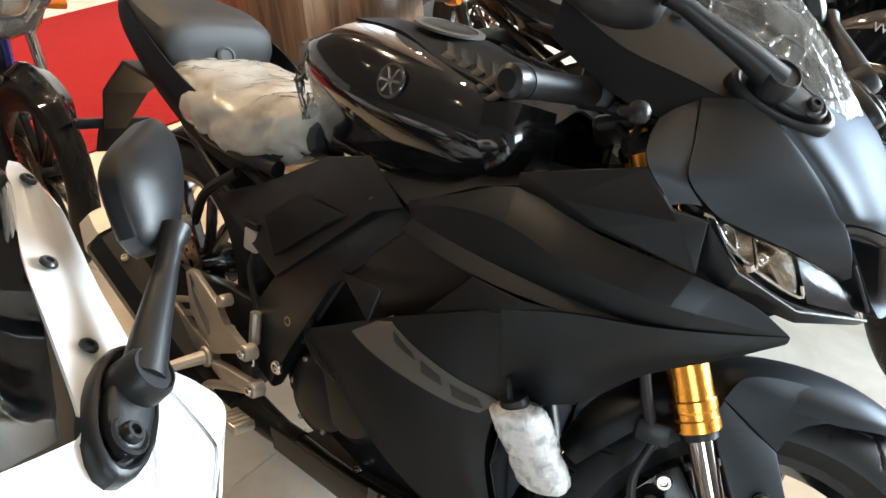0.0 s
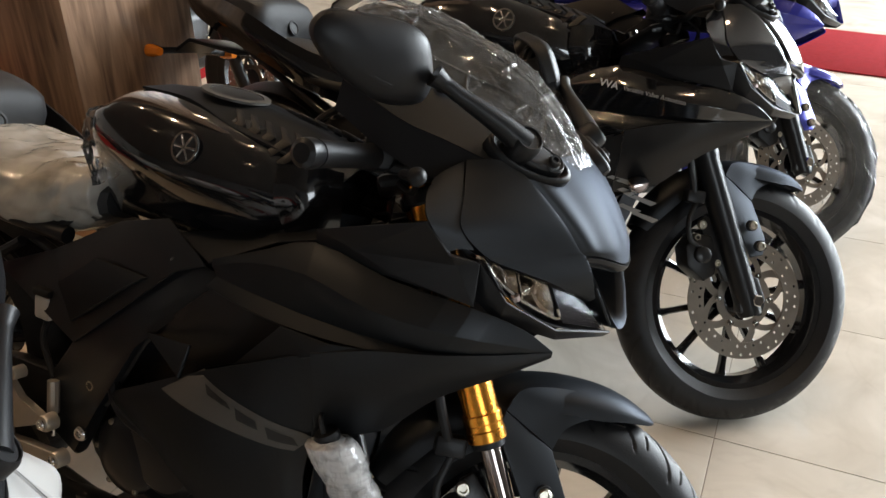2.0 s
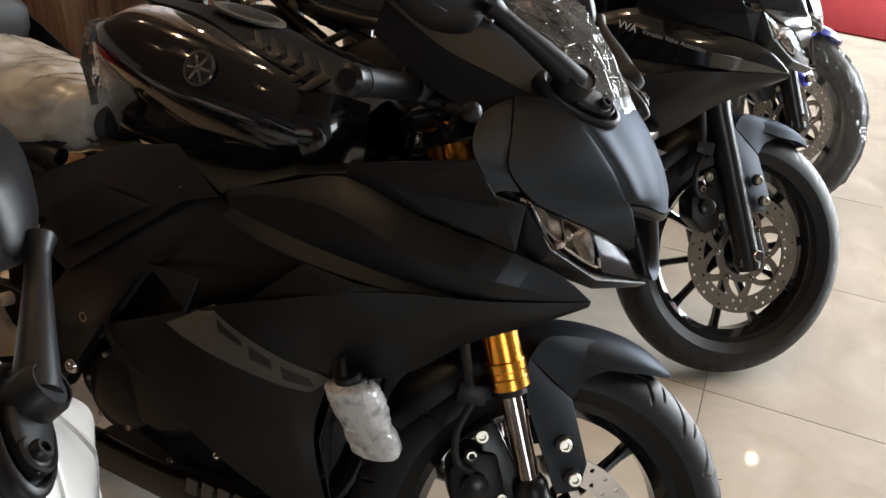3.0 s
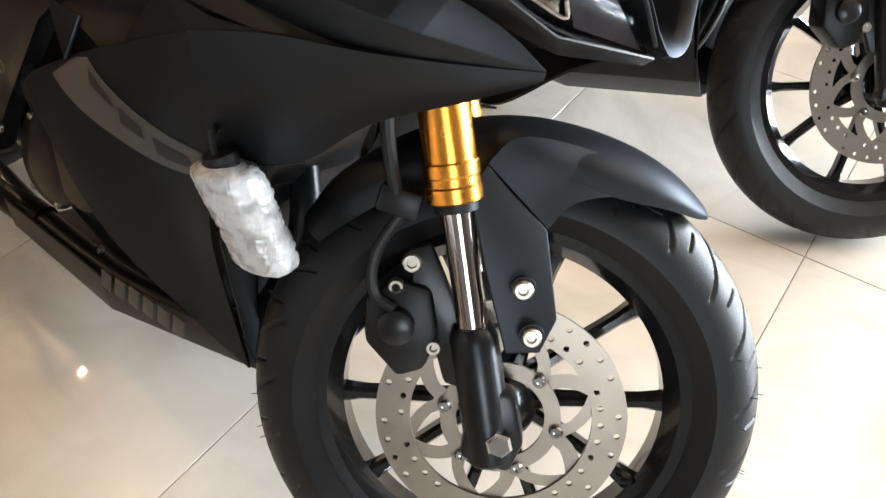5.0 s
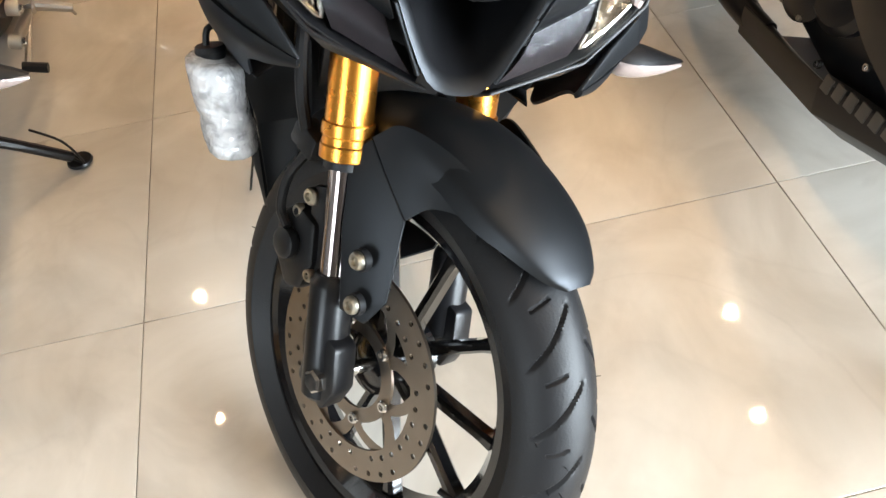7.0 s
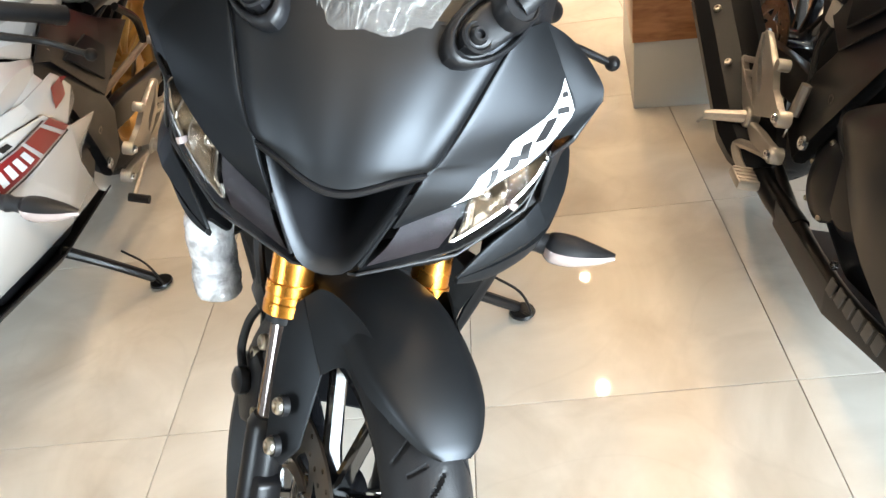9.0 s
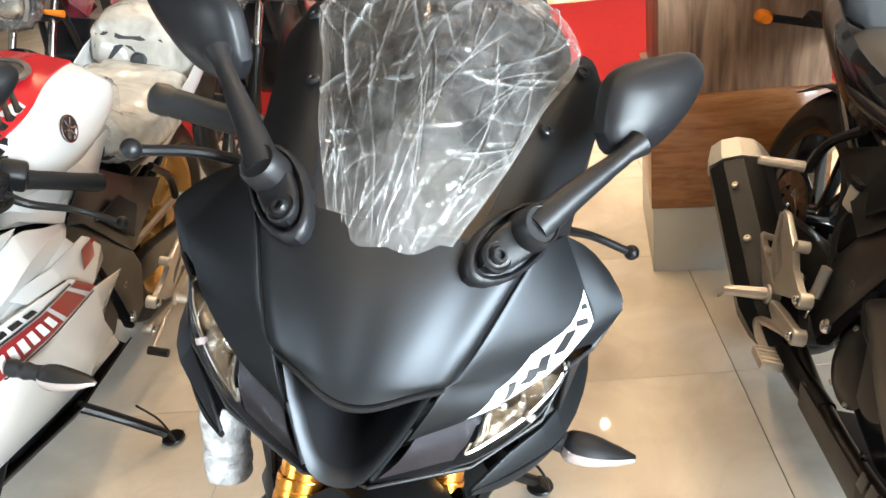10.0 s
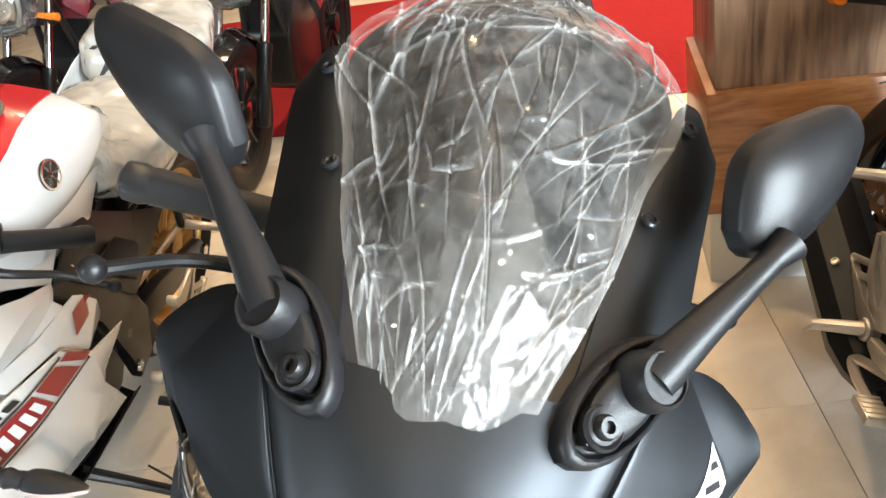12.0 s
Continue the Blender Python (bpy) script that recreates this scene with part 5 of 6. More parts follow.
    # lower black skirts and steering-head band
    for s in (-1, 1):
        v = [flip(p, s) for p in ((-0.86, -0.11, 0.78), (-0.64, -0.142, 0.80), (-0.44, -0.115, 0.82), (-0.40, -0.12, 0.76), (-0.54, -0.14, 0.715), (-0.76, -0.13, 0.715))]
        if white:
            part("tank_skirt", folded(v, [(0, 1, 5), (1, 2, 3, 4), (1, 4, 5)], 0.004, 0.004), M_BLACKPAINT if not white else paint, t)
        nose = [[(-0.455, -0.122, 0.880), (-0.410, -0.112, 0.888), (-0.372, -0.070, 0.880)], [(-0.452, -0.130, 0.830), (-0.402, -0.120, 0.835), (-0.366, -0.076, 0.838)], [(-0.430, -0.118, 0.775), (-0.395, -0.108, 0.775), (-0.368, -0.072, 0.780)]]
        part("tank_nose", loft([[flip(p, s) for p in r] for r in nose], 6, 6, 0.004), M_GLOSS, t, sharp=60)


def seat_and_tail(root, paint, wrapped, fine, tint=None):
    se = part("rider_seat", skin([ellipse(x, 0, z, ry, rz, 16, 3) for x, z, ry, rz in ((-0.86, 0.730, 0.085, 0.035), (-0.93, 0.712, 0.115, 0.045), (-1.05, 0.700, 0.135, 0.05), (-1.18, 0.708, 0.140, 0.05), (-1.27, 0.725, 0.115, 0.05), (-1.30, 0.735, 0.08, 0.04))], 4), M_SEAT, root, "black vinyl rider seat")
    pil = part("pillion_seat", skin([ellipse(x, 0, z, ry, rz, 16, 3) for x, z, ry, rz in ((-1.30, 0.795, 0.095, 0.040), (-1.325, 0.815, 0.135, 0.060), (-1.42, 0.840, 0.135, 0.058), (-1.56, 0.868, 0.100, 0.042), (-1.63, 0.885, 0.060, 0.025))], 4), M_SEAT, root, "black vinyl pillion seat")
    part("seat_badge", lathe([(0.022, 0), (0.022, 0.004), (0.016, 0.006), (0.014, 0.003)], 24), M_SEAT, pil, m=along((-1.297, 0, 0.800), (-1.0, 0, 0.90)))
    for s in (-1, 1):
        q = lambda *p: flip(p, s)
        rows = [[q(-0.90, -0.105, 0.70), q(-0.95, -0.12, 0.66), q(-1.05, -0.125, 0.62)], [q(-1.15, -0.145, 0.75), q(-1.16, -0.15, 0.70), q(-1.17, -0.14, 0.66)], [q(-1.35, -0.150, 0.83), q(-1.36, -0.155, 0.78), q(-1.36, -0.13, 0.73)],
                [q(-1.55, -0.108, 0.885), q(-1.56, -0.112, 0.845), q(-1.56, -0.09, 0.80)], [q(-1.68, -0.04, 0.915), q(-1.68, -0.045, 0.89), q(-1.66, -0.04, 0.86)]]
        part("tail_cowl", loft(rows, 4, 4, 0.004), paint, root)
        rail = part("tail_rail", tube([q(-0.92, -0.115, 0.66), q(-1.15, -0.13, 0.68), q(-1.40, -0.10, 0.76)], 0.016, 12), M_SATIN, root)
        part("seat_bracket", box(-1.12, -1.06, *sorted((s * 0.09, s * 0.12)), 0.63, 0.69, 0.006), M_PLASTIC, rail)
    tl = part("tail_light", prism([(-1.66, 0.855), (-1.70, 0.90), (-1.64, 0.915), (-1.60, 0.86)], -0.055, 0.055, 0.008), M_TAIL, root, "red tail lamp under the seat hump")
    fd = part("rear_fender", folded([(-1.42, -0.08, 0.72), (-1.42, 0.08, 0.72), (-1.60, 0.085, 0.74), (-1.60, -0.085, 0.74), (-1.76, 0.06, 0.64), (-1.76, -0.06, 0.64), (-1.82, 0.03, 0.53), (-1.82, -0.03, 0.53)], [(0, 1, 2, 3), (3, 2, 4, 5), (5, 4, 6, 7)], 0.012, 0.005), M_PLASTIC, root, "black rear mudguard with a plate holder")
    part("plate_holder", box(-1.835, -1.810, -0.105, 0.105, 0.525, 0.552, 0.008), M_PLASTIC, fd)
    part("plate_stay", prism([(-1.84, 0.46), (-1.828, 0.46), (-1.812, 0.53), (-1.825, 0.53)], -0.04, 0.04, 0.004), M_PLASTIC, fd)
    for s in (-1, 1) if not wrapped else ():
        st = part("rear_indicator", tube([(-1.66, s * 0.04, 0.70), (-1.66, s * 0.15, 0.695)], 0.010, 10), M_RUBBER, root, "amber rear indicator on a rubber stalk")
        part("indicator_lens", skin([ellipse(0, 0, 0, 0.001, 0.001, 12), ellipse(0.0, 0, 0, 0.02, 0.016, 12), ellipse(0.02, 0, 0, 0.022, 0.018, 12), ellipse(0.045, 0, 0, 0.014, 0.012, 12)], 2), M_AMBER, st, m=Matrix.Translation((-1.675, s * 0.165, 0.695)))
    if wrapped and paint is M_WHITE:
        b = skin([ellipse(x, 0, z, ry, rz, 48, 3) for x, z, ry, rz in ((-1.30, 0.80, 0.11, 0.05), (-1.33, 0.825, 0.150, 0.072), (-1.42, 0.85, 0.150, 0.070), (-1.56, 0.88, 0.115, 0.054), (-1.64, 0.895, 0.07, 0.035))], 8)
        part("pillion_wrapping", crumple(crumple(b, 0.007, 9, 2), 0.0025, 24, 6), M_SEATFILM, pil, "crumpled plastic film over the pillion seat", sharp=80)
    if wrapped:
        b = skin([ellipse(x, 0, z, ry, rz, 72, 3) for x, z, ry, rz in ((-0.875, 0.745, 0.11, 0.055), (-0.93, 0.724, 0.140, 0.066), (-1.05, 0.712, 0.155, 0.070), (-1.18, 0.720, 0.160, 0.070), (-1.29, 0.742, 0.135, 0.062), (-1.36, 0.755, 0.10, 0.04))], 12)
        part("seat_wrapping", crumple(crumple(b, 0.009, 7.5), 0.0032, 21, 5), M_SEATFILM, se, "crumpled milky plastic film over the seat", sharp=80)
        b = loft([[(-0.845, y * 0.13, 0.79 + 0.02 * math.cos(y * 3)) for y in (-1, -0.5, 0, 0.5, 1)], [(-0.865, y * 0.135, 0.85) for y in (-1, -0.5, 0, 0.5, 1)], [(-0.862, y * 0.125, 0.915 - 0.02 * abs(y)) for y in (-1, -0.5, 0, 0.5, 1)]], 8, 8, 0.0015)
        part("tank_wrapping", crumple(b, 0.006, 20, 3), M_FILM, root)


def rear_wheel(root, wheel_paint, fine):
    W = Matrix.Translation((-WHEELBASE, 0, 0.312))
    w = part("rear_wheel", rim_mesh(0.214, 0.10, 0.05, 0.12), wheel_paint, root, m=W)
    spokes(w, 0.214, 0.05, wheel_paint, W)
    part("tyre", tyre_mesh(0.312, 0.140, 0.217, 300, 30), M_RUBBER, w, "wide black rear tyre", m=W)
    brake_disc(root, W @ Matrix.Translation((0, -0.075, 0)), 0.050, 0.078, 0.110, 28, False)
    part("sprocket", lathe([(0.085, 0.07), (0.095, 0.07), (0.095, 0.078), (0.085, 0.078)], 40, True), M_STEEL, w, m=W)
    for s in (-1, 1):
        sw = part("swingarm", prism([(-0.84, 0.33), (-0.86, 0.40), (-1.05, 0.385), (-1.33, 0.345), (-1.36, 0.31), (-1.33, 0.285), (-1.05, 0.31)], s * 0.095, s * 0.125, 0.008), M_SATIN, root, "satin black swingarm")
        part("axle_nut", lathe([(0.018, 0), (0.018, 0.012), (0.010, 0.014)], 6), M_CHROME, sw, m=along((-WHEELBASE, s * 0.125, 0.312), (-WHEELBASE, s * 0.2, 0.312)))
    part("chain", tube([(-0.78, 0.085, 0.40), (-1.325, 0.085, 0.405)], 0.010, 8), M_STEEL, root)
    rows = []
    for deg in (50, 75, 100, 125):
        a = radians(deg)
        rows.append([(-WHEELBASE + 0.335 * math.cos(a), y, 0.312 + 0.335 * math.sin(a) - abs(y) * 0.35) for y in (-0.075, -0.04, 0, 0.04, 0.075)])
    part("rear_hugger", loft(rows, 3, 4, 0.003), M_PLASTIC, root)


def muffler(root):
    a, b = Vector((-0.98, -0.155, 0.20)), Vector((-1.41, -0.225, 0.455))
    prof = [(0.030, -0.04), (0.05, 0), (0.062, 0.05), (0.062, 0.40), (0.058, 0.415), (0.047, 0.47), (0.03, 0.49), (0.026, 0.49), (0.024, 0.44)]
    can = [(r, y) for r, y in prof if y <= 0.41]
    bm = lathe(can, 10)
    bm.transform(Matrix.Diagonal((1.25, 1, 0.92, 1)))
    mu = part("muffler", bm, M_PLASTIC, root, "matt black muffler can", sharp=20, m=along(a, b))
    tip = lathe([(0.0625, 0.408), (0.062, 0.425), (0.050, 0.468), (0.030, 0.482), (0.026, 0.478), (0.024, 0.44)], 10)
    tip.transform(Matrix.Diagonal((1.25, 1, 0.92, 1)))
    part("muffler_tip", tip, M_PALEALLOY, mu, "pale alloy muffler tip", sharp=20, m=along(a, b))
    for t in (0.35, 0.62):
        p = a.lerp(b, t) + Vector((0.018, -0.050, 0.046))
        part("muffler_bolt", bolt(p, (0.30, -0.65, 0.68), 0.008, 0.006), M_BOLT, mu)
    d = (b - a).normalized()
    part("link_pipe", tube([(-0.80, -0.105, 0.15), (-0.92, -0.13, 0.165), tuple(a + d * 0.01)], 0.026, 14), M_SATIN, mu)


def footpegs(root):
    for s in (-1, 1):
        q = lambda *p: flip(p, s)
        plate = lambda pts, y0=0.190, y1=0.204, bev=0.003: prism(pts, *sorted((s * y0, s * y1)), bev)
        heel = [plate([(-1.153, 0.341), (-1.138, 0.356), (-1.039, 0.316), (-0.956, 0.306), (-0.974, 0.280), (-1.017, 0.279), (-1.060, 0.294)]),
                                       plate([(-1.130, 0.350), (-1.056, 0.376), (-1.054, 0.364), (-1.127, 0.337)], 0.191, 0.201), plate([(-1.107, 0.331), (-1.038, 0.354), (-1.030, 0.344), (-1.096, 0.321)], 0.191, 0.201),
                                       plate([(-1.073, 0.424), (-1.057, 0.428), (-1.036, 0.372), (-0.987, 0.334), (-0.966, 0.312), (-0.994, 0.312), (-1.048, 0.350)]),
                                       plate([(-1.064, 0.432), (-1.044, 0.436), (-0.953, 0.398), (-0.928, 0.368), (-0.867, 0.356), (-0.883, 0.331), (-0.958, 0.297), (-0.990, 0.312), (-0.969, 0.334), (-0.978, 0.362), (-1.046, 0.420)]),
                                       plate([(-1.058, 0.402), (-1.048, 0.404), (-0.980, 0.358), (-0.988, 0.350)], 0.191, 0.200, 0.002),
                                       plate([(-0.962, 0.283), (-0.909, 0.288), (-0.826, 0.298), (-0.814, 0.286), (-0.829, 0.271), (-0.926, 0.254), (-0.964, 0.264)], 0.187, 0.205, 0.005)]
        br = part("peg_bracket", heel[4], M_ALLOY, root, "cast alloy heel plate and peg bracket", sharp=25)
        for k, name in ((0, "bracket_strut"), (1, "bracket_bar"), (2, "bracket_bar"), (3, "bracket_strut"), (5, "bracket_rib"), (6, "bracket_arm")):
            part(name, heel[k], M_ALLOY, br, sharp=25)
        for bx, bz, br_r in ((-0.985, 0.279, 0.021), (-0.856, 0.344, 0.016), (-0.826, 0.284, 0.016), (-0.942, 0.412, 0.012)):
            part("bracket_boss", lathe([(br_r, 0), (br_r, 0.020), (br_r * 0.86, 0.024), (br_r * 0.5, 0.024)], 18), M_ALLOY, br, m=along(q(bx, -0.184, bz), q(bx, -0.4, bz)))
        part("footpeg", merge(tube([q(-0.986, -0.200, 0.279), q(-1.002, -0.235, 0.268), q(-1.018, -0.276, 0.256)], [0.014, 0.012, 0.010], 10), tube([q(-1.016, -0.272, 0.254), q(-1.033, -0.278, 0.231)], 0.0035, 6)), M_ALLOY, br, "cast alloy rider footpeg")
        if s < 0:
            part("pedal_arm", tube([q(-0.850, -0.184, 0.266), q(-0.905, -0.196, 0.252), q(-0.974, -0.206, 0.224), q(-0.930, -0.214, 0.216), q(-0.858, -0.222, 0.222)], [0.010, 0.010, 0.009, 0.009, 0.008], 8), M_ALLOY, br)
            part("pedal_pad", box(-0.862, -0.800, -0.252, -0.208, 0.216, 0.234, 0.005), M_ALLOY, br, "ribbed alloy brake pedal pad")
            for k in range(5):
                part("pad_rib", box(-0.857 + 0.0125 * k, -0.851 + 0.0125 * k, -0.249, -0.211, 0.2335, 0.2365, 0.0008), M_ALLOY, br)
        else:
            part("pedal_arm", tube([q(-0.95, -0.20, 0.27), q(-0.85, -0.21, 0.25), q(-0.80, -0.215, 0.24)], 0.007, 8), M_ALLOY, br)
            part("pedal_tip", tube([q(-0.80, -0.205, 0.24), q(-0.80, -0.255, 0.24)], 0.011, 10), M_RUBBER, br, "rubber gear pedal tip")
        part("bracket_bolt", bolt(q(-0.826, -0.208, 0.284), (0, s, 0), 0.010, 0.007), M_CHROME, br)
        part("bracket_bolt", bolt(q(-0.856, -0.208, 0.344), (0, s, 0), 0.010, 0.007), M_CHROME, br)
        pp = part("pillion_bracket", tube([q(-1.02, -0.135, 0.63), q(-1.10, -0.15, 0.57), q(-1.13, -0.155, 0.50)], 0.010, 8), M_SATIN, root)
        part("pillion_peg", tube([q(-1.13, -0.165, 0.505), q(-1.14, -0.255, 0.500)], [0.012, 0.009], 10), M_ALLOY, pp, "folding alloy pillion peg")


def engine_clutter(root):
    """Subframe struts, brake reservoir, hoses and fixings behind the fairing."""
    for s in (-1, 1):
        q = lambda *p: flip(p, s)
        part("subframe_strut", tube([q(-0.93, -0.105, 0.50), q(-1.12, -0.115, 0.60), q(-1.38, -0.10, 0.735)], 0.011, 10), M_SATIN, root)
        part("subframe_strut", tube([q(-0.90, -0.105, 0.60), q(-1.10, -0.11, 0.655), q(-1.30, -0.10, 0.72)], 0.010, 10), M_SATIN, root)
        part("frame_bolt", bolt(q(-0.80, -0.150, 0.42), (0, s, 0), 0.012, 0.008), M_BOLT, root)
        part("frame_bolt", bolt(q(-0.86, -0.140, 0.50), (0, s, 0), 0.009, 0.007), M_BOLT, root)
    res = part("brake_reservoir", box(-0.965, -0.925, -0.150, -0.118, 0.500, 0.545, 0.006), M_PALEALLOY, root, "pale plastic rear brake reservoir")
    part("reservoir_cap", box(-0.968, -0.922, -0.153, -0.115, 0.545, 0.560, 0.004), M_PLASTIC, res)
    part("reservoir_hose", tube([(-0.945, -0.135, 0.50), (-0.935, -0.150, 0.46), (-0.90, -0.155, 0.41), (-0.88, -0.16, 0.37)], 0.006, 8), M_RUBBER, res)
    cy = part("brake_cylinder", tube([(-0.885, -0.165, 0.405), (-0.880, -0.168, 0.345)], 0.011, 10), M_ALLOY, root, "cast alloy rear brake cylinder")
    part("brake_pushrod", tube([(-0.880, -0.168, 0.345), (-0.877, -0.170, 0.300)], 0.004, 8), M_CHROME, cy)
    part("coolant_hose", tube([(-0.66, -0.135, 0.36), (-0.74, -0.145, 0.40), (-0.79, -0.12, 0.48)], 0.012, 10), M_RUBBER, root)
    part("engine_cover", lathe([(0.030, 0), (0.072, 0.0), (0.074, 0.012), (0.060, 0.022), (0.030, 0.026), (0.0, 0.026)], 28), M_SATIN, root, "round black engine cover", m=along((-0.73, -0.120, 0.30), (-0.73, -0.3, 0.30)))
    for k in range(6):
        a = 2 * math.pi * k / 6
        part("cover_bolt", bolt((-0.73 + 0.066 * math.cos(a), -0.136, 0.30 + 0.066 * math.sin(a)), (0, -1, 0), 0.006, 0.006), M_BOLT, root)


def side_stand(root, lean):
    """The stand reaches down to the floor on the leaning side."""
    ft = Vector((-0.672, 0.312, math.tan(lean) * 0.312 + 0.012))
    st = part("side_stand", tube([(-0.585, 0.125, 0.225), (-0.62, 0.21, 0.175), tuple(ft + Vector((0.005, -0.015, 0.014)))], [0.014, 0.012, 0.012], 10), M_SATIN, root, "black steel side stand, folded out")
    foot = lathe([(0.026, 0), (0.028, 0.003), (0.026, 0.008)], 18)
    part("stand_foot", foot, M_SATIN, st, m=Matrix.Translation(ft) @ Matrix.Rotation(lean, 4, "X") @ Matrix.Rotation(math.pi / 2, 4, "X") @ Matrix.Translation((0, -0.004, 0)))
    part("stand_loop", tube([tuple(ft + Vector((0.0, -0.02, 0.01))), tuple(ft + Vector((0.028, 0.015, 0.018))), tuple(ft + Vector((0.030, -0.02, 0.075))), tuple(ft + Vector((0.006, -0.085, 0.085)))], 0.003, 6, 4), M_SATIN, st)


def windscreen(root, wrapped, fine, low=False):
    rows = [[(-0.060, -0.062, 0.962), (-0.045, 0, 0.965), (-0.060, 0.062, 0.962)], [(-0.140, -0.090, 1.004), (-0.105, 0, 1.030), (-0.140, 0.090, 1.004)], [(-0.215, -0.108, 1.032), (-0.185, 0, 1.078), (-0.215, 0.108, 1.032)],
            [(-0.305, -0.136, 1.074), (-0.285, 0, 1.112), (-0.305, 0.136, 1.074)], [(-0.368, -0.095, 1.108), (-0.345, 0, 1.126), (-0.368, 0.095, 1.108)], [(-0.394, -0.03, 1.124), (-0.388, 0, 1.130), (-0.394, 0.03, 1.124)]]
    ws = part("windscreen", loft(rows, 8, 5, 0.003), M_SCREEN, root, "clear curved windscreen")
    ws.visible_shadow = False
    if wrapped:
        big = [[tuple(Vector(p) + Vector((0.010, 0, 0.008)) + Vector((0, p[1] * 0.06, 0))) for p in r] for r in rows]
        big[0] = [(-0.044, -0.056, 0.952), (-0.022, 0.0, 0.948), (-0.044, 0.058, 0.957)]
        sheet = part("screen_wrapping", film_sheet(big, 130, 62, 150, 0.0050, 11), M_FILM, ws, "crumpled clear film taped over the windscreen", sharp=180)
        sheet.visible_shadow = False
    d = part("dash", prism([(-0.22, 0.93), (-0.25, 0.985), (-0.27, 0.99), (-0.26, 0.92)], -0.075, 0.075, 0.008), M_PLASTIC, root, "black instrument panel")
    part("dash_face", box(-0.282, -0.268, -0.062, 0.062, 0.935, 0.982, 0.003), M_GLOSS, d)
    part("cowl_stay", box(-0.24, -0.06, -0.06, 0.06, 0.90, 0.935, 0.01), M_PLASTIC, root)


def indicators(root, wrap_right, out=0.0):
    for s in (-1, 1):
        q = lambda *p: flip(p, s)
        if s < 0 and wrap_right:
            st = part("indicator", tube([q(-0.272, -0.205, 0.575), q(-0.262, -0.222, 0.572), q(-0.252, -0.222, 0.545)], 0.004, 8), M_RUBBER, root, "front indicator hanging by its wire")
            part("indicator_stalk", lathe([(0.017, 0), (0.019, 0.006), (0.015, 0.02), (0.015, 0.035)], 12), M_RUBBER, st, m=along(q(-0.254, -0.219, 0.556), q(-0.235, -0.205, 0.50)))
            sec = []
            for k, (f, ra, rb) in enumerate(((0, 0.024, 0.024), (0.06, 0.036, 0.033), (0.3, 0.038, 0.035), (0.50, 0.036, 0.034), (0.60, 0.034, 0.033), (0.72, 0.038, 0.034), (0.93, 0.035, 0.031), (1.0, 0.018, 0.017))):
                c = Vector(q(-0.250, -0.217, 0.545)).lerp(Vector(q(-0.200, -0.184, 0.440)), f)
                sec.append([(c.x + ra * math.cos(a), c.y + rb * math.sin(a), c.z + 0.25 * ra * math.cos(a)) for a in [2 * math.pi * i / 24 for i in range(24)]])
            part("bubble_wrapping", crumple(crumple(skin(sec, 14), 0.0028, 18), 0.0012, 110), M_BUBBLE, st, "white bubble wrap round the indicator", sharp=80)
        else:
            off = Matrix.Translation((-0.058, 0.066, -0.095) if s < 0 else (0, out, 0))
            st = part("indicator", lathe([(0.013, 0), (0.015, 0.01), (0.012, 0.02), (0.015, 0.03), (0.012, 0.04), (0.014, 0.055)], 12), M_RUBBER, root, "front indicator on a ribbed rubber stalk", m=off @ along(q(-0.178, -0.180, 0.656), q(-0.176, -0.24, 0.655)))
            sec = []
            for t, rx, rz in ((0, 0.012, 0.014), (0.01, 0.02, 0.022), (0.035, 0.021, 0.022), (0.065, 0.014, 0.013), (0.088, 0.003, 0.003)):
                sec.append([q(-0.174 + rx * math.cos(a), -0.232 - t, 0.655 + rz * math.sin(a) * (0.7 if math.sin(a) > 0 else 1)) for a in [2 * math.pi * i / 16 for i in range(16)]])
            part("indicator_lens", skin(sec, 3), M_LENSCLEAR, st, "clear indicator lens", m=off)
            cap = [[(p[0], p[1], max(p[2], 0.659) + 0.0015) for p in r] for r in sec]
            part("indicator_cap", skin(cap, 3), M_PLASTIC, st, m=off)


def drape(ob, quad, s, lift, n=14, m=3):
    """A thin printed patch, laid from the side on to a panel; quad in (x, z)."""
    tree = BVHTree.FromPolygons([v.co for v in ob.data.vertices], [p.vertices for p in ob.data.polygons])
    a, b, c, d = [Vector((x, 0, z)) for x, z in quad]
    bm = bmesh.new()
    g = []
    for i in range(n + 1):
        row = []
        for k in range(m + 1):
            p = a.lerp(d, i / n).lerp(b.lerp(c, i / n), k / m)
            hit = tree.ray_cast(Vector((p.x, s * 0.5, p.z)), Vector((0, -s, 0)))[0]
            row.append(bm.verts.new((p.x, (hit.y if hit else s * 0.2) + s * lift, p.z)))
        g.append(row)
    for i in range(n):
        for k in range(m):
            bm.faces.new((g[i][k], g[i + 1][k], g[i + 1][k + 1], g[i][k + 1]))
    return bm


def deco_main(low, band, s):
    part("grey_band", drape(low, band, s, 0.0012), M_GREY, low, "grey printed band")
    a, b, c, d = [Vector((x, 0, z)) for x, z in band]
    for u0, u1, v0, v1 in ((0.14, 0.40, 0.70, 0.90), (0.46, 0.66, 0.48, 0.82), (0.72, 0.93, 0.30, 0.72)):
        at = lambda u, v: tuple((a.lerp(d, u).lerp(b.lerp(c, u), v)).xz)
        part("band_mark", drape(low, [at(u0 + 0.10, v0), at(u0, v1), at(u1 - 0.02, v1 - 0.06), at(u1 + 0.06, v0)], s, 0.0022, 4, 2), M_INK, low)


def deco_none(low, band, s):
    return


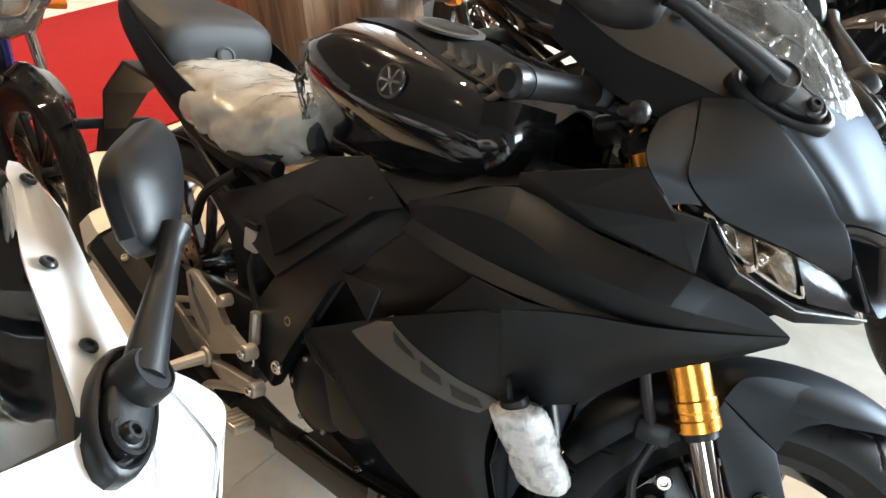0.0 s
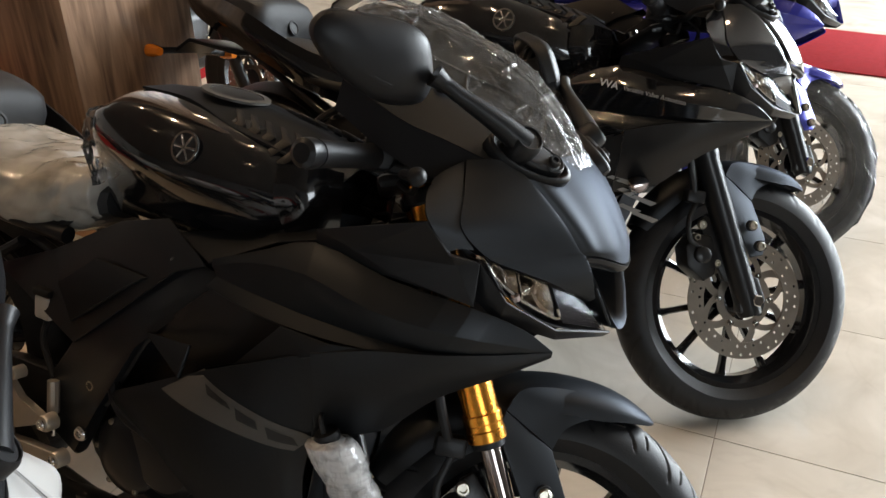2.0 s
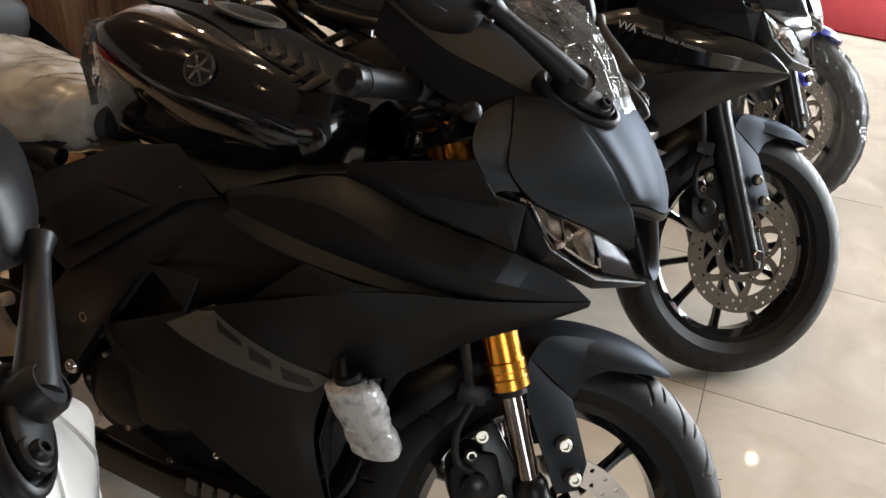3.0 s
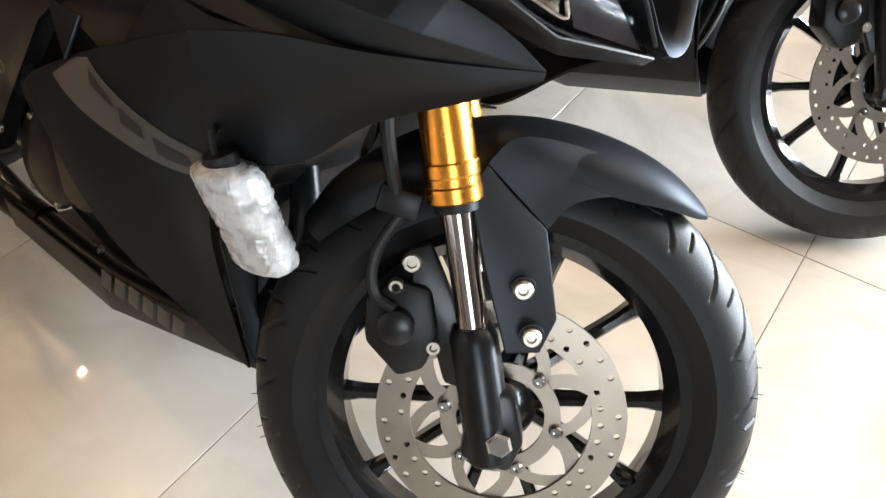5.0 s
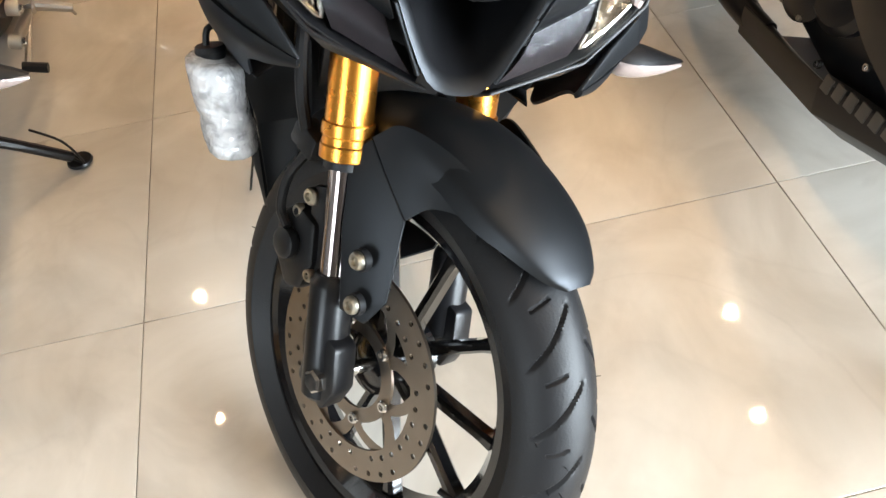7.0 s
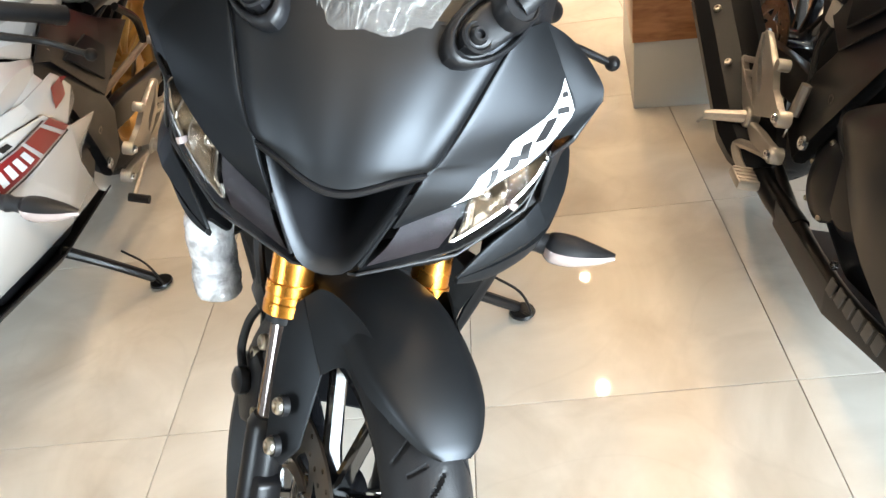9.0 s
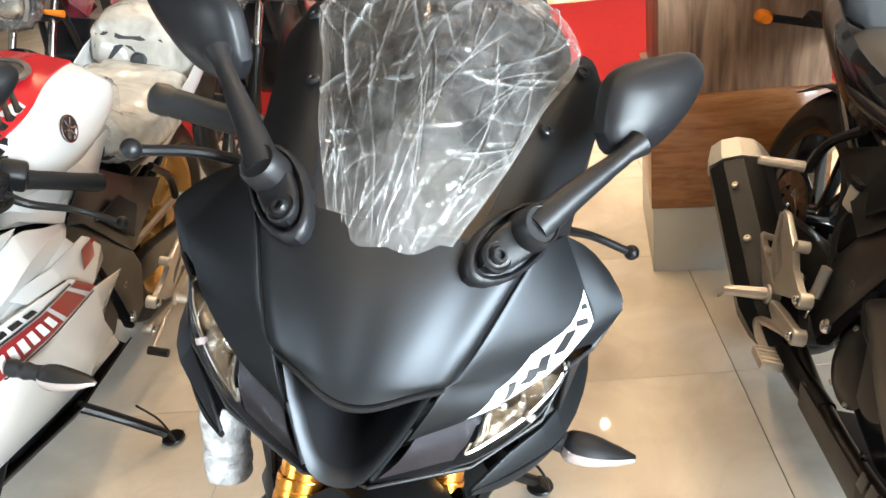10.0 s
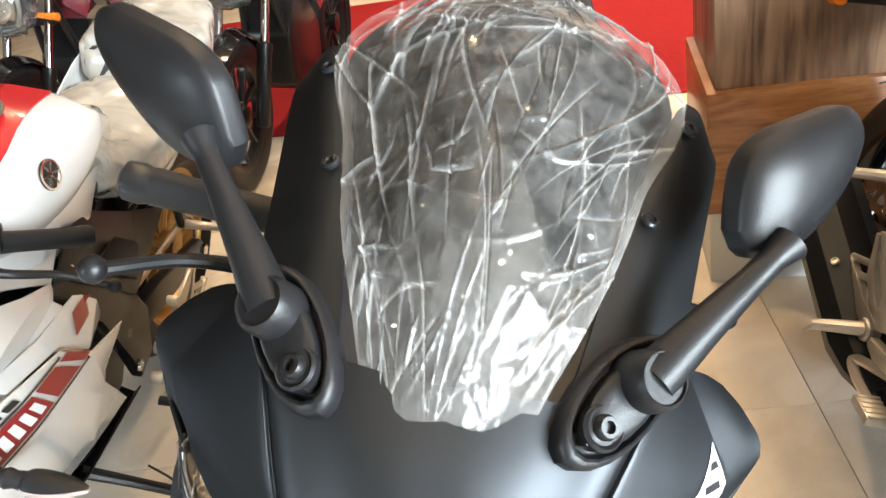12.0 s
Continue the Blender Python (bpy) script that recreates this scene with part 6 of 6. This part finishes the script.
def deco_sport(low, band, s):
    """Thin silver strokes on the lower fairing."""
    for k, (x, z, ln) in enumerate(((-0.30, 0.565, 0.05), (-0.275, 0.540, 0.03), (-0.245, 0.528, 0.05), (-0.27, 0.505, 0.045), (-0.235, 0.492, 0.05))):
        part("stroke", drape(low, [(x, z), (x + 0.012, z + 0.006), (x + ln + 0.012, z - 0.003), (x + ln, z - 0.012)], s, 0.0015, 4, 1), M_GREYTEXT, low)
    x_dir = (1, 0, -0.115) if s < 0 else (-1, 0, 0.115)
    up = (0, 0, 1)
    letters("VVA", 0.022, on_panel((-0.322, s * 0.2330, 0.7655), x_dir, up), M_SILVER, low)
    letters("Variable Valve Actuation", 0.0135, on_panel((-0.222, s * 0.2400, 0.7545), x_dir, up), M_GREYTEXT, low)


def deco_white(low, band, s):
    """A dark red band edged in black, with white bars for its lettering, and black bars above it."""

    def slab(name, pts, material, lift):
        part(name, drape(low, [pts[0], pts[3], pts[2], pts[1]], s, lift * 1.5 + 0.0015, 10, 4), material, low)

    def at(u, v):
        lo, hi = Vector((-0.522, 0.602)).lerp(Vector((-0.150, 0.636)), u), Vector((-0.440, 0.660)).lerp(Vector((-0.150, 0.692)), u)
        p = lo.lerp(hi, v)
        return (p.x, p.y)
    slab("black_edge", [at(-0.02, -0.14), at(1.02, -0.10), at(1.02, -0.03), at(-0.02, -0.05)], M_INK, 0.001)
    slab("black_edge", [at(-0.02, 1.05), at(1.02, 1.03), at(1.02, 1.10), at(-0.02, 1.14)], M_INK, 0.001)
    for u0, u1 in ((0.0, 0.12), (0.15, 0.40), (0.42, 1.0)):
        slab("red_block", [at(u0, 0.03), at(u1 - 0.02, 0.03), at(u1, 0.97), at(u0 + 0.02, 0.97)], M_DARKRED, 0.001)
    for k in range(6):
        u = 0.46 + 0.085 * k
        slab("pale_bar", [at(u, 0.22), at(u + 0.055, 0.22), at(u + 0.065, 0.78), at(u + 0.01, 0.78)], M_SILVER, 0.002)
    for k in range(3):
        u = 0.50 + 0.15 * k
        slab("dark_bar", [at(u, 1.20), at(u + 0.11, 1.20), at(u + 0.13, 1.42), at(u + 0.02, 1.42)], M_INK, 0.001)


def motorcycle(label, place, lean, steer, paint, lower, tank_paint, tank_top, deco, gold=True, wrapped=False, wheel_paint=None, wheel_wrap=False, fine=False, white=False, seat_wrap=False):
    root = thing("motorcycle", label, "motorcycle", "motorcycles in the showroom")
    S = steering(steer)
    wheel_paint = wheel_paint or M_RIM
    front_wheel(root, S, paint, wheel_wrap, wheel_paint, fine)
    fork(root, S, gold, fine)
    front_fender(root, S, paint if paint is not M_GLOSS else M_MATTE)
    handlebars(root, S)
    mirrors(root)
    front_cowl(root, paint, not gold or fine)
    headlights(root, paint)
    fairing(root, paint, lower, deco, white)
    body_frame(root, paint)
    tank(root, tank_paint, tank_top, white)
    seat_and_tail(root, paint, seat_wrap, fine)
    rear_wheel(root, wheel_paint, fine)
    muffler(root)
    footpegs(root)
    engine_clutter(root)
    side_stand(root, lean)
    windscreen(root, wrapped, fine)
    indicators(root, fine, 0.07 if white else 0.0)
    root.matrix_world = place @ Matrix.Rotation(-lean, 4, "X")
    return root


LEAN = radians(17)
main = motorcycle("matt dark grey sport motorcycle with film-wrapped seat and screen", pose(0, 0, 0), LEAN, 34, M_MATTE, M_MATTE, M_GLOSS, M_MATTE, deco_main, True, True, None, False, True, False, True)
second = motorcycle("gloss black sport motorcycle with bare windscreen, parked in the row", pose(0.0874, 0.9907, 0, 0, 0, 4.54), radians(16.2), 35.7, M_GLOSS, M_BLACKPAINT, M_GLOSS, M_MATTE, deco_sport, False)
blue = motorcycle("blue sport motorcycle with its front wheel in plastic film", pose(0.06, 1.885, 0, 0, 0, 3), LEAN, 35, M_BLUE, M_BLUE, M_BLUE, M_MATTE, deco_none, False, False, None, True, False, False, False)
white = motorcycle("white sport motorcycle with red blocks, gold wheels and wrapped seat", pose(-0.128, -0.8367, 0, 0, 0, 3.5), radians(14.6), 28, M_WHITE, M_WHITE, M_WHITE, M_RED, deco_white, True, False, M_GOLDWHEEL, False, False, True, True)

# ---- showroom shell ----
fl = tagged(part("floor", box(-7, 8, -5, 9, -0.12, -0.006, 0), M_GROUT), "cream polished floor tiles with thin brown joints", "floor", kind="structure")
tagged(part("ceiling", box(-7, 8, -5, 9, CEIL, CEIL + 0.1, 0), M_CEIL), "pale ceiling board with small downlights", "ceiling", kind="structure")
tagged(part("wall_back", box(-7.15, -7, -5, 9, 0, CEIL, 0), M_WALL), "plain cream painted wall", "wall", kind="structure")
# unseen wall behind the camera, darkened to keep bounce off the near flank
tagged(part("wall_side", box(-7, 8, -5.15, -5, 0, CEIL, 0), M_WALLDARK), "plain unseen wall in a dark, low-bounce colour", "wall", kind="structure")
tagged(part("wall_far", box(-7, 8, 9, 9.15, 0, CEIL, 0), M_WALL), "plain cream painted wall", "wall", kind="structure")
# unseen wall added to close the room, in the same low-bounce colour
tagged(part("wall_front", box(8, 8.15, -5, 9, 0, CEIL, 0), M_WALLDARK), "plain unseen wall in a dark, low-bounce colour", "wall", kind="structure")

# tiles


def tiles():
    bm = bmesh.new()
    bmesh.ops.create_cube(bm, size=1, matrix=Matrix.Translation((0, 0, -0.004)) @ Matrix.Diagonal((0.5983, 0.5983, 0.008, 1)))
    bmesh.ops.bevel(bm, geom=[e for e in bm.edges if all(v.co.z > -0.002 for v in e.verts)], offset=0.0008, segments=1, affect="EDGES")
    me = bpy.data.meshes.new("tile")
    bm.to_mesh(me)
    bm.free()
    me.materials.append(M_TILE)
    rest = bmesh.new()
    o, ux, uy = Vector((0.122, 0.903, 0)), Vector((math.cos(TILE_TURN), math.sin(TILE_TURN), 0)) * 0.6, Vector((-math.sin(TILE_TURN), math.cos(TILE_TURN), 0)) * 0.6
    spots = []
    for i in range(-16, 15):
        for j in range(-14, 18):
            c = o + ux * (i + 0.5) + uy * (j + 0.5)
            if -6.9 < c.x < 7.7 and -4.9 < c.y < 8.7:
                spots.append((abs(c.x + 0.8) + abs(c.y - 0.6), c))
    spots.sort(key=lambda s: s[0])
    rot = Matrix.Rotation(TILE_TURN, 4, "Z")
    for k, (_, c) in enumerate(spots):
        if k < 300:
            t = new("tile", me)
            t.parent = fl
            t.matrix_local = Matrix.Translation(c) @ rot @ Matrix.Rotation(math.pi / 2 * (k % 4), 4, "Z")
        else:
            bmesh.ops.create_cube(rest, size=1, matrix=Matrix.Translation(c + Vector((0, 0, -0.004))) @ rot @ Matrix.Diagonal((0.5983, 0.5983, 0.008, 1)))
    ob = part("tile_rest", rest, M_TILE, fl)
    tagged(ob, "cream floor tiles further off", kind="stuff")


TILE_TURN = radians(6.0)
tiles()

# column with a wooden base
col = tagged(new("column"), "square column clad in weathered wood paper on a wood and tile base", "column", kind="structure")
part("plinth", box(-2.02, -1.56, 0.625, 1.08, 0, 0.205, 0.003), M_STONE, col)
part("wood_base", box(-2.025, -1.555, 0.62, 1.085, 0.205, 0.525, 0.003), M_WOOD, col)
part("shaft", box(-2.01, -1.575, 0.64, 1.07, 0.525, CEIL, 0.004), M_BARK, col)

# downlights
for lx, ly, _ in LAMPS:
    d = tagged(new("downlight_fitting"), "small round recessed ceiling downlight", "ceiling light", "ceiling downlights")
    d.location = (lx, ly, CEIL)
    ring = lathe([(0.05, 0), (0.062, 0), (0.060, 0.006), (0.05, 0.008)], 24, True)
    part("trim_ring", ring, M_CHROME, d, m=Matrix.Rotation(-math.pi / 2, 4, "X"))

# red carpets
for x0, x1, y0, y1 in ((-5.4, -2.98, -2.6, 2.6), (-2.0, 2.9, 4.1, 5.0)):
    tagged(part("carpet", box(x0, x1, y0, y1, 0.002, 0.010, 0.002), M_CARPET), "flat red display carpet on the tiles", "carpet")


# ---- the row behind, and the goods at the back of the shop ----
def street_bike(label, place, tank_paint, frame_paint, wrapped):
    """A naked commuter motorcycle, seen past the front row."""
    root = thing("street_motorcycle", label, "motorcycle", "street motorcycles in the back row")
    W = Matrix.Translation((0, 0, 0.30))
    w = part("front_wheel", rim_mesh(0.214, 0.06, 0.040, 0.09), M_SATIN, root, m=W)
    spokes(w, 0.214, 0.040, M_SATIN, W)
    part("tyre", tyre_mesh(0.300, 0.085, 0.217, 240, 30), M_RUBBER, w, m=W)
    brake_disc(root, W @ Matrix.Translation((0, -0.055, 0)), 0.060, 0.090, 0.125, 30, False)
    d = Vector((-math.sin(RAKE), 0, math.cos(RAKE)))
    for s in (-1, 1):
        base = Vector((-0.012, s * 0.092, 0.290))
        lg = part("fork_leg", lathe([(0.016, 0), (0.016, 0.58)], 18), M_CHROME, root, "chromed fork leg", m=along(base + d * 0.12, base + d * 0.3))
        part("fork_foot", lathe([(0.024, -0.03), (0.027, -0.02), (0.027, 0.24), (0.030, 0.25), (0.030, 0.28), (0.022, 0.285)], 20), M_SATIN, lg, m=along(base, base + d))
    rows = []
    for deg, half in ((40, 0.03), (60, 0.05), (95, 0.056), (130, 0.05), (155, 0.03)):
        a = radians(deg)
        rows.append([((0.33 - abs(u) * 0.03) * math.cos(a), u * half, 0.30 + (0.33 - abs(u) * 0.03) * math.sin(a)) for u in (-1, -0.6, 0, 0.6, 1)])
    part("front_fender", loft(rows, 4, 5, 0.003), M_GLOSS, root, "gloss black front mudguard")
    part("lower_yoke", box(-0.27, -0.20, -0.12, 0.12, 0.70, 0.74, 0.01), M_SATIN, root)
    hl = part("headlight", skin([ellipse(-0.16, 0, 0.82, 0.055, 0.05, 16, 2.6), ellipse(-0.10, 0, 0.82, 0.085, 0.085, 16, 2.6), ellipse(-0.07, 0, 0.815, 0.080, 0.080, 16, 2.6)], 4), M_PLASTIC, root, "rounded headlamp in a black shell")
    part("headlight_glass", skin([ellipse(-0.072, 0, 0.815, 0.074, 0.074, 16, 2.6), ellipse(-0.055, 0, 0.812, 0.060, 0.060, 16, 2.6), ellipse(-0.050, 0, 0.811, 0.02, 0.02, 16, 2.6)], 3), M_REFLECT, hl)
    for s in (-1, 1):
        part("headlight_ear", tube([(-0.08, s * 0.075, 0.87), (-0.06, s * 0.088, 0.80), (-0.08, s * 0.05, 0.735)], 0.009, 8), M_ALLOY, hl)
    if wrapped:
        b = skin([ellipse(-0.20, 0, 0.83, 0.08, 0.08, 24, 2.4), ellipse(-0.12, 0, 0.83, 0.115, 0.13, 24, 2.4), ellipse(-0.05, 0, 0.82, 0.105, 0.125, 24, 2.4), ellipse(-0.02, 0, 0.80, 0.06, 0.06, 24, 2.4)], 8)
        part("headlight_wrapping", crumple(b, 0.012, 16, 5), M_FILM, hl, "loose clear film round the headlamp", sharp=60)
    part("handlebar", tube([(-0.42, -0.36, 0.97), (-0.36, -0.22, 0.985), (-0.31, -0.09, 0.96), (-0.31, 0.09, 0.96), (-0.36, 0.22, 0.985), (-0.42, 0.36, 0.97)], 0.011, 10), M_SATIN, root)
    for s in (-1, 1):
        part("grip", tube([(-0.42, s * 0.36, 0.97), (-0.375, s * 0.25, 0.982)], 0.017, 12), M_RUBBER, root)
        st = part("mirror", tube([(-0.36, s * 0.23, 0.985), (-0.34, s * 0.27, 1.08), (-0.36, s * 0.30, 1.12)], 0.006, 8), M_PLASTIC, root)
        part("mirror_shell", skin([[(-0.36 + dx, s * 0.31 + 0.055 * k * math.cos(a), 1.15 + 0.035 * k * math.sin(a)) for a in [2 * math.pi * i / 14 for i in range(14)]] for dx, k in ((-0.01, 0.95), (0, 1), (0.018, 0.7), (0.024, 0.2))], 2), M_PLASTIC, st)
        part("side_panel", folded([(-0.80, s * 0.10, 0.74), (-0.62, s * 0.13, 0.70), (-0.70, s * 0.14, 0.52), (-0.95, s * 0.12, 0.60)], [(0, 1, 2, 3)], 0.01, 0.006), tank_paint, root)
        part("front_indicator", tube([(-0.14, s * 0.10, 0.76), (-0.14, s * 0.19, 0.755)], [0.009, 0.016], 10), M_AMBER, root)
        part("shroud", folded([(-0.30, s * 0.13, 0.88), (-0.22, s * 0.17, 0.78), (-0.38, s * 0.15, 0.68), (-0.52, s * 0.14, 0.80)], [(0, 1, 2, 3)], 0.012, 0.006), tank_paint, root)
        part("frame_tube", tube([(-0.32, s * 0.05, 0.80), (-0.42, s * 0.09, 0.45), (-0.50, s * 0.10, 0.24), (-0.85, s * 0.10, 0.26)], 0.016, 10), frame_paint, root)
        part("footpeg", tube([(-0.68, s * 0.12, 0.28), (-0.69, s * 0.27, 0.28)], 0.012, 8), M_RUBBER, root)
    part("fuel_tank", skin([ellipse(x, 0, z, ry, rz, 18, 2.6) for x, z, ry, rz in ((-0.32, 0.86, 0.05, 0.05), (-0.38, 0.87, 0.12, 0.09), (-0.52, 0.875, 0.145, 0.105), (-0.66, 0.85, 0.125, 0.085), (-0.74, 0.81, 0.07, 0.05))], 5), tank_paint, root, "rounded fuel tank")
    part("seat", skin([ellipse(x, 0, z, ry, rz, 16, 3) for x, z, ry, rz in ((-0.70, 0.80, 0.07, 0.03), (-0.85, 0.79, 0.12, 0.045), (-1.10, 0.81, 0.125, 0.045), (-1.32, 0.83, 0.10, 0.04), (-1.38, 0.84, 0.06, 0.025))], 4), M_SEAT, root, "black vinyl dual seat")
    part("engine", prism([(-0.40, 0.28), (-0.38, 0.50), (-0.48, 0.66), (-0.66, 0.60), (-0.80, 0.46), (-0.80, 0.26), (-0.60, 0.20)], -0.11, 0.11, 0.02), M_SATIN, root, "black engine block")
    part("exhaust", tube([(-0.40, -0.08, 0.50), (-0.32, -0.10, 0.36), (-0.42, -0.12, 0.22), (-0.80, -0.14, 0.22), (-1.25, -0.17, 0.34)], [0.018, 0.018, 0.018, 0.03, 0.045], 14), M_SATIN, root)
    W2 = Matrix.Translation((-1.30, 0, 0.305))
    rw = part("rear_wheel", rim_mesh(0.214, 0.07, 0.05, 0.11), M_SATIN, root, m=W2)
    spokes(rw, 0.214, 0.05, M_SATIN, W2)
    part("tyre", tyre_mesh(0.305, 0.11, 0.217, 200, 28), M_RUBBER, rw, m=W2)
    part("swingarm", prism([(-0.80, 0.30), (-0.80, 0.36), (-1.31, 0.335), (-1.34, 0.30), (-1.31, 0.28)], -0.11, -0.08, 0.006), M_SATIN, root)
    part("tail", skin([ellipse(x, 0, z, ry, rz, 14, 3) for x, z, ry, rz in ((-1.20, 0.76, 0.10, 0.03), (-1.42, 0.82, 0.08, 0.03), (-1.54, 0.86, 0.05, 0.02))], 3), tank_paint, root)
    part("rear_fender", folded([(-1.40, -0.07, 0.78), (-1.40, 0.07, 0.78), (-1.62, 0.06, 0.66), (-1.62, -0.06, 0.66), (-1.70, 0.05, 0.45), (-1.70, -0.05, 0.45)], [(0, 1, 2, 3), (3, 2, 4, 5)], 0.008, 0.004), M_PLASTIC, root)
    part("side_stand", tube([(-0.66, 0.11, 0.22), (-0.70, 0.20, 0.08), (-0.71, 0.235, 0.0)], 0.011, 8), M_SATIN, root)
    root.matrix_world = place
    return root


M_MAUVE = mat("mauve_tank_paint", (0.20, 0.055, 0.075), 0.25, 0.2, 0.1, 6, coat=0.6)
street_bike("black street motorcycle with blue frame and wrapped headlamp", pose(-2.20, 0.02, 0, -8, 0, 0), M_GLOSS, M_BLUE, True)
street_bike("mauve street motorcycle with wrapped headlamp and chrome fork", pose(-2.45, -1.02, 0, -8, 0, 0), M_MAUVE, M_SATIN, True)
street_bike("mauve and black street motorcycle with chrome fork legs", pose(-2.50, -1.98, 0, -8, 0, 0), M_MAUVE, M_SATIN, True)
street_bike("red and black street motorcycle with a drilled front disc", pose(-2.05, 1.80, 0, -8, 0, 0), M_RED, M_SATIN, False)


def carton(x, y, z, w, d, h):
    c = tagged(part("carton", box(-d / 2, d / 2, -w / 2, w / 2, 0, h, 0.003), M_CARTON), "black and red printed helmet carton stacked at the back", "box", "stacked helmet cartons")
    v = [(d / 2 + 0.002, -w * 0.35, h * 0.98), (d / 2 + 0.002, w * 0.40, h * 0.98), (d / 2 + 0.002, w * 0.22, h * 0.45), (d / 2 + 0.002, -w * 0.18, h * 0.45)]
    part("red_panel", folded(v, [(0, 1, 2, 3)], 0.002, 0), M_CARTONRED, c)
    for k in range(3):
        part("print_bar", box(d / 2 + 0.001, d / 2 + 0.004, -w * 0.10 + w * 0.07 * k, -w * 0.05 + w * 0.07 * k, h * 0.30, h * 0.42, 0), M_PAPER, c)
    part("print_bar", box(d / 2 + 0.003, d / 2 + 0.006, -w * 0.22, w * 0.24, h * 0.78, h * 0.86, 0), M_PAPER, c)
    c.location = (x, y, z)


for k in range(9):
    for lvl in range(2):
        carton(-6.3, -3.4 + 0.46 * k + 0.03 * lvl, 0.0 + 0.36 * lvl, 0.44, 0.36, 0.355)
carton(-6.3, 1.25, 0, 0.44, 0.36, 0.355)
carton(-6.3, 1.25, 0.36, 0.44, 0.36, 0.355)
